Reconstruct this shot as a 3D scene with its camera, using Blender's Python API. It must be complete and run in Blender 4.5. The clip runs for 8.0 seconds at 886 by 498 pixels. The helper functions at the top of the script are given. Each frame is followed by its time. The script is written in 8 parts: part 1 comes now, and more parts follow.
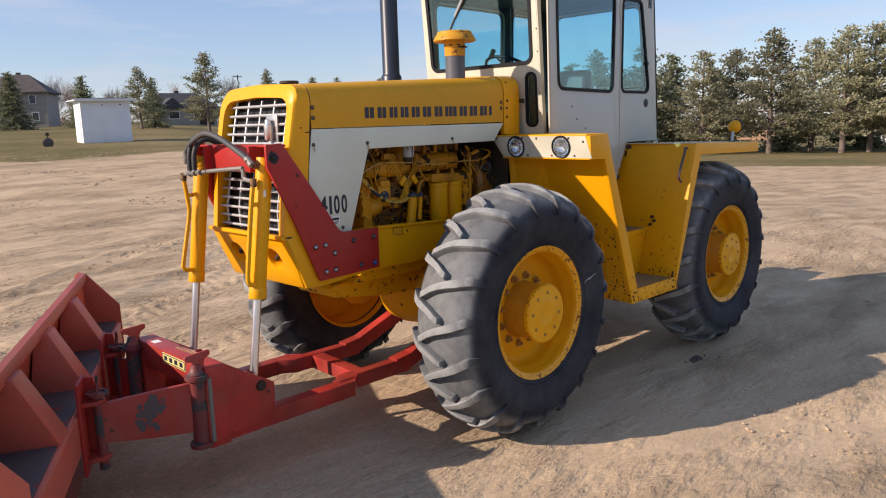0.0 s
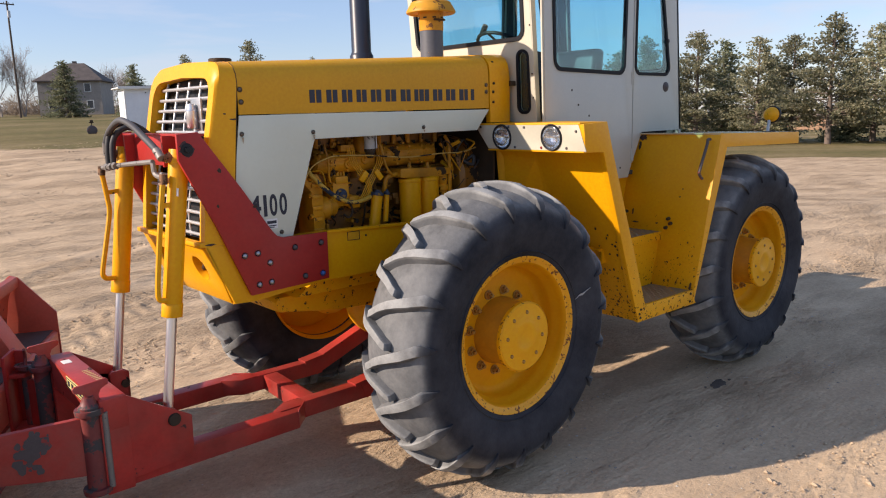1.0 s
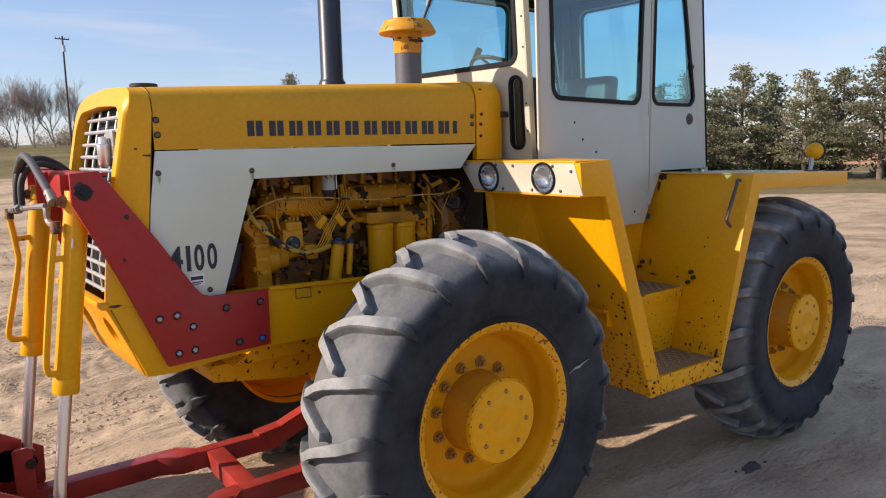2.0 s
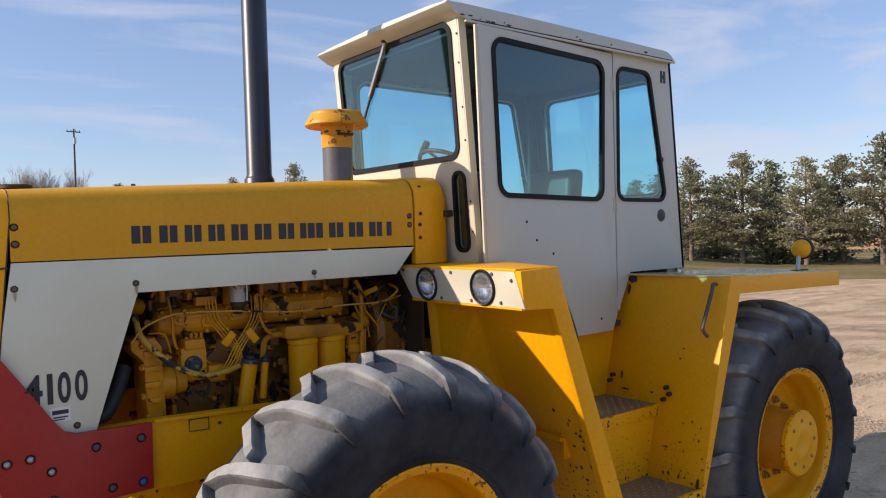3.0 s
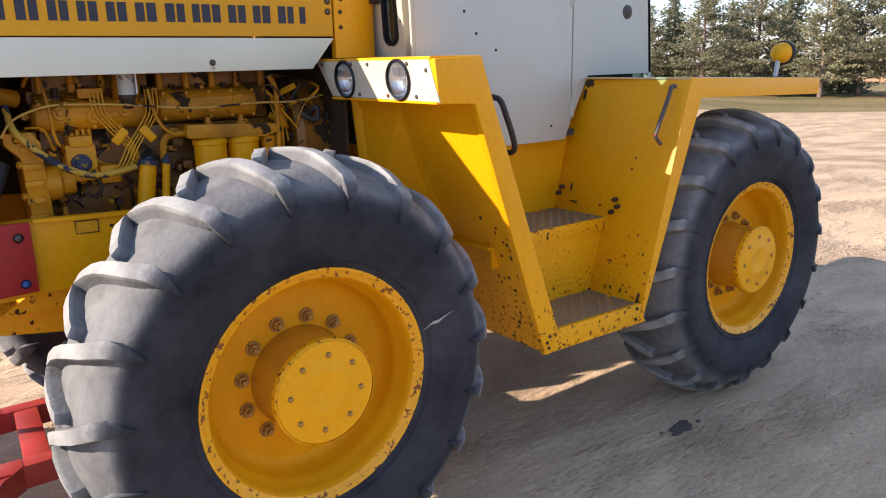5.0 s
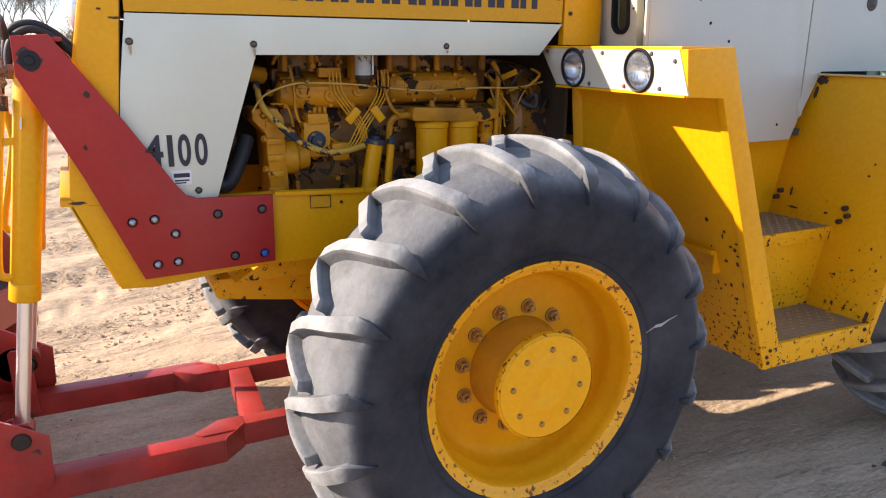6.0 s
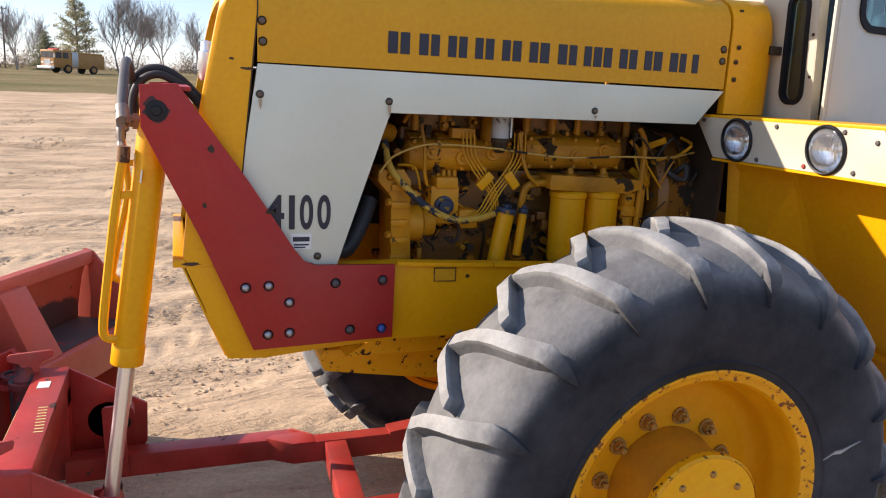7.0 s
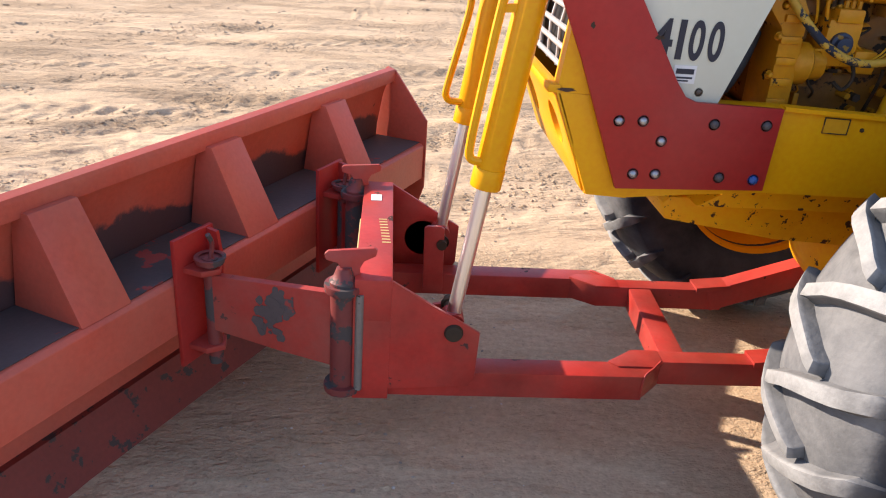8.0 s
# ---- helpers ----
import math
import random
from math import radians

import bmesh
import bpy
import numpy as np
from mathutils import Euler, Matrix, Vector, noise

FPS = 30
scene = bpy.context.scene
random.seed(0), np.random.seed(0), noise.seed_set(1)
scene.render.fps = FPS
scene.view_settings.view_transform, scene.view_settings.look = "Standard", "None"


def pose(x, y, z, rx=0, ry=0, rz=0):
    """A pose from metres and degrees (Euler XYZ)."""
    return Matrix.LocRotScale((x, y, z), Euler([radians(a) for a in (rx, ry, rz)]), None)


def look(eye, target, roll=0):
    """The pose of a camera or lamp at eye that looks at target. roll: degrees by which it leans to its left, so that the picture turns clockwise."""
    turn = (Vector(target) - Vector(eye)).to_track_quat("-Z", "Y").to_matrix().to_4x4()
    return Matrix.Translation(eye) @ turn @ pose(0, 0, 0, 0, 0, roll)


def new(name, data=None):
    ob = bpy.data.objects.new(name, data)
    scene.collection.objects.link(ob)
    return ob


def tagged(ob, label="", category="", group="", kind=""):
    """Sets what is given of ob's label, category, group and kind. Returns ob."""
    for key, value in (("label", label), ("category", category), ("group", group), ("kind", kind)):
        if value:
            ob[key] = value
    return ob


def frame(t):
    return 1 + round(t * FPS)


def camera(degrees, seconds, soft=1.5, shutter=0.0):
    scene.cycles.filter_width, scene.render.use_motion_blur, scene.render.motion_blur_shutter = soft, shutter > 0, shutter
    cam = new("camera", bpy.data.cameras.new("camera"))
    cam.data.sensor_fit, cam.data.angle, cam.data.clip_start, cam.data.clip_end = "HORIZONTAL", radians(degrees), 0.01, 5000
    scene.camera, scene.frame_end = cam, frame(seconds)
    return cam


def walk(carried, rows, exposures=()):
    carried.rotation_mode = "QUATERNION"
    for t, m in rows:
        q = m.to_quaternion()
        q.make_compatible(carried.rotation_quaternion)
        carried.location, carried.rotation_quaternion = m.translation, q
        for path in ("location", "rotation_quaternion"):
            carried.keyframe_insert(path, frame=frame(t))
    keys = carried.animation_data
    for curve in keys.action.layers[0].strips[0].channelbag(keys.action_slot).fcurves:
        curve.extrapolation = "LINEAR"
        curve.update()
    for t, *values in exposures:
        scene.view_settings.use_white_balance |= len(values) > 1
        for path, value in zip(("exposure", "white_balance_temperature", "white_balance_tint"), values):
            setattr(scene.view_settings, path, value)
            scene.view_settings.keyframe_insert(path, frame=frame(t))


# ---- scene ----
cam = camera(61.6, 8.0, soft=1.1)
PATH = [
    (0, (-3.492, -3.817, 1.946), (-2.105, -2.417, 1.606), -1.7),
    (0.5, (-3.103, -3.654, 1.941), (-1.766, -2.212, 1.579), -1.7),
    (1, (-2.673, -3.618, 1.918), (-1.383, -2.135, 1.552), -1.6),
    (1.2, (-2.528, -3.577, 1.919), (-1.256, -2.078, 1.557), -1.5),
    (2.3, (-1.792, -3.284, 1.929), (-0.589, -1.701, 1.712), -1.4),
    (2.5, (-1.665, -3.276, 1.96), (-0.46, -1.688, 1.798), -1.3),
    (3, (-1.454, -3.176, 1.988), (-0.232, -1.593, 1.939), -1.6),
    (3.5, (-1.284, -3.051, 1.984), (-0.044, -1.481, 1.958), -2.3),
    (4, (-1.097, -3.127, 1.938), (0.145, -1.564, 1.813), -2.9),
    (4.2, (-0.999, -3.199, 1.926), (0.236, -1.637, 1.737), -3.0),
    (5.3, (-1.078, -3.135, 1.802), (0.007, -1.571, 1.188), -1.3),
    (5.5, (-1.139, -3.073, 1.81), (-0.146, -1.468, 1.15), -1.1),
    (6, (-1.268, -2.958, 1.828), (-0.41, -1.229, 1.303), 0.5),
    (6.5, (-1.261, -2.767, 1.871), (-0.493, -0.965, 1.47), 2.1),
    (7, (-1.311, -2.612, 1.871), (-0.642, -0.774, 1.455), 2.9),
    (7.5, (-1.559, -2.504, 1.812), (-1.079, -0.659, 1.205), 3.2),
    (8, (-1.762, -2.377, 1.779), (-1.595, -0.572, 0.935), 4.5),
]
EXPOSURES = [(t, e + 0.38, 6950, 20) for t, e in ((0, 0.25), (1.0, 0.38), (2.5, 0.36), (3.5, 0.2), (4.2, 0.38), (5.3, 1.25), (5.5, 1.3), (6.0, 1.15), (6.5, 0.82), (7.0, 0.75), (7.5, 0.78), (8.0, 1.06))]
walk(cam, [(t, look(eye, target, roll)) for t, eye, target, roll in PATH], EXPOSURES)

# ---------------------------------------------------------------- light
SUN_TO = Vector((-1.6, 0.75, 0.92)).normalized()      # towards the sun
SUN_EL = math.asin(SUN_TO.z)
SUN_ROT = math.atan2(SUN_TO.x, SUN_TO.y)

world = bpy.data.worlds.new("world")
scene.world = world
world.use_nodes = True
wn, wl = world.node_tree.nodes, world.node_tree.links
wn.clear()
w_out = wn.new("ShaderNodeOutputWorld")
w_bg = wn.new("ShaderNodeBackground")
w_sky = wn.new("ShaderNodeTexSky")
w_sky.sky_type = "NISHITA"
w_sky.sun_disc = False
w_sky.sun_elevation = SUN_EL
w_sky.sun_rotation = SUN_ROT
w_sky.air_density = 1.0
w_sky.dust_density = 0.2
w_sky.ozone_density = 3.0
w_bg.inputs["Strength"].default_value = 0.122
# thin cirrus streaks
w_tc = wn.new("ShaderNodeTexCoord")
w_map = wn.new("ShaderNodeMapping")
w_map.inputs["Rotation"].default_value = (0, 0.12, radians(28))
w_map.inputs["Scale"].default_value = (1.4, 4.5, 16.0)
w_n = wn.new("ShaderNodeTexNoise")
w_n.inputs["Scale"].default_value = 1.1
w_n.inputs["Detail"].default_value = 7
w_n.inputs["Roughness"].default_value = 0.55
w_n.inputs["Distortion"].default_value = 0.5
w_r = wn.new("ShaderNodeValToRGB")
w_r.color_ramp.elements[0].position = 0.48
w_r.color_ramp.elements[1].position = 0.74
w_r.color_ramp.elements[0].color = (0, 0, 0, 1)
w_r.color_ramp.elements[1].color = (0.75, 0.75, 0.75, 1)
w_mix = wn.new("ShaderNodeMix")
w_mix.data_type = "RGBA"
w_mix.inputs[7].default_value = (3.3, 3.75, 4.4, 1)
wl.new(w_tc.outputs["Generated"], w_map.inputs["Vector"])
wl.new(w_map.outputs[0], w_n.inputs["Vector"])
wl.new(w_n.outputs["Fac"], w_r.inputs[0])
wl.new(w_r.outputs[0], w_mix.inputs[0])
w_veil = wn.new("ShaderNodeMix")           # thin high haze over the whole sky
w_veil.data_type = "RGBA"
w_veil.inputs[0].default_value = 0.5
w_veil.inputs[7].default_value = (1.12, 1.88, 3.35, 1)
wl.new(w_sky.outputs[0], w_veil.inputs[6])
wl.new(w_veil.outputs[2], w_mix.inputs[6])
wl.new(w_mix.outputs[2], w_bg.inputs["Color"])
wl.new(w_bg.outputs[0], w_out.inputs["Surface"])

sun = new("sun", bpy.data.lights.new("sun", "SUN"))
sun.data.energy = 3.8
sun.data.angle = radians(0.53)
sun.data.color = (1.0, 0.92, 0.79)
sun.matrix_world = look(SUN_TO * 60, (0, 0, 0))


# ---------------------------------------------------------------- materials
def material(name, base, rough=0.5, metal=0.0, spot=None, spot_cover=0.62, spot_scale=9.0, grain=60.0, bump=0.15,
             tint=0.12, coat=0.0, dust=None, dust_amount=0.0, spec=0.5, big=1.3, rust_low=None, grit=0.18):
    """Paint, metal or rubber: grain and broad variation, spots of wear with a shape of their own, fine relief."""
    m = bpy.data.materials.new(name)
    m.use_nodes = True
    n, l = m.node_tree.nodes, m.node_tree.links
    b = n["Principled BSDF"]
    tc = n.new("ShaderNodeTexCoord")
    n1 = n.new("ShaderNodeTexNoise")
    n1.inputs["Scale"].default_value = big
    n1.inputs["Detail"].default_value = 6
    n2 = n.new("ShaderNodeTexNoise")
    n2.inputs["Scale"].default_value = grain
    n2.inputs["Detail"].default_value = 4
    l.new(tc.outputs["Object"], n1.inputs["Vector"])
    l.new(tc.outputs["Object"], n2.inputs["Vector"])
    hsv = n.new("ShaderNodeHueSaturation")
    hsv.inputs["Color"].default_value = (*base, 1)
    mr = n.new("ShaderNodeMapRange")
    mr.inputs[1].default_value, mr.inputs[2].default_value = 0.3, 0.7
    mr.inputs[3].default_value, mr.inputs[4].default_value = 1 - tint, 1 + tint
    l.new(n1.outputs["Fac"], mr.inputs[0])
    l.new(mr.outputs[0], hsv.inputs["Value"])
    mg = n.new("ShaderNodeMix")
    mg.data_type = "RGBA"
    mg.blend_type = "OVERLAY"
    mg.inputs[0].default_value = grit
    l.new(hsv.outputs[0], mg.inputs[6])
    l.new(n2.outputs["Fac"], mg.inputs[7])
    col = mg.outputs[2]
    rough_out = None
    if dust:
        n4 = n.new("ShaderNodeTexNoise")
        n4.inputs["Scale"].default_value = 3.2
        n4.inputs["Detail"].default_value = 8
        n4.inputs["Roughness"].default_value = 0.65
        l.new(tc.outputs["Object"], n4.inputs["Vector"])
        r4 = n.new("ShaderNodeMapRange")
        r4.inputs[1].default_value, r4.inputs[2].default_value = 0.35, 0.75
        r4.inputs[3].default_value, r4.inputs[4].default_value = 0.0, dust_amount
        l.new(n4.outputs["Fac"], r4.inputs[0])
        m4 = n.new("ShaderNodeMix")
        m4.data_type = "RGBA"
        m4.inputs[7].default_value = (*dust, 1)
        l.new(r4.outputs[0], m4.inputs[0])
        l.new(col, m4.inputs[6])
        col = m4.outputs[2]
    if spot:
        n3 = n.new("ShaderNodeTexNoise")
        n3.inputs["Scale"].default_value = spot_scale
        n3.inputs["Detail"].default_value = 9
        n3.inputs["Roughness"].default_value = 0.62
        l.new(tc.outputs["Object"], n3.inputs["Vector"])
        r3 = n.new("ShaderNodeMapRange")
        r3.inputs[1].default_value, r3.inputs[2].default_value = spot_cover, spot_cover + 0.02
        wear = n3.outputs["Fac"]
        if rust_low:                            # paint chipped more towards the foot, where boots and mud reach it
            sz = n.new("ShaderNodeSeparateXYZ")
            l.new(tc.outputs["Object"], sz.inputs[0])
            rz = n.new("ShaderNodeMapRange")
            rz.inputs[1].default_value, rz.inputs[2].default_value = rust_low[0], rust_low[1]
            rz.inputs[3].default_value, rz.inputs[4].default_value = rust_low[2], 0.0
            l.new(sz.outputs[2], rz.inputs[0])
            ad = n.new("ShaderNodeMath")
            l.new(wear, ad.inputs[0])
            l.new(rz.outputs[0], ad.inputs[1])
            wear = ad.outputs[0]
        l.new(wear, r3.inputs[0])
        m3 = n.new("ShaderNodeMix")
        m3.data_type = "RGBA"
        m3.inputs[7].default_value = (*spot, 1)
        l.new(r3.outputs[0], m3.inputs[0])
        l.new(col, m3.inputs[6])
        col = m3.outputs[2]
        mr3 = n.new("ShaderNodeMapRange")
        mr3.inputs[3].default_value, mr3.inputs[4].default_value = rough, 0.85
        l.new(r3.outputs[0], mr3.inputs[0])
        rough_out = mr3.outputs[0]
    l.new(col, b.inputs["Base Color"])
    if rough_out:
        l.new(rough_out, b.inputs["Roughness"])
    else:
        b.inputs["Roughness"].default_value = rough
    b.inputs["Metallic"].default_value = metal
    b.inputs["Specular IOR Level"].default_value = spec
    b.inputs["Coat Weight"].default_value = coat
    if bump:
        bp = n.new("ShaderNodeBump")
        bp.inputs["Strength"].default_value = bump
        bp.inputs["Distance"].default_value = 0.004
        l.new(n2.outputs["Fac"], bp.inputs["Height"])
        l.new(bp.outputs[0], b.inputs["Normal"])
    return m


RUST = (0.062, 0.026, 0.012)
YEL = (0.785, 0.352, 0.004)
m_yellow = material("yellow_paint", YEL, 0.40, spec=0.28, spot=RUST, spot_cover=0.735, spot_scale=11, tint=0.07, bump=0.05)
m_yellow_worn = material("worn_yellow_paint", YEL, 0.45, spec=0.28, spot=RUST, spot_cover=0.645, spot_scale=17, tint=0.1, bump=0.12)
m_rusty_yellow = material("rust_speckled_yellow", YEL, 0.5, spec=0.28, spot=RUST, spot_cover=0.61, spot_scale=28, tint=0.2, bump=0.2)
m_chipped = material("chipped_step_paint", YEL, 0.45, spec=0.28, spot=RUST, spot_cover=0.585, spot_scale=52, tint=0.12, bump=0.15)
m_bolt = material("bolt_head_steel", (0.11, 0.08, 0.058), 0.5, metal=0.2, tint=0.25, bump=0.2, grain=200)
m_fender = material("chipped_fender_paint", YEL, 0.42, spec=0.28, spot=RUST, spot_cover=0.72, spot_scale=52, tint=0.09, bump=0.08, rust_low=(0.62, 1.30, 0.165))
m_hood = material("faded_hood_paint", (0.66, 0.315, 0.012), 0.5, spec=0.28, spot=RUST, spot_cover=0.79, spot_scale=14, tint=0.06, bump=0.05)
m_cast = material("painted_casting", (0.68, 0.285, 0.008), 0.45, spec=0.3, spot=(0.045, 0.026, 0.012), spot_cover=0.60, spot_scale=9, tint=0.3, bump=0.5, grain=40, dust=(0.09, 0.045, 0.015), dust_amount=0.75)
m_white = material("ivory_paint", (0.64, 0.66, 0.54), 0.42, grit=0.05, spot=(0.25, 0.14, 0.07), spot_cover=0.79, spot_scale=20, tint=0.06, bump=0.04, dust=(0.56, 0.54, 0.42), dust_amount=0.35)
m_cab = material("dull_ivory_cab_paint", (0.50, 0.515, 0.465), 0.42, grit=0.05, spot=(0.20, 0.11, 0.06), spot_cover=0.785, spot_scale=16, tint=0.06, bump=0.04, dust=(0.46, 0.44, 0.38), dust_amount=0.35)
m_cream = material("cream_paint", (0.54, 0.505, 0.395), 0.45, grit=0.06, spot=(0.2, 0.12, 0.06), spot_cover=0.77, spot_scale=15, tint=0.05, bump=0.05)
m_red = material("red_paint", (0.37, 0.018, 0.015), 0.45, spec=0.3, spot=(0.05, 0.03, 0.028), spot_cover=0.72, spot_scale=14, tint=0.16, bump=0.08, dust=(0.38, 0.085, 0.062), dust_amount=0.35)
m_blade = material("faded_red_paint", (0.54, 0.095, 0.058), 0.45, spec=0.3, spot=(0.075, 0.04, 0.04), spot_cover=0.70, spot_scale=4.2, tint=0.22, bump=0.2, dust=(0.46, 0.16, 0.11), dust_amount=0.5)
m_frame = material("bright_red_paint", (0.37, 0.026, 0.019), 0.4, spec=0.3, spot=(0.07, 0.035, 0.03), spot_cover=0.655, spot_scale=9, tint=0.38, big=4.0, bump=0.12, dust=(0.33, 0.105, 0.08), dust_amount=0.45)
m_link = material("rubbed_red_paint", (0.37, 0.03, 0.021), 0.5, spec=0.3, spot=(0.10, 0.055, 0.05), spot_cover=0.63, spot_scale=9.0, tint=0.26, bump=0.25, dust=(0.30, 0.15, 0.115), dust_amount=0.6)
m_grimy_red = material("grimy_red_paint", (0.17, 0.03, 0.027), 0.55, spot=(0.06, 0.05, 0.048), spot_cover=0.50, spot_scale=9, tint=0.25, bump=0.3)
m_scuffed = material("scuffed_bare_steel", (0.075, 0.062, 0.062), 0.6, tint=0.25, bump=0.3, spot=(0.30, 0.05, 0.04), spot_cover=0.60, spot_scale=7)


def scuffed_moldboard():
    """The faded red paint with ragged black scuffs along the foot of each bay between the ribs."""
    m = material("scuffed_moldboard_paint", (0.54, 0.092, 0.052), 0.45, spec=0.3, spot=(0.075, 0.04, 0.04), spot_cover=0.70, spot_scale=4.2, tint=0.22, bump=0.2, dust=(0.46, 0.16, 0.11), dust_amount=0.5)
    n, l = m.node_tree.nodes, m.node_tree.links
    b = n["Principled BSDF"]
    old = b.inputs["Base Color"].links[0].from_socket
    tc = n.new("ShaderNodeTexCoord")
    sep = n.new("ShaderNodeSeparateXYZ")
    l.new(tc.outputs["Object"], sep.inputs[0])

    def sums(op, a, c, d=0.0):
        q = n.new("ShaderNodeMath")
        q.operation = op
        for i, v in enumerate((a, c, d)):
            if isinstance(v, float):
                q.inputs[i].default_value = v
            else:
                l.new(v, q.inputs[i])
        return q.outputs[0]

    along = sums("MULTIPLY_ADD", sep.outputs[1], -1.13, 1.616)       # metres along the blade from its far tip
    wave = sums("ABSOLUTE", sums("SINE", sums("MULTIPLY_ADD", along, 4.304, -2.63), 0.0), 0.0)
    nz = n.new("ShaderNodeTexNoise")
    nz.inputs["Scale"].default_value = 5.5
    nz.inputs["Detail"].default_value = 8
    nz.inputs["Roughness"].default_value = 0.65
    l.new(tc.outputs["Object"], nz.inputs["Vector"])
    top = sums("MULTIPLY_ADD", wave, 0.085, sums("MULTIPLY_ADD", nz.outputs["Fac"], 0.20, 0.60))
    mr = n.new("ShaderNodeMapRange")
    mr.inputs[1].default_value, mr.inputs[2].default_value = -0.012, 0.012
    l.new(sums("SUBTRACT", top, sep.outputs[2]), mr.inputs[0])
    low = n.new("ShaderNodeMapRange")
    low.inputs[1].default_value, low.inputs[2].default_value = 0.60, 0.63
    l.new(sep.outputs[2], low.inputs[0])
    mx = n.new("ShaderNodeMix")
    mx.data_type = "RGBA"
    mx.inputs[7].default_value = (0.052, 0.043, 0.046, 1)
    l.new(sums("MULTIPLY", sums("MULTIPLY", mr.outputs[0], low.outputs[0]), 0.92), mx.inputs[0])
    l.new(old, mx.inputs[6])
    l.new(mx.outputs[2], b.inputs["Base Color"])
    return m


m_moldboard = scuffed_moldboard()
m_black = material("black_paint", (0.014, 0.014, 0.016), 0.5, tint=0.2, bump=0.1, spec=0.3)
m_rubber_hose = material("hose_rubber", (0.018, 0.018, 0.02), 0.6, tint=0.2, bump=0.2, dust=(0.10, 0.09, 0.08), dust_amount=0.25)
# grease, plus recess shade put into the colour so fore parts stand out
m_greasy_shaded = material("greasy_shaded_casting", (0.36, 0.15, 0.015), 0.45, spot=(0.03, 0.018, 0.01), spot_cover=0.55, spot_scale=8, tint=0.35, bump=0.6, grain=30, dust=(0.04, 0.02, 0.01), dust_amount=0.85)
m_chrome = material("chrome", (0.84, 0.85, 0.86), 0.36, metal=1.0, tint=0.05, bump=0.02)
m_steel = material("dull_steel", (0.42, 0.42, 0.42), 0.42, metal=0.9, tint=0.15, bump=0.15)
m_grille = material("silver_grille_paint", (0.52, 0.53, 0.54), 0.38, metal=0.35, tint=0.12, bump=0.1, dust=(0.2, 0.16, 0.1), dust_amount=0.35)
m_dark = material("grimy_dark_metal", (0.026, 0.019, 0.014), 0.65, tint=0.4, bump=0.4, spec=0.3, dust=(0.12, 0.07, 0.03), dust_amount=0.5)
m_stack = material("stack_black", (0.018, 0.024, 0.040), 0.36, tint=0.15, bump=0.04)
m_tread = material("tread_plate", (0.27, 0.21, 0.13), 0.5, metal=0.5, tint=0.25, bump=0.4, spot=(0.62, 0.33, 0.02), spot_cover=0.60, spot_scale=10)
m_letter = material("navy_lettering", (0.012, 0.015, 0.032), 0.45, tint=0.1, bump=0.03)
m_seat = material("dark_vinyl", (0.022, 0.032, 0.032), 0.45, tint=0.15, bump=0.1)
m_headliner = material("grey_headliner", (0.06, 0.062, 0.068), 0.85, tint=0.15, bump=0.2)
m_interior = material("cab_lining", (0.05, 0.052, 0.055), 0.8, tint=0.15, bump=0.2)
m_seal = material("window_rubber", (0.010, 0.011, 0.014), 0.6, tint=0.15, bump=0.1, spec=0.2)
m_blue_bolt = material("blue_bolt_paint", (0.02, 0.09, 0.30), 0.5, tint=0.2, bump=0.2)
m_blue = material("blue_cap", (0.022, 0.035, 0.065), 0.5, tint=0.2, bump=0.2, spot=(0.30, 0.17, 0.03), spot_cover=0.60, spot_scale=40)
m_label = material("paper_label", (0.75, 0.75, 0.72), 0.6, tint=0.08, bump=0.05)
m_red_reflector = material("red_reflector", (0.45, 0.015, 0.015), 0.25, tint=0.1, bump=0.0)


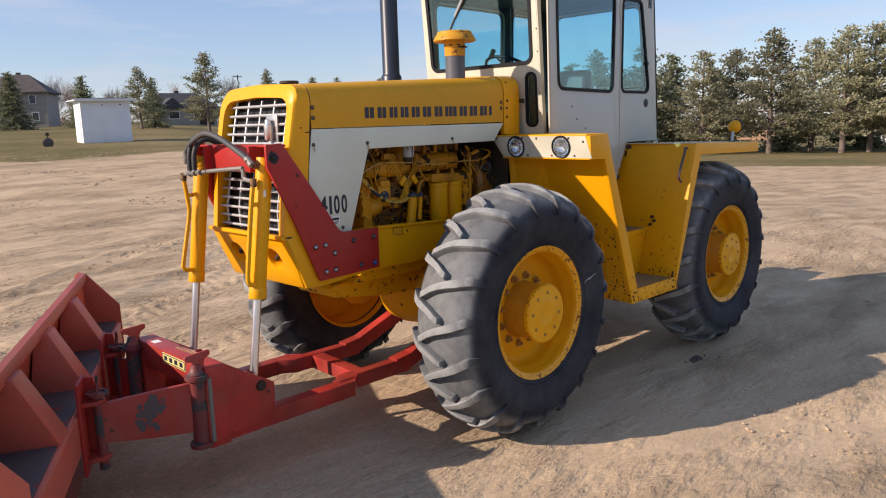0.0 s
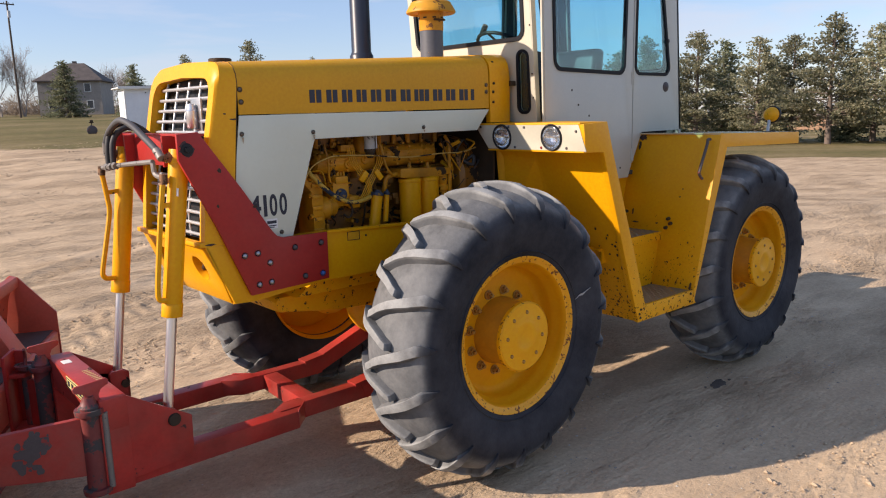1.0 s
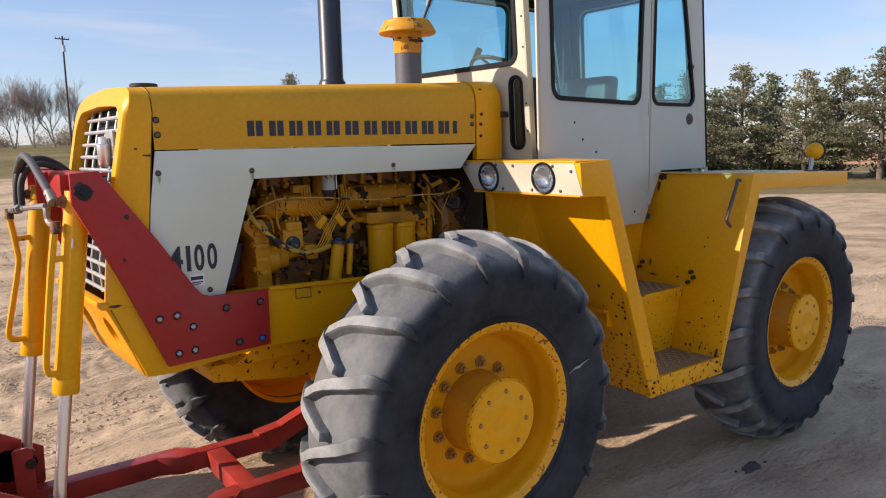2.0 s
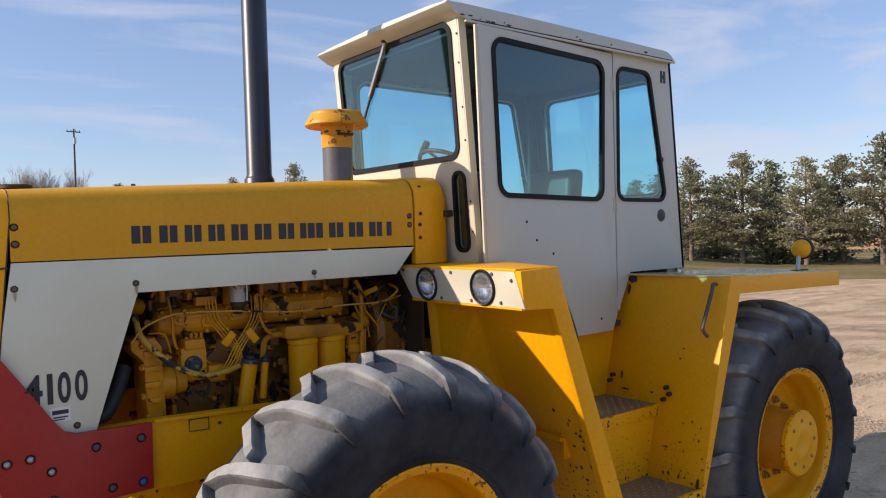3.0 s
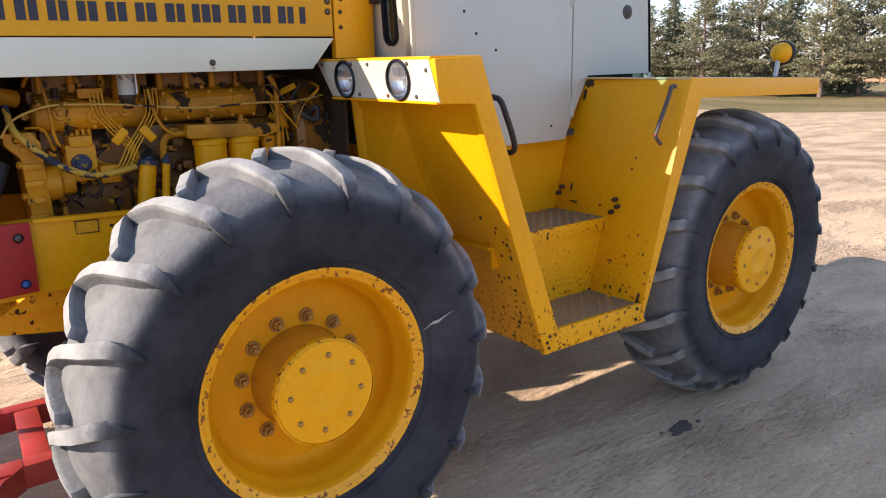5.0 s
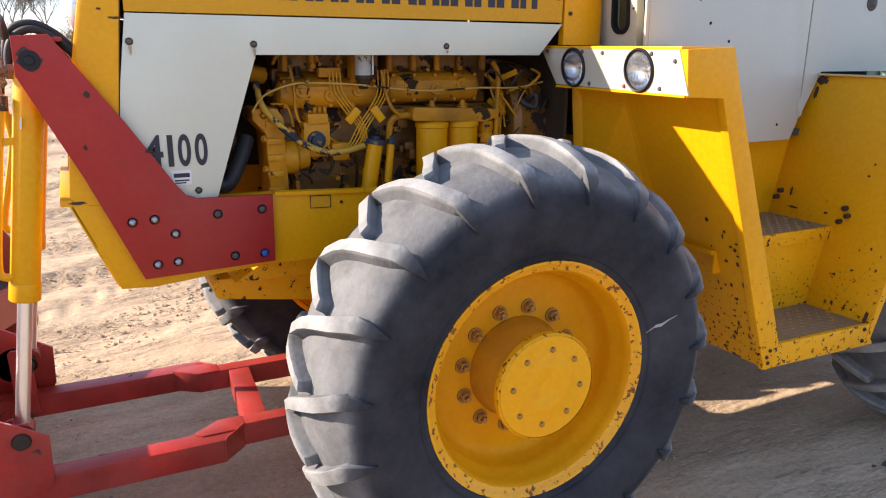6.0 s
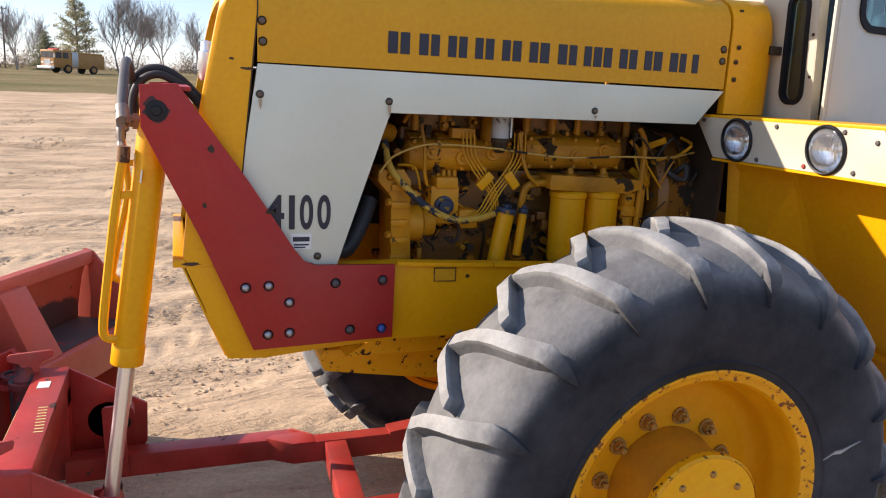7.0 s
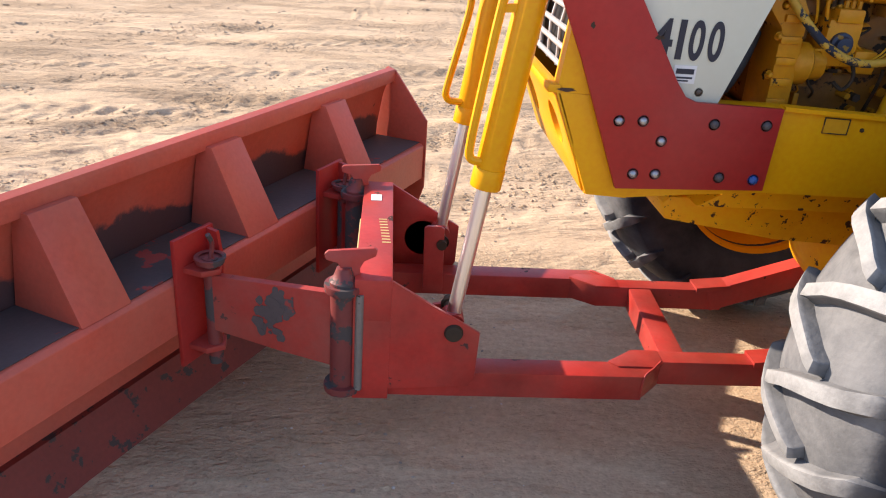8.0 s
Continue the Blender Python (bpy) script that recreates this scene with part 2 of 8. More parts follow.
def rubber():
    """Tyre rubber: near-black sidewalls, tread grey with dried dust and painted-in sunlight, faint scuffs."""
    m = material("tyre_rubber", (0.010, 0.0125, 0.019), 0.7, tint=0.25, bump=0.4, grain=70, dust=(0.088, 0.092, 0.105), dust_amount=0.6, spec=0.22)
    n, l = m.node_tree.nodes, m.node_tree.links
    b = n["Principled BSDF"]
    old = b.inputs["Base Color"].links[0].from_socket
    tc = n.new("ShaderNodeTexCoord")
    sep = n.new("ShaderNodeSeparateXYZ")
    l.new(tc.outputs["Object"], sep.inputs[0])
    cx, cz = n.new("ShaderNodeMath"), n.new("ShaderNodeMath")
    cx.operation = cz.operation = "MULTIPLY"
    l.new(sep.outputs[0], cx.inputs[0]), l.new(sep.outputs[0], cx.inputs[1])
    l.new(sep.outputs[2], cz.inputs[0]), l.new(sep.outputs[2], cz.inputs[1])
    add = n.new("ShaderNodeMath")
    l.new(cx.outputs[0], add.inputs[0]), l.new(cz.outputs[0], add.inputs[1])
    sq = n.new("ShaderNodeMath")
    sq.operation = "SQRT"
    l.new(add.outputs[0], sq.inputs[0])
    yy = n.new("ShaderNodeMath")                # height over the rounded crown of the tread
    yy.operation = "MULTIPLY"
    l.new(sep.outputs[1], yy.inputs[0]), l.new(sep.outputs[1], yy.inputs[1])
    over = n.new("ShaderNodeMath")
    over.operation = "MULTIPLY_ADD"
    over.inputs[1].default_value = 1.55
    l.new(yy.outputs[0], over.inputs[0])
    l.new(sq.outputs[0], over.inputs[2])
    nz = n.new("ShaderNodeTexNoise")
    nz.inputs["Scale"].default_value = 14
    nz.inputs["Detail"].default_value = 7
    l.new(tc.outputs["Object"], nz.inputs["Vector"])
    off = n.new("ShaderNodeMath")
    off.operation = "MULTIPLY_ADD"
    off.inputs[1].default_value = 0.012
    l.new(nz.outputs["Fac"], off.inputs[0])
    l.new(over.outputs[0], off.inputs[2])
    mr = n.new("ShaderNodeMapRange")
    mr.inputs[1].default_value, mr.inputs[2].default_value = 0.766, 0.778
    mr.inputs[3].default_value = 0.50
    l.new(off.outputs[0], mr.inputs[0])
    mx = n.new("ShaderNodeMix")
    mx.data_type = "RGBA"
    mx.inputs[7].default_value = (0.33, 0.335, 0.325, 1)
    fac = n.new("ShaderNodeMath")
    fac.operation = "MULTIPLY"
    ab = n.new("ShaderNodeMath")
    ab.operation = "ABSOLUTE"
    l.new(sep.outputs[1], ab.inputs[0])
    my = n.new("ShaderNodeMapRange")           # dust and painted sunlight on the running surface; sidewalls stay dark as in shade
    my.inputs[1].default_value, my.inputs[2].default_value = 0.246, 0.214
    my.inputs[3].default_value, my.inputs[4].default_value = 0.06, 0.85
    l.new(ab.outputs[0], my.inputs[0])
    gate = n.new("ShaderNodeMapRange")
    gate.inputs[1].default_value, gate.inputs[2].default_value = 0.715, 0.742
    l.new(off.outputs[0], gate.inputs[0])
    both = n.new("ShaderNodeMath")
    both.operation = "MULTIPLY"
    n5 = n.new("ShaderNodeTexNoise")            # the dust lies in patches
    n5.inputs["Scale"].default_value = 7
    n5.inputs["Detail"].default_value = 8
    n5.inputs["Roughness"].default_value = 0.7
    l.new(tc.outputs["Object"], n5.inputs["Vector"])
    r5 = n.new("ShaderNodeMapRange")
    r5.inputs[1].default_value, r5.inputs[2].default_value = 0.36, 0.64
    r5.inputs[3].default_value, r5.inputs[4].default_value = 0.62, 1.2
    l.new(n5.outputs["Fac"], r5.inputs[0])
    patchy = n.new("ShaderNodeMath")
    patchy.operation = "MULTIPLY"
    l.new(my.outputs[0], patchy.inputs[0])
    l.new(r5.outputs[0], patchy.inputs[1])
    l.new(patchy.outputs[0], both.inputs[0])
    l.new(gate.outputs[0], both.inputs[1])
    l.new(both.outputs[0], fac.inputs[1])
    l.new(mr.outputs[0], fac.inputs[0])
    l.new(fac.outputs[0], mx.inputs[0])
    l.new(old, mx.inputs[6])
    l.new(mx.outputs[2], b.inputs["Base Color"])
    return m


m_tyre = rubber()


def glass(name, tint, gloss=0.03):
    m = bpy.data.materials.new(name)
    m.use_nodes = True
    n, l = m.node_tree.nodes, m.node_tree.links
    n.clear()
    out = n.new("ShaderNodeOutputMaterial")
    tr = n.new("ShaderNodeBsdfTransparent")
    tr.inputs[0].default_value = (*tint, 1)
    gl = n.new("ShaderNodeBsdfGlossy")
    gl.inputs["Roughness"].default_value = gloss
    fr = n.new("ShaderNodeLayerWeight")
    fr.inputs[0].default_value = 0.35
    pw = n.new("ShaderNodeMath")
    pw.operation = "MULTIPLY_ADD"
    pw.inputs[1].default_value, pw.inputs[2].default_value = 0.22, 0.025
    l.new(fr.outputs["Facing"], pw.inputs[0])
    mx = n.new("ShaderNodeMixShader")
    l.new(pw.outputs[0], mx.inputs[0])
    l.new(tr.outputs[0], mx.inputs[1])
    l.new(gl.outputs[0], mx.inputs[2])
    l.new(mx.outputs[0], out.inputs[0])
    return m


m_glass = glass("tinted_glass", (0.70, 0.92, 0.965))


# ---------------------------------------------------------------- mesh tools
class Shape:
    """Gathers vertices and faces of one part."""

    def __init__(self):
        self.v, self.f = [], []

    def add(self, verts, faces):
        k = len(self.v)
        self.v += [tuple(p) for p in verts]
        self.f += [tuple(i + k for i in face) for face in faces]
        return self

    def box(self, a, b):
        (x0, y0, z0), (x1, y1, z1) = a, b
        return self.add([(x0, y0, z0), (x1, y0, z0), (x1, y1, z0), (x0, y1, z0), (x0, y0, z1), (x1, y0, z1), (x1, y1, z1), (x0, y1, z1)],
                        [(0, 3, 2, 1), (4, 5, 6, 7), (0, 1, 5, 4), (1, 2, 6, 5), (2, 3, 7, 6), (3, 0, 4, 7)])

    def slab(self, a, b, width, height, up=(0, 0, 1)):
        """A bar of rectangular section from a to b; a and b are at the middle of the section."""
        a, b = Vector(a), Vector(b)
        d = (b - a).normalized()
        s = d.cross(Vector(up)).normalized() * (width / 2)
        u = s.cross(d).normalized() * (height / 2)
        c = [p + q for p in (a, b) for q in (-s - u, s - u, s + u, -s + u)]
        return self.add(c, [(0, 1, 2, 3), (7, 6, 5, 4), (0, 4, 5, 1), (1, 5, 6, 2), (2, 6, 7, 3), (3, 7, 4, 0)])

    def cyl(self, a, b, r0, r1=None, n=16, caps=True):
        a, b = Vector(a), Vector(b)
        r1 = r0 if r1 is None else r1
        d = (b - a).normalized()
        s = d.orthogonal().normalized()
        t = d.cross(s)
        c = []
        for p, r in ((a, r0), (b, r1)):
            c += [p + (s * math.cos(2 * math.pi * i / n) + t * math.sin(2 * math.pi * i / n)) * r for i in range(n)]
        faces = [(i, (i + 1) % n, n + (i + 1) % n, n + i) for i in range(n)]
        if caps:
            faces += [tuple(reversed(range(n))), tuple(range(n, 2 * n))]
        return self.add(c, faces)

    def tube(self, pts, r, n=8, smooth=6):
        """A round bar or hose along a smoothed line of points."""
        pts = [Vector(p) for p in pts]
        if smooth and len(pts) > 2:
            q = []
            for i in range(len(pts) - 1):
                p0, p1, p2, p3 = pts[max(i - 1, 0)], pts[i], pts[i + 1], pts[min(i + 2, len(pts) - 1)]
                for k in range(smooth):
                    s = k / smooth
                    q.append(0.5 * ((2 * p1) + (p2 - p0) * s + (2 * p0 - 5 * p1 + 4 * p2 - p3) * s * s + (3 * p1 - p0 - 3 * p2 + p3) * s ** 3))
            pts = q + [pts[-1]]
        ring, side = [], None
        for i, p in enumerate(pts):
            d = (pts[min(i + 1, len(pts) - 1)] - pts[max(i - 1, 0)]).normalized()
            side = d.orthogonal().normalized() if side is None else (side - d * side.dot(d)).normalized()
            t = d.cross(side)
            rr = r[i * (len(r) - 1) // max(len(pts) - 1, 1)] if isinstance(r, (list, tuple)) else r
            ring += [p + (side * math.cos(2 * math.pi * k / n) + t * math.sin(2 * math.pi * k / n)) * rr for k in range(n)]
        faces = [(i * n + k, i * n + (k + 1) % n, (i + 1) * n + (k + 1) % n, (i + 1) * n + k) for i in range(len(pts) - 1) for k in range(n)]
        faces += [tuple(reversed(range(n))), tuple(range((len(pts) - 1) * n, len(pts) * n))]
        return self.add(ring, faces)

    def lathe(self, profile, centre=(0, 0, 0), axis="y", n=48):
        """Turns (radius, along) pairs about an axis."""
        c, faces = [], []
        for r, h in profile:
            for i in range(n):
                a = 2 * math.pi * i / n
                u, w = r * math.cos(a), r * math.sin(a)
                p = {"y": (u, h, w), "z": (u, w, h), "x": (h, u, w)}[axis]
                c.append(tuple(p[j] + centre[j] for j in range(3)))
        for k in range(len(profile) - 1):
            faces += [(k * n + i, k * n + (i + 1) % n, (k + 1) * n + (i + 1) % n, (k + 1) * n + i) for i in range(n)]
        return self.add(c, faces)

    def plate(self, put, outer, holes=(), t=0.01):
        """A sheet cut to an outline with holes. put(u, v, w) gives the place; w runs from 0 to t through the sheet."""
        bm = bmesh.new()
        loops = [list(outer)] + [list(h) for h in holes]
        edges = []
        for lp in loops:
            vs = [bm.verts.new((u, v, 0)) for u, v in lp]
            edges += [bm.edges.new((vs[i], vs[(i + 1) % len(vs)])) for i in range(len(vs))]
        bmesh.ops.triangle_fill(bm, use_beauty=True, edges=edges)
        bm.verts.index_update()
        flat = [(v.co.x, v.co.y) for v in bm.verts]
        tris = [tuple(v.index for v in f.verts) for f in bm.faces]
        bm.free()
        n = len(flat)
        c = [put(u, v, 0) for u, v in flat] + [put(u, v, t) for u, v in flat]
        faces = tris + [tuple(i + n for i in reversed(f)) for f in tris]
        k = 0
        for lp in loops:
            m = len(lp)
            faces += [(k + i, k + (i + 1) % m, n + k + (i + 1) % m, n + k + i) for i in range(m)]
            k += m
        return self.add(c, faces)

    def mesh(self, name, bevel=0.0, smooth=None, segments=2):
        bm = bmesh.new()
        vs = [bm.verts.new(p) for p in self.v]
        for f in self.f:
            if len(set(f)) > 2:
                try:
                    bm.faces.new([vs[i] for i in f])
                except ValueError:
                    pass
        bmesh.ops.remove_doubles(bm, verts=bm.verts, dist=0.0002)
        bmesh.ops.recalc_face_normals(bm, faces=bm.faces)
        if bevel:
            sharp = [e for e in bm.edges if len(e.link_faces) == 2 and e.calc_face_angle(0) > 0.6]
            bmesh.ops.bevel(bm, geom=sharp, offset=bevel, segments=segments, profile=0.6, affect="EDGES", clamp_overlap=True)
        if smooth is not None:
            for f in bm.faces:
                f.smooth = True
            for e in bm.edges:
                if len(e.link_faces) == 2 and e.calc_face_angle(0) > smooth:
                    e.smooth = False
        data = bpy.data.meshes.new(name)
        bm.to_mesh(data)
        bm.free()
        return data


def part(name, shape, mat, parent, label="", bevel=0.0, smooth=0.7, segments=2, m=None):
    """One mesh object under a thing or a part."""
    data = shape if isinstance(shape, bpy.types.Mesh) else shape.mesh(name, bevel, smooth, segments)
    if not data.materials:
        data.materials.append(mat)
    ob = new(name, data)
    ob.parent = parent
    if m is not None:
        ob.matrix_basis = m
    if label:
        ob["label"] = label
    return ob


def thing(name, label, category, group="", at=(0, 0, 0), kind=""):
    ob = new(name)
    ob.empty_display_size = 0.2
    ob.location = at
    return tagged(ob, label, category, group, kind)


def side(y0, sign=-1):
    """Places (x, z) outlines on a side wall at y0; the sheet's depth runs towards the middle."""
    return lambda u, v, w: (u, y0 - sign * w, v)


def round_loop(pts, r, n=5):
    """A closed outline with its corners rounded."""
    out = []
    k = len(pts)
    for i in range(k):
        p0, p1, p2 = (Vector((*pts[j % k], 0)) for j in (i - 1, i, i + 1))
        a, b = (p0 - p1).normalized(), (p2 - p1).normalized()
        ang = a.angle(b)
        d = min(r / math.tan(ang / 2), (p0 - p1).length * 0.49, (p2 - p1).length * 0.49)
        rr = d * math.tan(ang / 2)
        c = p1 + (a + b).normalized() * (rr / math.sin(ang / 2))
        s, e = p1 + a * d - c, p1 + b * d - c
        for j in range(n + 1):
            q = s.lerp(e, j / n).normalized() * rr + c
            out.append((q.x, q.y))
    return out


def grow(loop, d):
    """An outline moved outwards by d (inwards when negative)."""
    k = len(loop)
    area = sum(loop[i][0] * loop[(i + 1) % k][1] - loop[(i + 1) % k][0] * loop[i][1] for i in range(k))
    s = 1 if area > 0 else -1
    out = []
    for i in range(k):
        p0, p1, p2 = (Vector(loop[j % k]) for j in (i - 1, i, i + 1))
        t = ((p1 - p0).normalized() + (p2 - p1).normalized()).normalized()
        out.append((p1.x + t.y * d * s, p1.y - t.x * d * s))
    return out


def bolt(x, y, z, r=0.011, h=0.008, out=-1):
    """A domed bolt head on a side face."""
    return Shape().lathe([(0.0, out * (h + 0.002)), (r * 0.6, out * h), (r * 0.95, out * h * 0.5), (r, 0), (r * 1.25, 0.0), (r * 1.3, out * 0.002), (r * 1.3, -out * 0.003), (0, -out * 0.003)], (x, y, z), n=10)


def loft(loops, closed=True, caps=True):
    """Skins a row of outlines with equal numbers of points."""
    s = Shape()
    n = len(loops[0])
    faces = []
    for k in range(len(loops) - 1):
        for i in range(n if closed else n - 1):
            j = (i + 1) % n
            faces.append((k * n + i, k * n + j, (k + 1) * n + j, (k + 1) * n + i))
    if caps:
        faces += [tuple(reversed(range(n))), tuple(range((len(loops) - 1) * n, len(loops) * n))]
    return s.add([p for lp in loops for p in lp], faces)


# ---------------------------------------------------------------- ground
def rise(x, y):
    """The lie of the land: level under the tractor, gently falling one way and climbing the other far out."""
    r = np.hypot(x, y)
    az = np.degrees(np.arctan2(y, x))
    z47 = np.interp(az, [-180, -60, 0, 28, 47, 66, 80, 95, 120, 160, 180], [0, 0, -1.4, -1.5, 0.0, 1.42, 1.4, 1.05, 0.5, 0, 0])
    return z47 * (np.clip(r - 9, 0, None) / 38) ** 0.62 * np.clip((r - 9) / 10, 0, 1)


def rise_at(x, y):
    return float(rise(np.array([x]), np.array([y]))[0])


def axis_steps(lo, hi, fine, reach):
    a = list(np.arange(lo, hi + fine / 2, fine))
    step, v = fine, a[-1]
    up = []
    while v < reach:
        step *= 1.16
        v += step
        up.append(v)
    step, v = fine, a[0]
    down = []
    while v > -reach:
        step *= 1.16
        v -= step
        down.append(v)
    return np.array(down[::-1] + a + up)


def ground_material():
    m = bpy.data.materials.new("dirt_lot_and_grass")
    m.use_nodes = True
    n, l = m.node_tree.nodes, m.node_tree.links
    b = n["Principled BSDF"]
    b.inputs["Roughness"].default_value = 0.95
    b.inputs["Specular IOR Level"].default_value = 0.05
    tc = n.new("ShaderNodeTexCoord")

    def nz(scale, detail=6, rough=0.6, vec=None):
        t = n.new("ShaderNodeTexNoise")
        t.inputs["Scale"].default_value = scale
        t.inputs["Detail"].default_value = detail
        t.inputs["Roughness"].default_value = rough
        l.new(vec or tc.outputs["Object"], t.inputs["Vector"])
        return t.outputs["Fac"]

    def ramp(fac, stops):
        r = n.new("ShaderNodeValToRGB")
        while len(r.color_ramp.elements) < len(stops):
            r.color_ramp.elements.new(0.5)
        for e, (p, c) in zip(r.color_ramp.elements, stops):
            e.position, e.color = p, (*c, 1)
        l.new(fac, r.inputs[0])
        return r.outputs[0]

    def mix(fac, a, c, blend="MIX"):
        x = n.new("ShaderNodeMix")
        x.data_type = "RGBA"
        x.blend_type = blend
        if isinstance(fac, float):
            x.inputs[0].default_value = fac
        else:
            l.new(fac, x.inputs[0])
        l.new(a, x.inputs[6])
        l.new(c, x.inputs[7])
        return x.outputs[2]

    dirt = ramp(nz(0.30, 5, 0.55), [(0.3, (0.470, 0.350, 0.233)), (0.7, (0.545, 0.412, 0.280))])
    warp = n.new("ShaderNodeMapping")
    warp.inputs["Rotation"].default_value = (0, 0, -0.42)
    warp.inputs["Scale"].default_value = (0.62, 1.5, 1.0)
    l.new(tc.outputs["Object"], warp.inputs["Vector"])
    streak = ramp(nz(1.5, 6, 0.6, warp.outputs[0]), [(0.34, (0.86, 0.85, 0.84)), (0.64, (1.07, 1.07, 1.06))])
    dirt = mix(0.8, dirt, streak, "MULTIPLY")
    fine = ramp(nz(34, 5, 0.65), [(0.32, (0.84, 0.83, 0.82)), (0.68, (1.13, 1.12, 1.11))])
    dirt = mix(0.8, dirt, fine, "MULTIPLY")
    torn_col = ramp(nz(0.8, 5, 0.6, warp.outputs[0]), [(0.44, (1.04, 1.04, 1.04)), (0.62, (0.80, 0.79, 0.78))])
    dirt = mix(0.9, dirt, torn_col, "MULTIPLY")
    # grit: a few pale and dark grains in the binding dust
    vo = n.new("ShaderNodeTexVoronoi")
    vo.inputs["Scale"].default_value = 95
    l.new(tc.outputs["Object"], vo.inputs["Vector"])
    grains = ramp(vo.outputs["Color"], [(0.0, (0.62, 0.60, 0.58)), (0.22, (0.97, 0.97, 0.97)), (0.80, (1.03, 1.03, 1.02)), (1.0, (1.32, 1.30, 1.27))])
    dirt = mix(0.55, dirt, grains, "MULTIPLY")
    grass = ramp(nz(0.09, 8, 0.62), [(0.32, (0.125, 0.118, 0.052)), (0.52, (0.205, 0.163, 0.082)), (0.72, (0.29, 0.222, 0.13))])
    grass = mix(0.6, grass, ramp(nz(2.2, 8, 0.7), [(0.3, (0.55, 0.55, 0.5)), (0.7, (1.3, 1.3, 1.2))]), "MULTIPLY")
    # the lot ends in an uneven edge
    att = n.new("ShaderNodeAttribute")
    att.attribute_name = "grass"
    wob = n.new("ShaderNodeMath")
    wob.operation = "MULTIPLY_ADD"
    wob.inputs[1].default_value = 0.9
    l.new(nz(0.5, 8, 0.7), wob.inputs[0])
    l.new(att.outputs["Fac"], wob.inputs[2])
    mask = n.new("ShaderNodeMapRange")
    mask.inputs[1].default_value, mask.inputs[2].default_value = 0.85, 1.05
    l.new(wob.outputs[0], mask.inputs[0])
    col = mix(mask.outputs[0], dirt, grass)
    l.new(col, b.inputs["Base Color"])
    bp = n.new("ShaderNodeBump")
    bp.inputs["Strength"].default_value = 1.0
    bp.inputs["Distance"].default_value = 0.016
    # crumbled in some patches, rolled smooth in others
    patch = n.new("ShaderNodeMapRange")
    patch.inputs[1].default_value, patch.inputs[2].default_value = 0.42, 0.62
    patch.inputs[3].default_value, patch.inputs[4].default_value = 0.16, 1.0
    l.new(nz(0.8, 5, 0.6, warp.outputs[0]), patch.inputs[0])
    crumb = n.new("ShaderNodeMapping")
    crumb.inputs["Rotation"].default_value = (0, 0, -0.42)
    crumb.inputs["Scale"].default_value = (0.8, 1.6, 1.0)
    l.new(tc.outputs["Object"], crumb.inputs["Vector"])
    clod = n.new("ShaderNodeMath")
    clod.operation = "MULTIPLY"
    l.new(nz(19, 5, 0.62, crumb.outputs[0]), clod.inputs[0])
    l.new(patch.outputs[0], clod.inputs[1])
    hs = n.new("ShaderNodeMath")
    hs.operation = "MULTIPLY_ADD"
    hs.inputs[1].default_value = -0.10
    l.new(vo.outputs["Distance"], hs.inputs[0])
    l.new(clod.outputs[0], hs.inputs[2])
    l.new(hs.outputs[0], bp.inputs["Height"])
    # torn and heaped crust, coarser than the crumbs
    torn = n.new("ShaderNodeMath")
    torn.operation = "MULTIPLY"
    l.new(nz(6.5, 6, 0.68, crumb.outputs[0]), torn.inputs[0])
    l.new(patch.outputs[0], torn.inputs[1])
    b2 = n.new("ShaderNodeBump")
    b2.inputs["Strength"].default_value = 1.0
    b2.inputs["Distance"].default_value = 0.075
    l.new(torn.outputs[0], b2.inputs["Height"])
    l.new(b2.outputs[0], bp.inputs["Normal"])
    l.new(bp.outputs[0], b.inputs["Normal"])
    return m


m_ground = ground_material()


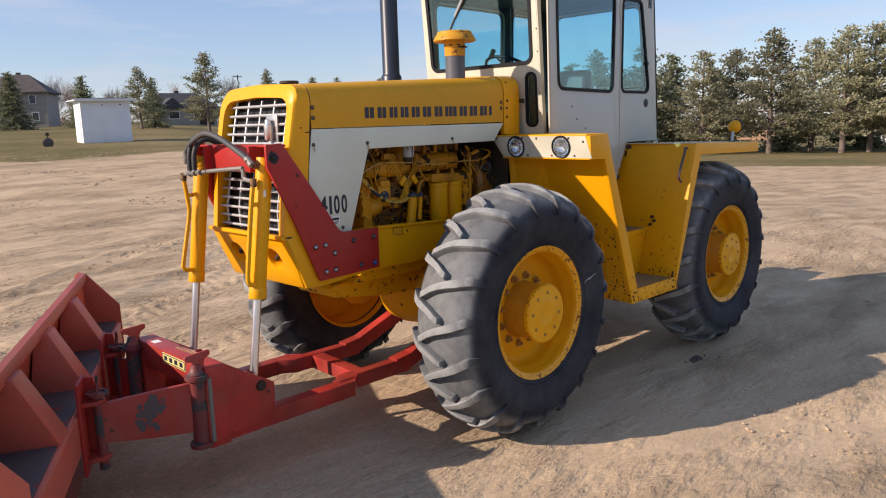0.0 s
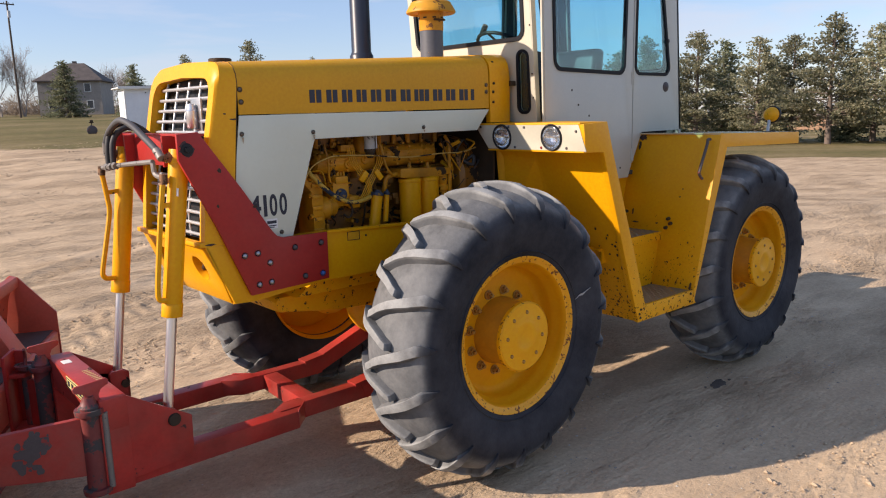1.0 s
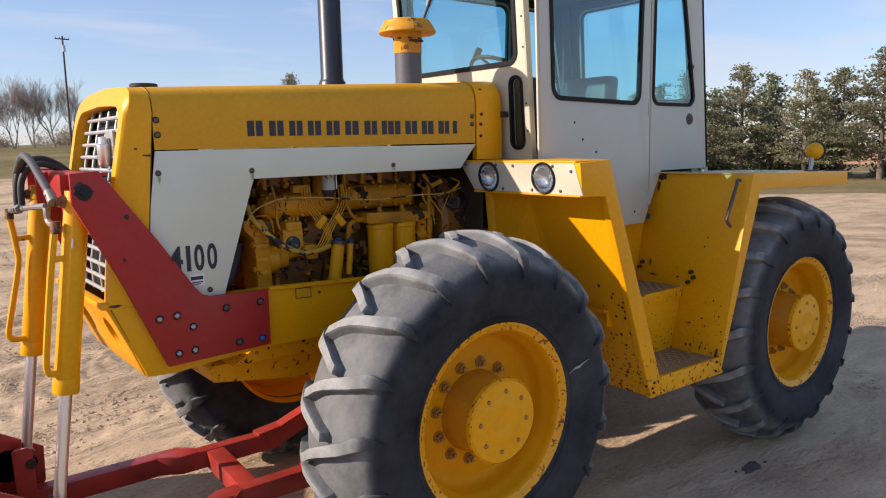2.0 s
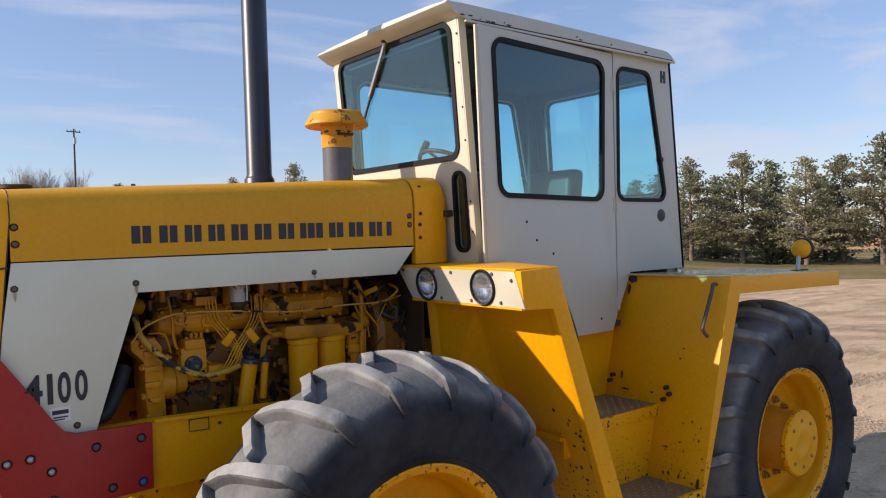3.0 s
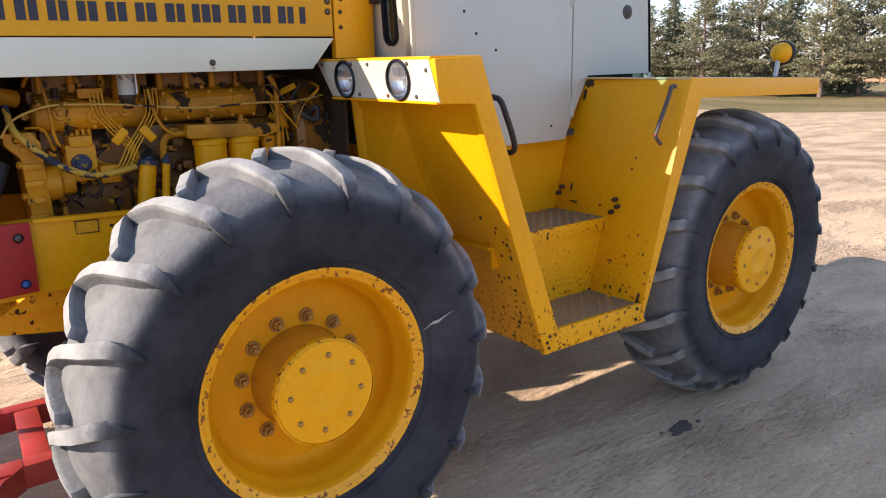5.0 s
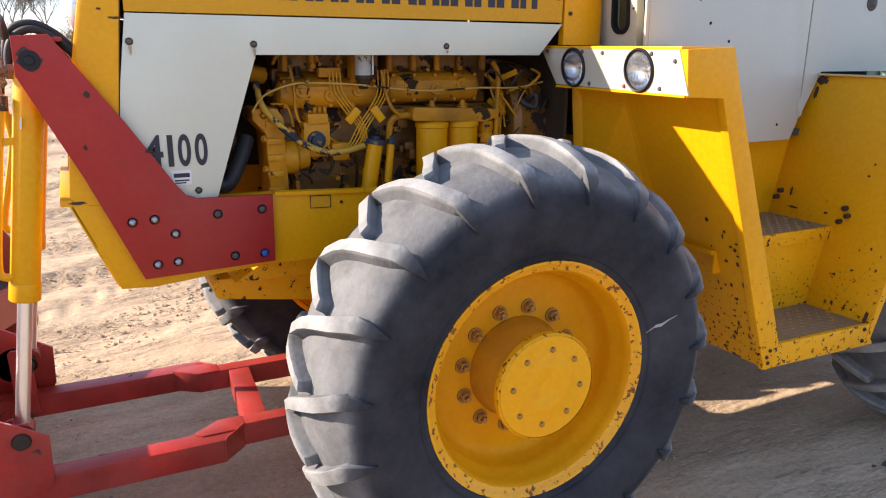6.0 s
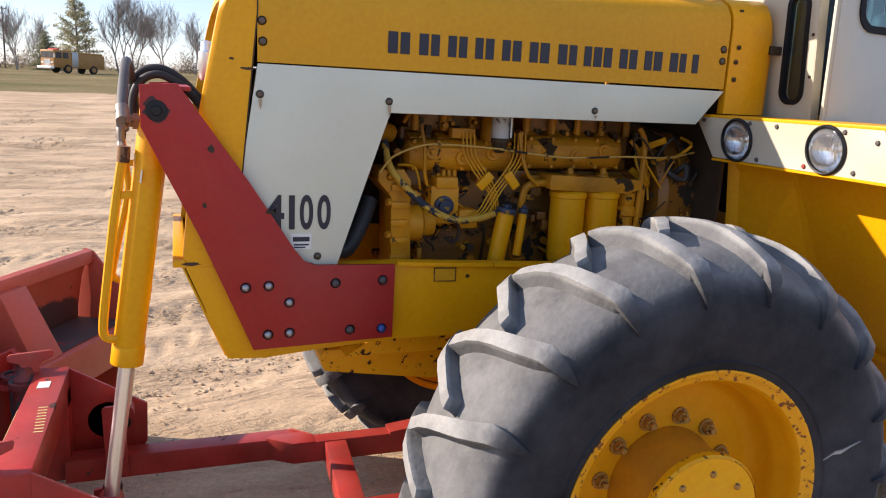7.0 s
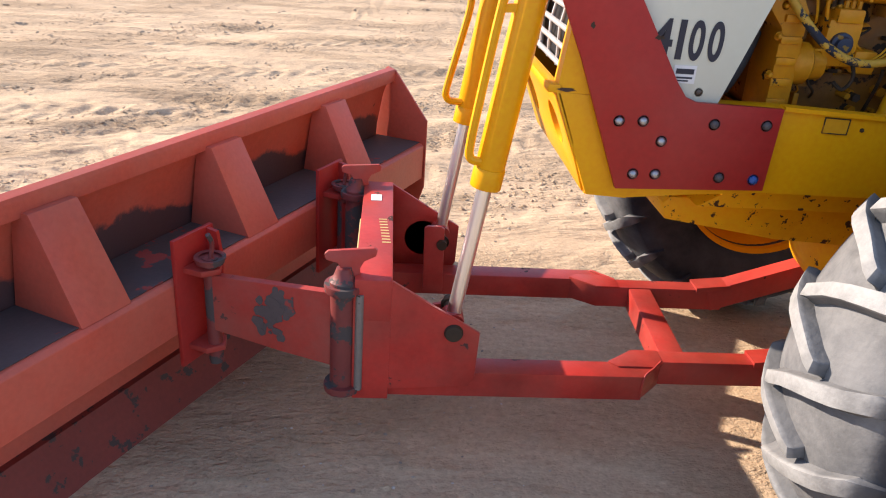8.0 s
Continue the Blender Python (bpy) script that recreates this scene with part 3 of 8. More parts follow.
def build_ground():
    xs, ys = axis_steps(-5.2, 5.6, 0.027, 900), axis_steps(-4.2, 8.2, 0.027, 900)
    gx, gy = np.meshgrid(xs, ys, indexing="ij")
    z = rise(gx, gy)
    rng = np.random.RandomState(4)
    r = np.hypot(gx, gy)
    # low swells and old wheel ruts
    relief = np.zeros_like(z)
    for k in range(26):
        wl, ang, ph = rng.uniform(0.35, 3.0), rng.uniform(0, math.pi), rng.uniform(0, 6.28)
        relief += 0.0015 * wl ** 0.8 * np.sin((gx * math.cos(ang) + gy * math.sin(ang)) * 6.283 / wl + ph)
    for k in range(9):
        ang, off = rng.normal(0.35, 0.35), rng.uniform(3, 26)
        d = -gx * math.sin(ang) + gy * math.cos(ang) - off + 0.25 * np.sin(gx * 0.35 + k)
        for w in (-0.8, 0.8):
            relief -= 0.016 * np.exp(-((d - w) / 0.17) ** 2)
            relief += 0.014 * np.exp(-((np.abs(d - w) - 0.3) / 0.09) ** 2)
    # bar-tread prints left by passing tractors
    for k, (ang, off) in enumerate(((0.42, 3.2), (0.52, 4.7), (0.18, 5.6), (0.75, 2.2), (0.30, 7.2), (-0.2, -2.6), (1.35, 3.6))):
        along, across = gx * math.cos(ang) + gy * math.sin(ang), -gx * math.sin(ang) + gy * math.cos(ang) - off
        for w in (-0.85, 0.85):
            d = across - w + 0.08 * np.sin(along * 0.5 + k)
            bar = np.clip(2.2 * np.sin((along + np.abs(d) * 0.9) * 6.283 / 0.24), -1, 1)
            relief += np.where(np.abs(d) < 0.21, 0.007 * bar * np.clip((0.23 - np.abs(d)) / 0.05, 0, 1) * np.clip(np.sin(along * 0.7 + k * 2.1) + 0.5, 0, 1) - 0.004, 0)

    def lumps(cell, seed):
        h = np.random.RandomState(seed).random_sample((256, 256))
        u, v = gx / cell, gy / cell
        iu, iv = np.floor(u).astype(int), np.floor(v).astype(int)
        fu, fv = u - iu, v - iv
        fu, fv = fu * fu * (3 - 2 * fu), fv * fv * (3 - 2 * fv)
        q = lambda a, c: h[(iu + a) % 256, (iv + c) % 256]
        return (q(0, 0) * (1 - fu) + q(1, 0) * fu) * (1 - fv) + (q(0, 1) * (1 - fu) + q(1, 1) * fu) * fv - 0.5

    rough_spots = np.clip(lumps(1.7, 1) * 3 + 0.6, 0.15, 1.3)
    relief += rough_spots * (0.012 * lumps(0.34, 2) + 0.009 * lumps(0.15, 3) + 0.006 * lumps(0.07, 5)) * (np.hypot(gx, gy) < 14)
    near = np.clip(1.6 - np.hypot((gx - 1.2) / 3.6, gy / 1.9), 0, 1)
    relief *= (1 - 0.75 * near) * np.clip(1.3 - r / 60, 0, 1)
    z = z + relief
    nx, ny = len(xs), len(ys)
    co = np.stack([gx, gy, z], -1).reshape(-1, 3)
    i = np.arange(nx * ny).reshape(nx, ny)
    quads = np.stack([i[:-1, :-1], i[1:, :-1], i[1:, 1:], i[:-1, 1:]], -1).reshape(-1, 4)
    me = bpy.data.meshes.new("ground")
    me.from_pydata(co.tolist(), [], quads.tolist())
    az = np.degrees(np.arctan2(gy + 3.6, gx + 3.0))
    edge = np.interp(az, [-180, -90, 0, 20, 40, 60, 75, 90, 110, 140, 180], [60, 60, 50, 51, 44, 36, 31, 42, 46, 60, 60])
    g = np.clip((np.hypot(gx + 3.0, gy + 3.6) - edge) / 5 + 0.5, 0, 1)
    a = me.attributes.new("grass", "FLOAT", "POINT")
    a.data.foreach_set("value", g.reshape(-1).astype(np.float32))
    for p in me.polygons:
        p.use_smooth = True
    me.materials.append(m_ground)
    ob = new("ground", me)
    tagged(ob, "rutted tan gravel and dirt lot with dry grass beyond", "ground", kind="structure")


build_ground()

# ---------------------------------------------------------------- tractor
tractor = thing("tractor", "old yellow and ivory four-wheel-drive cab tractor on the dirt lot", "tractor")
AXLE_Z, WB = 0.778, 2.555
HW = 0.40                         # half width of the hood


def hood_top(x):
    return 2.172 + 0.042 * (x + 1.03)


def hood_arc(x, inset=0.0, low=1.925, zt=None):
    zt = (hood_top(x) if zt is None else zt) - inset
    w = HW - inset
    half = [(-w, low), (-w, (low + zt - 0.10) / 2), (-w, zt - 0.105), (-w + 0.008, zt - 0.062), (-w + 0.032, zt - 0.026), (-w + 0.07, zt - 0.006), (-w + 0.12, zt)]
    return half + [(0.0, zt + 0.012)] + [(-y, z) for y, z in reversed(half)]


def build_hood():
    loops = []
    for x in (-1.0905, -0.7, -0.2, 0.2, 0.52):
        outer = [(x, y, z) for y, z in hood_arc(x)]
        inner = [(x, y, z) for y, z in reversed(hood_arc(x, 0.006))]
        loops.append(outer + inner)
    hood = part("hood", loft(loops), m_hood, tractor, "sun-faded yellow sheet-metal hood")
    # lettering: plain navy bars of the lettering's size
    x = -0.712
    widths = [0.030, 0.088, 0.082, 0.080, 0.084, 0.088, 0.096, 0.082, 0.030, 0.090, 0.088, 0.096, 0.076]
    for w in widths:
        if w < 0.05:
            part("lettering_bar", Shape().box((x, -HW - 0.002, 1.973), (x + w, -HW + 0.002, 2.036)), m_letter, hood)
        else:
            b = w * 0.33
            part("lettering_bar", Shape().box((x, -HW - 0.002, 1.973), (x + b, -HW + 0.002, 2.036)), m_letter, hood)
            part("lettering_bar", Shape().box((x + w - b, -HW - 0.002, 1.973), (x + w, -HW + 0.002, 2.036)), m_letter, hood)
        x += w + 0.0085
    for bx, bz in ((-1.078, 2.038), (-1.076, 1.982), (0.50, 2.06), (0.50, 2.02)):
        part("bolt", bolt(bx, -HW, bz, 0.010, 0.005), m_bolt, hood)
    # cowl behind the hood
    loops = []
    for x, g in ((0.528, 0.0), (0.60, 0.004), (0.69, 0.0), (0.735, -0.03)):
        outer = [(x, y * (1 + g), z) for y, z in hood_arc(x, -0.004 if g >= 0 else 0.02, 1.84)]
        inner = [(x, y, z) for y, z in reversed(hood_arc(x, 0.03, 1.84))]
        loops.append(outer + inner)
    cowl = part("cowl", loft(loops), m_yellow, tractor)
    for bx, bz in ((0.555, 2.02), (0.555, 1.96), (0.56, 2.07)):
        part("bolt", bolt(bx, -HW - 0.004, bz, 0.008), m_dark, cowl)
    part("latch", Shape().box((0.70, -HW - 0.010, 2.055), (0.75, -HW + 0.01, 2.085)), m_dark, cowl, bevel=0.003)
    # ivory side panels
    outline = [(-1.090, 1.921), (0.524, 1.918), (0.42, 1.799), (-0.697, 1.797), (-0.853, 1.325), (-1.155, 1.325), (-1.155, 1.40), (-1.132, 1.64)]
    for s in (-1, 1):
        panel = part("side_panel", Shape().plate(side(s * HW, s), outline, t=0.008), m_white, tractor, "ivory painted side panel", bevel=0.002)
        for bx, bz in ((-1.084, 1.836), (-0.703, 1.831), (0.008, 1.830), (-0.913, 1.358)):
            part("bolt", bolt(bx, s * HW, bz, 0.009, 0.005, s), m_bolt, panel)
        if s < 0:
            for digit, x0, wide in (("4", -1.074, 0.060), ("1", -1.000, 0.017), ("0", -0.968, 0.040), ("0", -0.915, 0.040)):
                tx = bpy.data.curves.new("digit", "FONT")
                tx.body = digit
                tx.size = 0.142
                tx.offset = 0.0030
                tx.extrude = 0.001
                tmp = bpy.data.objects.new("tmp", tx)
                scene.collection.objects.link(tmp)
                me = bpy.data.meshes.new_from_object(tmp.evaluated_get(bpy.context.evaluated_depsgraph_get()))
                bpy.data.objects.remove(tmp)
                xs = [v.co.x for v in me.vertices]
                me.transform(Matrix.Scale(wide / (max(xs) - min(xs)), 4, (1, 0, 0)) @ Matrix.Translation((-min(xs), 0, 0)))
                part("model_digit", me, m_letter, panel, m=pose(x0, -HW - 0.0015, 1.4455, 90, 0, 0))
            part("sticker", Shape().box((-0.995, -HW - 0.0015, 1.380), (-0.932, -HW + 0.001, 1.428)), m_label, panel, "small white paper sticker")
            for z, x0, x1, h in ((1.412, -0.988, -0.938, 0.014), (1.395, -0.985, -0.940, 0.005), (1.387, -0.985, -0.95, 0.004)):
                part("printed_bar", Shape().box((x0, -HW - 0.0022, z - h / 2), (x1, -HW, z + h / 2)), m_letter, panel)


def front_x(z):
    """The nose's front edge, which leans forward towards its foot."""
    return float(np.interp(z, [1.33, 1.47, 1.91, 2.08, 2.16], [-1.306, -1.311, -1.231, -1.192, -1.172]))


def seam_x(z):
    return float(np.interp(z, [1.33, 1.40, 1.64, 1.92, 2.2], [-1.160, -1.156, -1.135, -1.092, -1.089]))


def build_nose():
    full = hood_arc(0, 0.0, 1.335, 2.168)
    lip = hood_arc(0, 0.010, 1.335, 2.160)
    inner = [(y * 0.845, 1.352 + (z - 1.335) * 0.895) for y, z in full]
    deep = [(y * 0.83, 1.352 + (z - 1.335) * 0.89) for y, z in full]
    loops = [[(seam_x(z), y, z) for y, z in full], [(front_x(z) + 0.018, y, z) for y, z in full], [(front_x(z) + 0.004, y, z) for y, z in lip],
             [(front_x(z) + 0.004, y, z) for y, z in inner], [(front_x(z) + 0.065, y, z) for y, z in deep]]
    nose = part("nose_surround", loft(loops, closed=False, caps=False), m_yellow, tractor)
    part("seam", Shape().tube([(seam_x(z) + 0.001, y * 1.001, z + 0.001) for y, z in full], 0.002, 5, 0), m_dark, nose)
    part("filler_cap", Shape().lathe([(0.0, 2.196), (0.05, 2.196), (0.055, 2.192), (0.055, 2.182), (0.035, 2.178), (0.035, 2.15)], (-1.03, -0.12, 0), "z", 18), m_dark, nose)
    # lower apron with two round openings
    a, b = Vector((-1.306, 0, 1.338)), Vector((-1.186, 0, 1.045))
    d = b - a
    ln = d.length
    d.normalize()
    nrm = Vector((-d.z, 0, d.x)) * -1
    hole = lambda c: [(c + 0.068 * math.cos(t * 2 * math.pi / 20), ln * 0.46 + 0.068 * math.sin(t * 2 * math.pi / 20)) for t in range(20)]
    put = lambda u, v, w: tuple(a + d * v + Vector((0, u, 0)) + nrm * w)
    outer = [(-0.40, 0), (0.40, 0), (0.40, ln * 0.5), (0.37, ln), (-0.37, ln), (-0.40, ln * 0.5)]
    apron = part("apron", Shape().plate(put, outer, [hole(-0.2), hole(0.2)], t=-0.012), m_yellow, tractor, bevel=0.003)
    for c in (-0.2, 0.2):
        ring = Shape()
        k = 20
        pts = [[put(c + r * math.cos(t * 2 * math.pi / k), ln * 0.46 + r * math.sin(t * 2 * math.pi / k), w) for t in range(k)] for r, w in ((0.067, 0.0), (0.062, -0.05), (0.05, -0.055), (0.0, -0.056))]
        part("tow_recess", loft(pts, caps=False), m_yellow_worn, apron)
        part("tow_pin", Shape().cyl(put(c - 0.03, ln * 0.40, -0.03), put(c + 0.03, ln * 0.52, -0.03), 0.016, n=10), m_dark, apron)
    part("bumper_lip", Shape().slab((-1.312, -0.40, 1.345), (-1.312, 0.40, 1.345), 0.035, 0.022), m_yellow, apron, bevel=0.004)
    cheek = [(-1.303, 1.336), (-1.180, 1.046), (-1.062, 1.040), (-1.00, 1.09), (-1.00, 1.33)]
    for s in (-1, 1):
        part("nose_cheek", Shape().plate(side(s * HW, s), cheek, t=0.02), m_yellow, tractor, bevel=0.003)
    part("nose_floor", Shape().box((-1.18, -0.38, 1.042), (-0.98, 0.38, 1.06)), m_yellow_worn, tractor)
    # radiator screen and grille bars
    screen = Shape().plate(lambda u, v, w: (front_x(v) + 0.075 + w, u, v), [(-0.345, 1.345), (0.345, 1.345), (0.345, 2.11), (-0.345, 2.11)], t=0.01)
    grille = part("grille", screen, m_black, tractor, "dark radiator screen behind silver bars")
    z = 1.375
    while z < 2.085:
        part("grille_bar", Shape().tube([(front_x(z) + 0.045, -0.338, z), (front_x(z) + 0.045, 0.338, z)], 0.0085, 8, 0), m_grille, grille)
        z += 0.0525
    for y in np.linspace(-0.275, 0.275, 5):
        pts = [(front_x(zz) + 0.052, float(y), zz) for zz in (1.36, 1.47, 1.9, 2.09)]
        part("grille_upright", Shape().tube(pts, 0.0072, 8, 0), m_grille, grille)
    zl = 1.93
    xl = front_x(zl) + 0.032
    part("lamp_bracket", Shape().box((xl, -0.225, 1.845), (xl + 0.012, -0.115, 2.005)), m_steel, grille, bevel=0.003)
    part("marker_lamp", Shape().lathe([(0.0, 1.985), (0.018, 1.98), (0.02, 1.955), (0.026, 1.95), (0.026, 1.875), (0.02, 1.865), (0, 1.865)], (xl - 0.022, -0.17, 0), "z", 14), m_chrome, grille, "small clear marker lamp on a grey bracket")


build_hood()
build_nose()


# ---------------------------------------------------------------- frame, axles, engine room
def build_chassis():
    for s in (-1, 1):
        rail = [(-1.07, 1.040), (-0.88, 1.058), (-0.66, 1.074), (0.9, 1.070), (0.9, 1.26), (-0.66, 1.325), (-1.07, 1.325)]
        r = part("frame_rail", Shape().plate(side(s * 0.398, s), rail, t=0.075), m_yellow, tractor, bevel=0.004)
        part("rail_flange", Shape().slab((-0.66, s * 0.392, 1.327), (0.9, s * 0.392, 1.263), 0.035, 0.012), m_yellow_worn, r)
        if s < 0:
            part("data_plate", Shape().plate(side(-0.4005, s), round_loop([(-0.531, 1.265), (-0.459, 1.263), (-0.459, 1.305), (-0.531, 1.307)], 0.006), t=0.003), m_hood, r)
            part("data_plate_rim", Shape().plate(side(-0.402, s), grow([(-0.531, 1.265), (-0.459, 1.263), (-0.459, 1.305), (-0.531, 1.307)], 0.003), [grow([(-0.531, 1.265), (-0.459, 1.263), (-0.459, 1.305), (-0.531, 1.307)], -0.0008)], t=0.003), m_greasy_shaded, r)
            part("bolt", bolt(-0.415, -0.398, 1.277, 0.005), m_dark, r)
    # front axle carrier under the rails
    car = Shape()
    car.plate(side(-0.19, -1), [(-0.862, 0.952), (-0.845, 0.895), (-0.46, 0.838), (-0.10, 0.82), (0.2, 0.82), (0.35, 0.90), (0.35, 0.985), (-0.84, 0.975)], t=0.38)
    car.plate(side(-0.30, -1), [(-0.80, 0.985), (0.35, 0.985), (0.35, 1.10), (-0.62, 1.10)], t=0.60)
    part("axle_carrier", car, m_rusty_yellow, tractor, "rust-speckled yellow axle carrier", bevel=0.01)
    for x0, steer in ((0.0, 0), (WB, 1)):
        ax = Shape()
        ax.lathe([(0.0, -0.70), (0.20, -0.70), (0.21, -0.62), (0.15, -0.56), (0.105, -0.48), (0.10, -0.26), (0.16, -0.22), (0.225, -0.12), (0.24, 0.0), (0.225, 0.12), (0.16, 0.22), (0.10, 0.26), (0.105, 0.48), (0.15, 0.56), (0.21, 0.62), (0.20, 0.70), (0.0, 0.70)], (x0, 0, AXLE_Z), "y", 28)
        part("axle", ax, m_yellow_worn, tractor)
    box = Shape()
    box.plate(side(-0.27, -1), [(0.30, 0.90), (1.22, 0.90), (1.36, 0.62), (2.30, 0.62), (2.45, 0.8), (2.45, 1.25), (0.30, 1.25)], t=0.54)
    part("transmission", box, m_dark, tractor, bevel=0.03)
    part("drive_shaft", Shape().cyl((0.1, 0, 0.72), (0.5, 0, 0.72), 0.05), m_dark, tractor)
    part("firewall", Shape().plate(lambda u, v, w: (0.56 + w, u, v), [(-0.39, 1.25), (0.39, 1.25), (0.39, 2.2), (-0.39, 2.2)], t=0.015), m_dark, tractor)
    part("radiator", Shape().box((-1.02, -0.35, 1.3), (-0.90, 0.35, 2.1)), m_dark, tractor, bevel=0.01)


build_chassis()


# ---------------------------------------------------------------- wheels
CARCASS = [(0.395, 0.195), (0.409, 0.206), (0.44, 0.216), (0.51, 0.236), (0.575, 0.243), (0.625, 0.237), (0.660, 0.218), (0.688, 0.186), (0.708, 0.145), (0.724, 0.09), (0.733, 0.04), (0.735, 0.0)]
LUGS = 19


def tyre_shape():
    s = Shape()
    inner = [(r, y * 0.86) for r, y in reversed(CARCASS[:-1])]
    s.lathe([(r, -y) for r, y in CARCASS] + inner + [(0.385, 0.17), (0.385, -0.19), (0.395, -0.195)], n=120)
    s.lathe([(0.430, -0.212), (0.435, -0.220), (0.441, -0.2155)], n=120)
    return s


def lug_shape(flip):
    """One tread bar: a hooked nose past the middle of the tread, a flat top that widens to the shoulder, a steep end face that runs out to a point on the sidewall."""
    rows = [(0.086, 0.752, 10.9, 0.030), (0.080, 0.768, 10.6, 0.034), (0.052, 0.773, 9.5, 0.037), (0.0, 0.777, 7.2, 0.038), (-0.05, 0.775, 5.6, 0.040), (-0.10, 0.766, 4.2, 0.043), (-0.15, 0.746, 2.7, 0.048),
            (-0.188, 0.724, 1.1, 0.053), (-0.211, 0.707, 0.0, 0.056), (-0.236, 0.668, 0.2, 0.047), (-0.249, 0.628, 1.2, 0.026), (-0.249, 0.596, 2.1, 0.006)]
    floor_r = [r for r, y in reversed(CARCASS[5:])]
    floor_y = [y for r, y in reversed(CARCASS[5:])]
    loops = []
    for i, (y, r, lead, w) in enumerate(rows):
        if y > -0.22:
            yb, rb = y, float(np.interp(abs(y), floor_y, floor_r)) - 0.006
        else:
            yb, rb = y + 0.035, r - 0.004
        a0, a1 = radians(lead), radians(lead) + w / 0.75
        lip = 0.006 if y > -0.20 else 0.002            # foot of the flanks
        lp = []
        for yy, rr, th in ((yb, rb, a0 - lip / 0.75), (y * 0.4 + yb * 0.6, r * 0.4 + rb * 0.6, a0 - 0.001), (y, r, a0), (y, r, a1), (y * 0.45 + yb * 0.55, r * 0.45 + rb * 0.55, a1 + lip * 0.6 / 0.75), (yb, rb, a1 + lip * 2.6 / 0.75)):
            lp.append((-rr * math.sin(th), yy if flip > 0 else -yy * 0.88, rr * math.cos(th)))
        loops.append(lp)
    return loft(loops)


def build_wheels():
    tyre = tyre_shape().mesh("tyre", smooth=0.62)
    tyre.materials.append(m_tyre)
    bars = [lug_shape(f).mesh("tread_lug", bevel=0.0025, smooth=0.55) for f in (1, -1)]
    for b in bars:
        b.materials.append(m_tyre)
    rim = Shape().lathe([(0.391, 0.19), (0.410, 0.205), (0.410, 0.19), (0.387, 0.17), (0.376, 0.06), (0.365, -0.03), (0.310, -0.025), (0.000, -0.025), ], n=72)
    rim.lathe([(0.000, -0.047), (0.270, -0.047), (0.295, -0.040), (0.318, -0.042), (0.336, -0.060), (0.344, -0.095), (0.347, -0.125), (0.361, -0.14), (0.364, -0.165), (0.370, -0.185), (0.376, -0.192), (0.380, -0.17), (0.391, -0.165)], n=72)
    flange = Shape().lathe([(0.376, -0.1915), (0.394, -0.199), (0.402, -0.2085), (0.409, -0.209), (0.413, -0.200), (0.410, -0.188), (0.391, -0.185)], n=72).mesh("rim_flange", smooth=0.9)
    flange.materials.append(material("chipped_rim_paint", YEL, 0.45, spot=(0.20, 0.070, 0.018), spot_cover=0.57, spot_scale=42, tint=0.15, bump=0.15))
    rim = rim.mesh("wheel", smooth=0.9)
    rim.materials.append(material("wheel_paint", (0.75, 0.335, 0.004), 0.5, spot=RUST, spot_cover=0.715, spot_scale=12, tint=0.2, bump=0.06, dust=(0.60, 0.23, 0.005), dust_amount=0.6, spec=0.15))
    hub = Shape().lathe([(0.0, -0.238), (0.05, -0.238), (0.055, -0.2405), (0.085, -0.2405), (0.09, -0.238), (0.172, -0.238), (0.180, -0.232), (0.180, -0.212), (0.173, -0.207), (0.0, -0.207)], n=44).mesh("hub", smooth=0.6)
    hub.materials.append(m_yellow)
    barrel = Shape().lathe([(0.0, -0.208), (0.166, -0.206), (0.168, -0.20), (0.168, -0.075), (0.178, -0.06), (0.178, -0.045), (0, -0.045)], n=44).mesh("hub_barrel", smooth=0.6)
    barrel.materials.append(material("greasy_hub_paint", (0.60, 0.25, 0.008), 0.45, spot=RUST, spot_cover=0.70, spot_scale=20, tint=0.25, bump=0.15, dust=(0.14, 0.06, 0.015), dust_amount=0.65))
    hub_edge = Shape().lathe([(0.1755, -0.2386), (0.1812, -0.2325), (0.1812, -0.212), (0.174, -0.2065)], n=44).mesh("hub_edge", smooth=0.6)
    hub_edge.materials.append(m_chipped)
    nut = Shape()
    nut.cyl((0, -0.046, 0), (0, -0.0525, 0), 0.0260, n=14)
    nut.cyl((0, -0.046, 0), (0, -0.070, 0), 0.0195, 0.0182, n=6)
    nut.cyl((0, -0.070, 0), (0, -0.084, 0), 0.010, n=8)
    nut = nut.mesh("wheel_nut", smooth=0.5)
    nut.materials.append(material("rusty_nut", (0.34, 0.17, 0.03), 0.5, spot=RUST, spot_cover=0.56, spot_scale=90, tint=0.25, bump=0.3))
    cap = Shape().lathe([(0.0, -0.2455), (0.006, -0.2455), (0.009, -0.243), (0.0105, -0.238), (0.014, -0.2375)], n=10).mesh("hub_bolt", smooth=0.6)
    cap.materials.append(nut.materials[0])
    for x, s, turn, zc in ((0, -1, 4, 0.782), (WB, -1, 40, 0.768), (0, 1, 17, 0.782), (WB, 1, 71, 0.768)):
        spin = pose(x, s * 0.922, zc, 0, 0, 0) @ (pose(0, 0, 0) if s < 0 else pose(0, 0, 0, 0, 0, 180)) @ pose(0, 0, 0, 0, turn, 0)
        w = part("wheel", rim, None, tractor, "yellow steel wheel with rust-flecked rim and lugged tractor tyre", m=spin)
        part("rim_flange", flange, None, w, "rust-flecked rim flange")
        part("tyre", tyre, None, w, "worn black rubber tyre")
        fl = Matrix.Diagonal((-1, 1, 1, 1)) if s > 0 else Matrix.Identity(4)
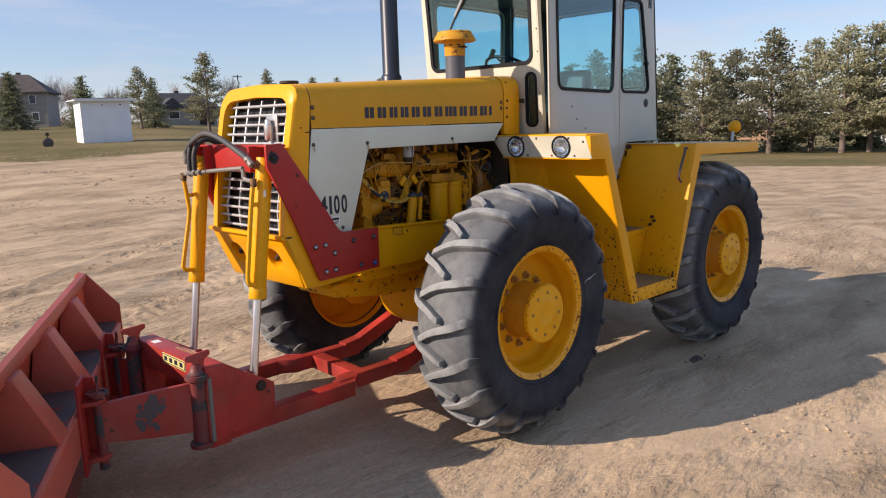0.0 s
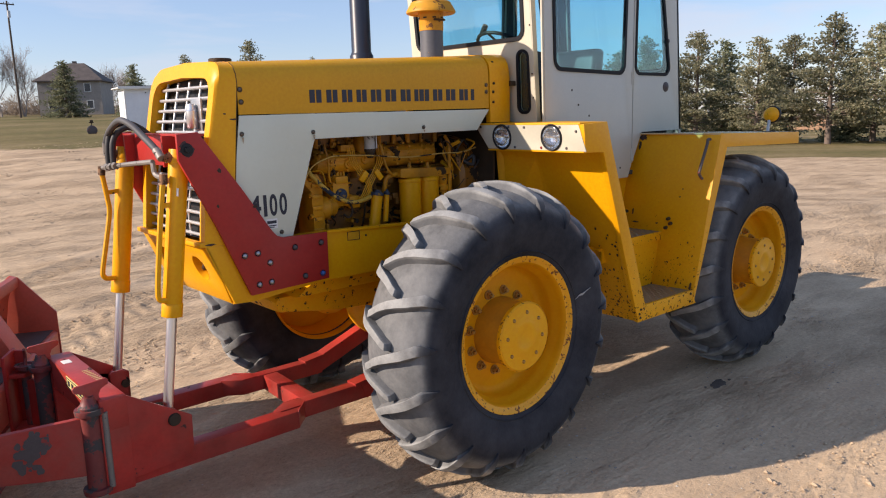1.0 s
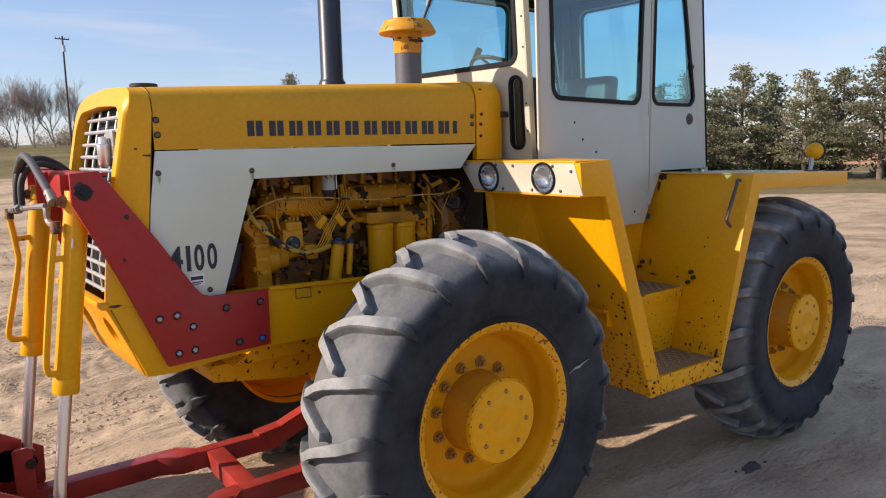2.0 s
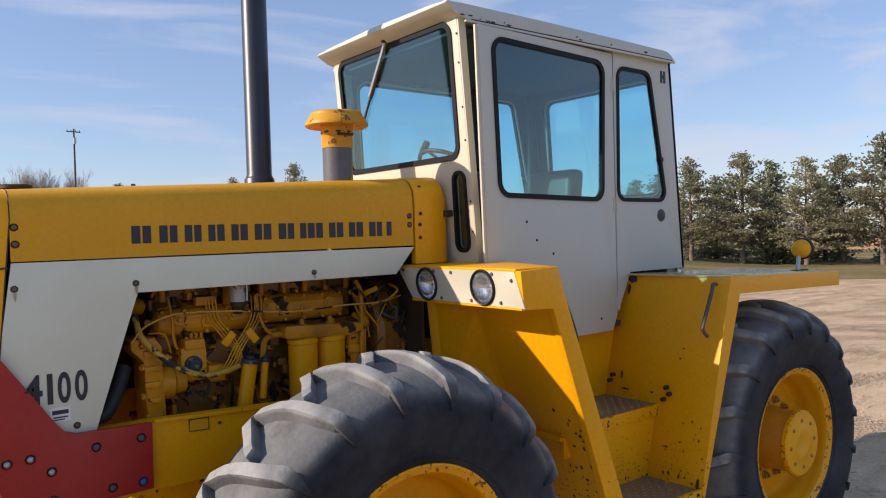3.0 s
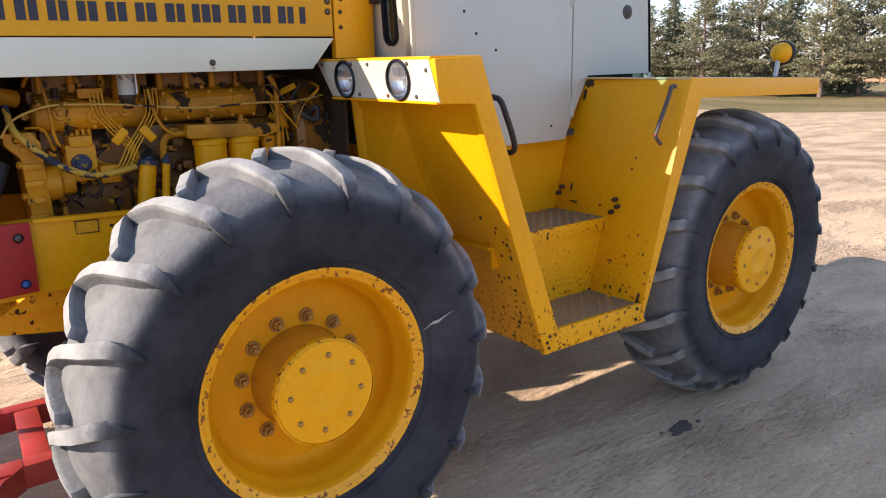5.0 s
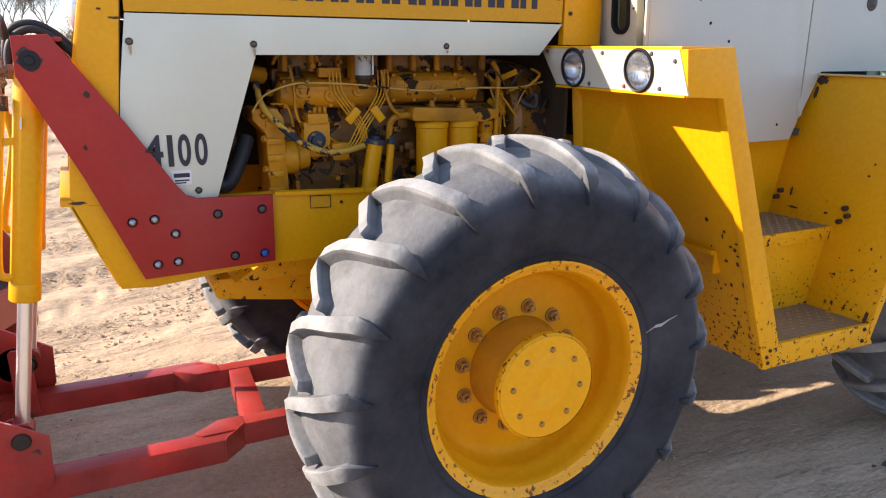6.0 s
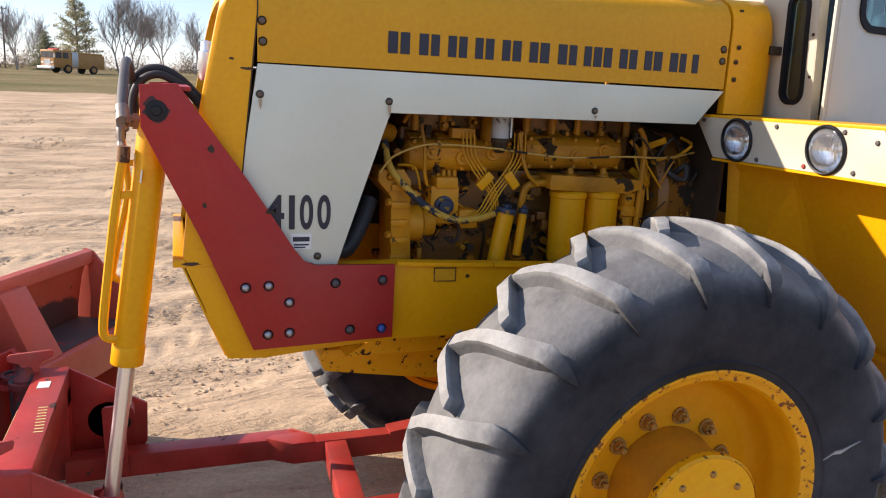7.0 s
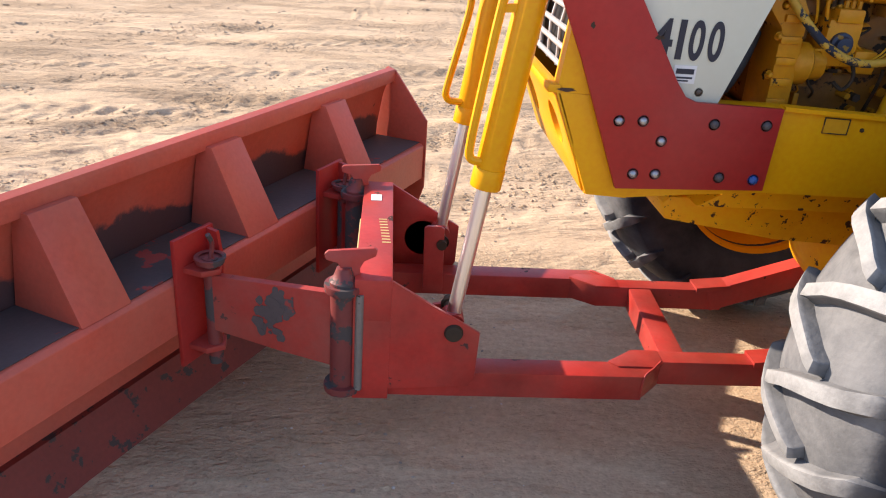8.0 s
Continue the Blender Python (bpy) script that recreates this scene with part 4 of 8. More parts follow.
        for k in range(LUGS):
            for half in (0, 1):
                part("tread_lug", bars[half], None, w, m=fl @ pose(0, 0, 0, 0, -(k + 0.5 * half) * 360 / LUGS - 9.3, 0))
        part("hub_barrel", barrel, None, w)
        part("hub", hub, None, w)
        part("hub_edge", hub_edge, None, w)
        for k in range(12):
            a = 2 * math.pi * (k + 0.21) / 12
            part("wheel_nut", nut, None, w, m=pose(0.212 * math.sin(a), 0, 0.212 * math.cos(a), 0, math.degrees(a), 0))
        for k in range(8):
            a = 2 * math.pi * (k + 0.05) / 8
            part("hub_bolt", cap, None, w, m=pose(0.128 * math.sin(a), 0, 0.128 * math.cos(a)))


build_wheels()
part("tyre_scuff", Shape().plate(side(-1.1685, -1), [(0.388, 0.905), (0.42, 0.919), (0.448, 0.918), (0.48, 0.934), (0.52, 0.948), (0.485, 0.939), (0.455, 0.929), (0.43, 0.928)], t=0.004), material("pale_scuff", (0.34, 0.33, 0.31), 0.8, tint=0.2), tractor)


# ---------------------------------------------------------------- fenders and steps
def build_fenders():
    for s in (-1, 1):
        Y = 1.14
        # front fender: top, lamp panel, sloping inner wall, outer flange
        f = Shape()
        f.plate(lambda u, v, w: (u, s * v, 1.836 - w), [(0.478, 0.33), (0.478, 1.118), (0.682, Y), (0.90, 0.60), (0.74, 0.42)], t=0.012)
        front = part("front_fender", f, m_yellow, tractor, "yellow front fender with headlamp panel", bevel=0.003)
        wall = Shape()
        A, B = (0.655, 1.69), (1.025, 0.640)
        wall.add([(A[0], s * 0.37, A[1]), (A[0], s * Y, A[1]), (B[0], s * Y, B[1]), (B[0], s * 0.50, B[1]), (A[0] + 0.014, s * 0.37, A[1] + 0.004), (A[0] + 0.014, s * Y, A[1] + 0.004), (B[0] + 0.014, s * Y, B[1] + 0.004), (B[0] + 0.014, s * 0.50, B[1] + 0.004)],
                 [(0, 1, 2, 3), (7, 6, 5, 4), (0, 4, 5, 1), (1, 5, 6, 2), (2, 6, 7, 3), (3, 7, 4, 0)])
        inner = Shape().add([(0.600, s * 0.375, 1.70), (0.660, s * 0.66, 1.69), (0.86, s * 0.70, 1.10), (0.66, s * 0.375, 1.10), (0.615, s * 0.375, 1.70), (0.675, s * 0.66, 1.69), (0.875, s * 0.70, 1.10), (0.675, s * 0.375, 1.10)],
                            [(0, 1, 2, 3), (7, 6, 5, 4), (0, 4, 5, 1), (1, 5, 6, 2), (2, 6, 7, 3), (3, 7, 4, 0)])
        part("inner_panel", inner, m_fender, front)
        if s < 0:
            part("shelf", Shape().box((0.845, -0.98, 1.075), (0.905, -0.72, 1.09)).box((0.86, -0.985, 1.00), (0.93, -0.975, 1.09)), m_fender, front)
        part("fender_wall", wall, m_fender, front, "rust-speckled sloping fender wall")
        strip = [(0.496, 1.679), (0.480, 1.827), (0.681, 1.836), (0.738, 1.668), (1.077, 0.745), (1.060, 0.640), (1.020, 0.637), (0.985, 0.715), (0.652, 1.672)]
        part("fender_flange", Shape().plate(side(s * (Y + 0.004), s), strip, t=0.035), m_fender, front, bevel=0.003)
        part("box_floor", Shape().plate(lambda u, v, w: (u, s * v, 1.685 - w), [(0.49, 0.42), (0.49, 1.135), (0.675, 1.135), (0.675, 0.42)], t=0.008), m_yellow, front)
        lamp_panel = [(s * 0.322, 1.828), (s * 1.108, 1.825), (s * 1.150, 1.684), (s * 0.424, 1.688)]
        lean = lambda u, v, w: (0.478 + (1.83 - v) * 0.09 + w, u, v)
        holes = [[(s * cy + 0.068 * math.cos(t * math.pi / 12), 1.756 + 0.068 * math.sin(t * math.pi / 12)) for t in range(24)] for cy in (0.542, 0.918)]
        panel = part("lamp_panel", Shape().plate(lean, lamp_panel, holes, t=0.006), m_cream, tractor, "cream headlamp panel", bevel=0.0015)
        for cy in (0.542, 0.918):
            c = Vector((0.478 + 0.0066, s * cy, 1.756))
            bez = Shape().lathe([(0.064, 0.004), (0.066, -0.008), (0.070, -0.010), (0.0745, -0.005), (0.0755, 0.003), (0.07, 0.03), (0.05, 0.06), (0.0, 0.07)], (0, 0, 0), "x", 28)
            lamp = part("headlamp", bez, m_black, panel, "round sealed-beam headlamp in a black bezel", m=pose(c.x, c.y, c.z, 0, -5, 0))
            part("reflector", Shape().lathe([(0.065, 0.003), (0.058, 0.016), (0.045, 0.030), (0.025, 0.040), (0.008, 0.044), (0.007, 0.030), (0.0, 0.029)], (0, 0, 0), "x", 28), m_mirror, panel, m=pose(c.x, c.y, c.z, 0, -5, 0))
            lens = Shape().lathe([(0.065, 0.0), (0.05, -0.0075), (0.028, -0.0125), (0.0, -0.014)], (0, 0, 0), "x", 24)
            part("lens", lens, m_lens, panel, "ribbed clear glass lens", m=pose(c.x, c.y, c.z, 0, -5, 0))
        for by, bz in ((0.37, 1.815), (0.60, 1.815), (0.72, 1.812), (0.98, 1.812), (1.02, 1.70), (0.84, 1.70), (0.64, 1.70), (1.09, 1.79)):
            q = lean(s * by, bz, 0)
            part("screw", Shape().lathe([(0.0, -0.006), (0.006, -0.005), (0.0085, 0), (0.0085, 0.002)], q, "x", 8), m_scuffed, panel)
        # steps
        st = part("step_well", Shape().plate(lambda u, v, w: (u, s * (0.502 - w), v), [(1.16, 1.44), (1.86, 1.44), (1.70, 1.06), (1.22, 1.06)], t=0.01), m_yellow, tractor, "yellow step well with worn tread plates")
        part("riser", Shape().plate(lambda u, v, w: (u, s * (0.83 - w), v), [(1.06, 0.70), (1.61, 0.70), (1.72, 1.05), (1.12, 1.05)], t=0.01), m_fender, st)
        for (x0, x1, y0, y1, z) in ((1.03, 1.625, 0.82, 1.135, 0.722), (1.10, 1.735, 0.49, 0.835, 1.070)):
            tr = part("tread", Shape().box((x0, min(s * y0, s * y1), z - 0.012), (x1, max(s * y0, s * y1), z)), m_tread, tractor, "worn diamond tread plate")
            dia = Shape()
            for i in range(int((x1 - x0) / 0.028)):
                for j in range(int((y1 - y0) / 0.028)):
                    cx, cy = x0 + 0.016 + i * 0.028, s * (y0 + 0.016 + j * 0.028)
                    a = 0.8 if (i + j) % 2 else -0.8
                    dx, dy = 0.011 * math.cos(a), 0.011 * math.sin(a)
                    ex, ey = -0.0035 * math.sin(a), 0.0035 * math.cos(a)
                    dia.add([(cx - dx, cy - dy, z), (cx + ex, cy + ey, z), (cx + dx, cy + dy, z), (cx - ex, cy - ey, z), (cx, cy, z + 0.003)], [(0, 1, 4), (1, 2, 4), (2, 3, 4), (3, 0, 4)])
            part("tread_pattern", dia, m_tread, tr)
        part("step_nose", Shape().plate(side(s * (Y + 0.003), s), [(1.005, 0.640), (1.605, 0.634), (1.625, 0.728), (1.04, 0.735)], t=0.02), m_chipped, st, bevel=0.003)
        part("upper_step_nose", Shape().plate(side(s * 0.842, s), [(1.10, 1.015), (1.725, 1.015), (1.735, 1.072), (1.08, 1.072)], t=0.012), m_chipped, st, bevel=0.002)
        for bx, bz in ((1.03, 0.665), (1.035, 0.715), (1.585, 0.66), (1.59, 0.71), (1.02, 0.69)):
            part("bolt", bolt(bx, s * (Y + 0.003), bz, 0.007, out=s), m_dark, st)
        # rear fender: front wall, top, outer lip
        C, D = (1.604, 0.634), (1.902, 1.725)
        rear = part("rear_fender", Shape().plate(lambda u, v, w: (v, s * u, 1.724 - (v - 1.88) * 0.029 - w), [(0.55, 1.84), (Y, 1.90), (Y, 3.045), (0.55, 3.045)], t=0.008), m_sheen, tractor, "yellow rear fender, its glossy top coloured pale for sky reflection")
        w2 = Shape()
        k = 0.03
        w2.add([(C[0], s * Y, C[1]), (D[0], s * Y, D[1]), (1.86, s * 0.49, D[1] - 0.004), (1.70, s * 0.49, 1.05), (1.60, s * 0.80, 0.66),
                (C[0] + k, s * Y, C[1]), (D[0] + k, s * Y, D[1]), (1.86 + k, s * 0.49, D[1] - 0.004), (1.70 + k, s * 0.49, 1.05), (1.60 + k, s * 0.80, 0.66)],
               [(0, 1, 2, 3, 4), (9, 8, 7, 6, 5), (0, 5, 6, 1), (1, 6, 7, 2), (2, 7, 8, 3), (3, 8, 9, 4), (4, 9, 5, 0)])
        part("fender_wall", w2, m_fender, rear, bevel=0.003)
        lip = [(C[0], C[1]), (D[0], D[1] - 0.002), (1.94, 1.722), (3.048, 1.690), (3.048, 1.605), (1.985, 1.632), (1.640, 0.66), (1.66, 0.636)]
        part("fender_lip", Shape().plate(side(s * (Y + 0.004), s), lip, t=0.022), m_fender, rear, bevel=0.003)
        part("rear_lip", Shape().box((3.03, min(s * 0.55, s * Y), 1.605), (3.047, max(s * 0.55, s * Y), 1.689)), m_yellow, rear)
        for bx, by, bz in ((1.80, 0.93, 1.30), (1.735, 0.9, 1.13), (1.74, 0.88, 1.16), (1.73, 0.87, 1.10), (1.69, 0.56, 1.16), (1.70, 0.57, 1.19)):
            part("bolt", Shape().lathe([(0.0, -0.016), (0.011, -0.014), (0.012, 0), (0.012, 0.01)], (bx - 0.012 + (bz - 1.15) * 0.05, s * by, bz), "x", 8), m_dark, rear)
        part("grab_handle", Shape().tube([(1.86, s * 1.09, 1.685), (1.828, s * 1.092, 1.685), (1.815, s * 1.093, 1.65), (1.742, s * 1.093, 1.505), (1.738, s * 1.09, 1.47), (1.775, s * 1.09, 1.435)], 0.0095, 8, 5), m_scuffed, rear, "dark bent-rod grab handle")
        # work lamp on the fender's rear
        stem = part("work_lamp", Shape().cyl((2.885, s * 0.98, 1.69), (2.905, s * 0.98, 1.79), 0.012, n=10), m_steel, tractor, "round yellow work lamp on a short stalk")
        part("lamp_shell", Shape().lathe([(0.0, -0.055), (0.026, -0.05), (0.046, -0.032), (0.055, 0.0), (0.056, 0.022), (0.053, 0.026)], (2.93, s * 0.98, 1.822), "x", 24), m_yellow_worn, stem)
        part("lamp_face", Shape().lathe([(0.054, 0.012), (0.063, 0.014), (0.064, 0.032), (0.055, 0.04), (0.0, 0.05)], (2.93, s * 0.98, 1.822), "x", 24), m_black, stem)
        part("lamp_bracket", Shape().box((2.83, s * 0.98 - 0.015, 1.69), (2.98, s * 0.98 + 0.015, 1.70)), m_dark, stem)
        part("tail_lamp", Shape().lathe([(0.05, 1.665), (0.05, 1.625), (0.04, 1.605), (0.0, 1.60)], (2.80, s * 1.02, 0), "z", 16), m_dark, rear)


def sheen():
    """Glossy fender top: yellow paint with the sky's pale reflection put into its colour."""
    m = material("sky_sheen_fender_top", (0.60, 0.42, 0.16), 0.22, spot=(0.5, 0.3, 0.03), spot_cover=0.62, spot_scale=2.5, tint=0.1, bump=0.05, dust=(0.50, 0.48, 0.44), dust_amount=0.7, coat=0.4)
    return m


def ribbed_lens():
    m = bpy.data.materials.new("ribbed_lens")
    m.use_nodes = True
    n, l = m.node_tree.nodes, m.node_tree.links
    b = n["Principled BSDF"]
    b.inputs["Base Color"].default_value = (0.95, 0.97, 0.97, 1)
    b.inputs["Roughness"].default_value = 0.06
    b.inputs["Transmission Weight"].default_value = 0.92
    b.inputs["IOR"].default_value = 1.25
    b.inputs["Coat Weight"].default_value = 1.0
    tc = n.new("ShaderNodeTexCoord")
    w = n.new("ShaderNodeTexWave")
    w.bands_direction = "Y"
    w.inputs["Scale"].default_value = 40
    l.new(tc.outputs["Object"], w.inputs["Vector"])
    bp = n.new("ShaderNodeBump")
    bp.inputs["Strength"].default_value = 0.7
    bp.inputs["Distance"].default_value = 0.004
    l.new(w.outputs["Fac"], bp.inputs["Height"])
    l.new(bp.outputs[0], b.inputs["Normal"])
    return m


m_mirror = material("silvered_reflector", (0.9, 0.91, 0.92), 0.12, metal=1.0, tint=0.03, bump=0.0)
m_sheen, m_lens = sheen(), ribbed_lens()
build_fenders()


# ---------------------------------------------------------------- cab
def cab_front(z):
    return 0.763 - (z - 1.85) * 0.075


def cab_rear(z):
    return 2.365 - (z - 1.735) * 0.085


def pane(put, loop, parent, name, wide=0.020):
    """A rubber seal and its glass, set into an opening."""
    ring = part("window_seal", Shape().plate(lambda u, v, w: put(u, v, w - 0.006), grow(loop, wide * 0.55), [grow(loop, -wide * 0.45)], t=0.022), m_seal, parent)
    return part(name, Shape().plate(lambda u, v, w: put(u, v, w + 0.002), grow(loop, -wide * 0.3), t=0.004), m_glass, parent, "blue-green tinted glass")


def build_cab():
    W = 0.565
    put = lambda u, v, w: (cab_front(v) + w, u, v)
    shield = round_loop([(-0.490, 2.330), (0.490, 2.330), (0.500, 2.938), (-0.500, 2.938)], 0.055)
    slim = [round_loop([(s * 0.422, 1.892), (s * 0.517, 1.892), (s * 0.521, 2.257), (s * 0.438, 2.257)], 0.038, 6) for s in (-1, 1)]
    front = part("cab_front", Shape().plate(put, [(-W, 1.80), (W, 1.80), (W - 0.012, 2.975), (-W + 0.012, 2.975)], [shield] + slim, t=0.03), m_cream, tractor, "cream cab front with large windshield", bevel=0.003)
    pane(put, shield, front, "windshield", 0.026)
    for sl in slim:
        pane(put, sl, front, "slim_window", 0.016)
    for k, z in enumerate((1.98, 2.12, 2.40, 2.55, 2.75, 2.88)):
        part("screw", Shape().lathe([(0.0, -0.004), (0.005, -0.003), (0.006, 0.002)], (cab_front(z), -0.548, z), "x", 8), m_dark, front)
    wiper = part("wiper", Shape().slab((0.668, 0.002, 2.965), (0.690, 0.206, 2.717), 0.011, 0.020), m_steel, front, "thin metal wiper arm with a dark blade")
    part("wiper_blade", Shape().slab((0.680, 0.068, 2.868), (0.696, 0.206, 2.705), 0.012, 0.016).slab((0.694, 0.200, 2.715), (0.702, 0.318, 2.553), 0.010, 0.010), m_dark, wiper)
    part("wiper_motor", Shape().cyl((0.645, 0.0, 2.968), (0.690, 0.0, 2.968), 0.017, n=12).box((0.662, -0.012, 2.955), (0.684, 0.022, 2.985)), m_dark, front, bevel=0.003)
    # corner posts
    for s in (-1, 1):
        post = Shape().add([(0.768, s * W, 1.80), (0.802, s * W, 1.80), (0.802, s * (W - 0.03), 1.80), (0.768, s * (W - 0.03), 1.80), (0.681, s * W, 2.975), (0.722, s * W, 2.975), (0.722, s * (W - 0.03), 2.975), (0.681, s * (W - 0.03), 2.975)],
                           [(0, 3, 2, 1), (4, 5, 6, 7), (0, 1, 5, 4), (1, 2, 6, 5), (2, 3, 7, 6), (3, 0, 4, 7)])
        part("cab_post", post, m_cream, tractor)
        put_s = side(s * W, s)
        quarter = round_loop([(1.774, 2.132), (2.196, 2.128), (2.060, 2.842), (1.788, 2.846)], 0.052)
        wall = part("cab_side", Shape().plate(put_s, [(1.754, 1.52), (1.866, 1.732), (cab_rear(1.732), 1.732), (cab_rear(2.965), 2.965), (1.754, 2.955)], [quarter], t=0.025), m_cab, tractor, "ivory rear cab side with a tapered window", bevel=0.003)
        pane(put_s, quarter, wall, "quarter_window")
        part("side_lining", Shape().plate(lambda u, v, w: put_s(u, v, w + 0.0262), [(1.756, 1.60), (1.87, 1.75), (cab_rear(1.75) - 0.03, 1.75), (cab_rear(2.93) - 0.03, 2.93), (1.756, 2.93)], [grow(quarter, 0.012)], t=0.005), m_interior, wall)
        part("window_catch", Shape().lathe([(0.0, -0.016), (0.014, -0.014), (0.017, 0.0)], (2.15, s * (W + 0.001), 2.36), "y", 12), m_black, wall)
        part("latch_plate", Shape().lathe([(0.0, s * 0.016), (0.016, s * 0.014), (0.024, s * 0.006), (0.034, s * 0.004), (0.036, 0)], (2.150, s * W, 2.042), "y", 18), m_scuffed, wall, "round rusty latch")
        for x0, x1 in ((2.168, 2.184), (2.196, 2.212)):
            part("badge_bar", Shape().box((x0, s * W - 0.003, 2.80), (x1, s * W + 0.003, 2.868)), m_letter, wall)
        part("badge_bar", Shape().box((2.168, s * W - 0.0025, 2.825), (2.212, s * W + 0.0025, 2.845)), m_letter, wall)
        # door, hung at its rear edge; the near one stands slightly ajar
        door = Shape()
        opening = round_loop([(0.855, 2.147), (1.631, 2.131), (1.660, 2.852), (0.828, 2.862)], 0.062)
        door.plate(put_s, [(0.738, 2.912), (1.746, 2.916), (1.746, 1.51), (1.705, 1.427), (1.22, 1.430), (0.765, 1.80)], [opening], t=0.022)
        swing = pose(1.75, s * W, 0) @ pose(0, 0, 0, 0, 0, 4.0 if s < 0 else 0) @ pose(-1.75, -s * W, 0)
        d = part("cab_door", door, m_cab, tractor, "ivory cab door standing slightly ajar" if s < 0 else "", bevel=0.003, m=swing)
        pane(put_s, opening, d, "door_window", 0.024)
        part("door_lining", Shape().plate(lambda u, v, w: put_s(u, v, w + 0.0232), [(0.785, 2.895), (1.735, 2.895), (1.735, 1.52), (1.70, 1.45), (1.235, 1.45), (0.80, 1.83)], [grow(opening, 0.014)], t=0.005), m_interior, d)
        for z in (2.75, 2.10, 1.58):
            part("hinge", Shape().cyl((1.750, s * (W + 0.004), z - 0.045), (1.750, s * (W + 0.004), z + 0.045), 0.007, n=8).box((1.730, s * W - 0.003, z - 0.04), (1.768, s * W + 0.003, z + 0.04)), m_cab, d)
        for bx, bz in ((1.03, 2.02), (1.22, 1.86), (1.10, 1.93), (1.60, 1.50)):
            part("screw", bolt(bx, s * W, bz, 0.005, 0.004, s), m_dark, d)
        part("door_edge_strip", Shape().slab((0.763, s * (W - 0.010), 1.81), (0.736, s * (W - 0.010), 2.908), 0.010, 0.027, (1, 0, 0)), m_cream, d)
        # low skirt under the door and grab loop
        part("cab_skirt", Shape().plate(side(s * 0.50, s), [(0.80, 1.25), (1.86, 1.25), (1.86, 1.74), (0.80, 1.86)], t=0.02), m_yellow, tractor)
        part("grab_loop", Shape().tube([(1.10, s * 0.70, 1.665), (1.085, s * 0.78, 1.655), (1.10, s * 0.80, 1.60), (1.15, s * 0.80, 1.475), (1.16, s * 0.78, 1.43), (1.17, s * 0.70, 1.42)], 0.013, 8, 5), m_rubber_hose, tractor, "black rubber-covered grab loop")
    back = round_loop([(-0.45, 2.17), (0.45, 2.17), (0.43, 2.84), (-0.43, 2.84)], 0.06)
    put_r = lambda u, v, w: (cab_rear(v) - w, u, v)
    rear = part("cab_rear", Shape().plate(put_r, [(-W, 1.45), (W, 1.45), (W, 2.965), (-W, 2.965)], [back], t=0.025), m_cab, tractor, bevel=0.003)
    part("rear_lining", Shape().plate(lambda u, v, w: put_r(u, v, w + 0.0262), [(-0.53, 1.48), (0.53, 1.48), (0.53, 2.93), (-0.53, 2.93)], [grow(back, 0.012)], t=0.005), m_interior, rear)
    pane(put_r, back, rear, "rear_window")
    part("cab_floor", Shape().box((0.80, -0.54, 1.44), (2.34, 0.54, 1.47)), m_interior, tractor)
    # roof with a forward visor and drip rail
    loops = []
    for x, lo, z in ((0.594, 2.994, 3.000), (0.602, 2.988, 3.014), (0.655, 2.956, 3.024), (0.72, 2.936, 3.028), (1.2, 2.928, 3.024), (1.8, 2.922, 3.010), (2.20, 2.917, 2.998), (2.238, 2.917, 2.985), (2.262, 2.918, 2.950)):
        w = W + 0.026
        mid = lo + (z - lo) * 0.55
        loops.append([(x, -w, lo), (x, -w - 0.003, mid), (x, -w + 0.010, lo + (z - lo) * 0.80), (x, -w + 0.045, z - 0.006 * (z > lo + 0.02)), (x, -w + 0.12, z), (x, 0, z + 0.010), (x, w - 0.12, z), (x, w - 0.045, z - 0.006 * (z > lo + 0.02)), (x, w - 0.010, lo + (z - lo) * 0.80), (x, w + 0.003, mid), (x, w, lo), (x, w - 0.02, lo + 0.001), (x, -w + 0.02, lo + 0.001)])
    roof = part("cab_roof", loft(loops), m_cab, tractor, "ivory sheet-metal roof with forward visor")
    for s in (-1, 1):
        part("drip_rail", Shape().slab((0.70, s * (W + 0.031), 2.929), (2.262, s * (W + 0.031), 2.920), 0.012, 0.010), m_cab, roof)
        part("drip_groove", Shape().slab((0.74, s * (W + 0.029), 2.939), (2.24, s * (W + 0.029), 2.930), 0.004, 0.005), m_dark, roof)
    part("headliner", Shape().box((0.71, -0.54, 2.896), (2.23, 0.54, 2.914)), m_headliner, roof)
    # inside
    seat = part("seat", Shape().box((1.42, -0.24, 1.84), (1.87, 0.24, 1.96)), m_seat, tractor, "dark green-black vinyl seat", bevel=0.04, segments=4)
    part("seat_back", Shape().add([(1.75, -0.21, 1.95), (1.87, -0.21, 1.95), (1.87, 0.19, 1.95), (1.75, 0.19, 1.95), (1.80, -0.21, 2.33), (1.92, -0.21, 2.33), (1.92, 0.19, 2.33), (1.80, 0.19, 2.33)],
                                  [(0, 3, 2, 1), (4, 5, 6, 7), (0, 1, 5, 4), (1, 2, 6, 5), (2, 3, 7, 6), (3, 0, 4, 7)]), m_seat, seat, bevel=0.045, segments=4)
    part("seat_base", Shape().box((1.50, -0.18, 1.47), (1.80, 0.18, 1.85)), m_black, seat)
    dash = part("dash", Shape().box((0.80, -0.42, 1.47), (1.0, 0.42, 2.27)), m_interior, tractor, bevel=0.03)
    c, ax = Vector((1.085, 0.0, 2.315)), Vector((0.5, 0, 0.866))
    sx, sy = Vector((-0.866, 0, 0.5)), Vector((0, 1, 0))
    ring = [c + (sx * math.cos(t * math.pi / 12) + sy * math.sin(t * math.pi / 12)) * 0.2 for t in range(25)]
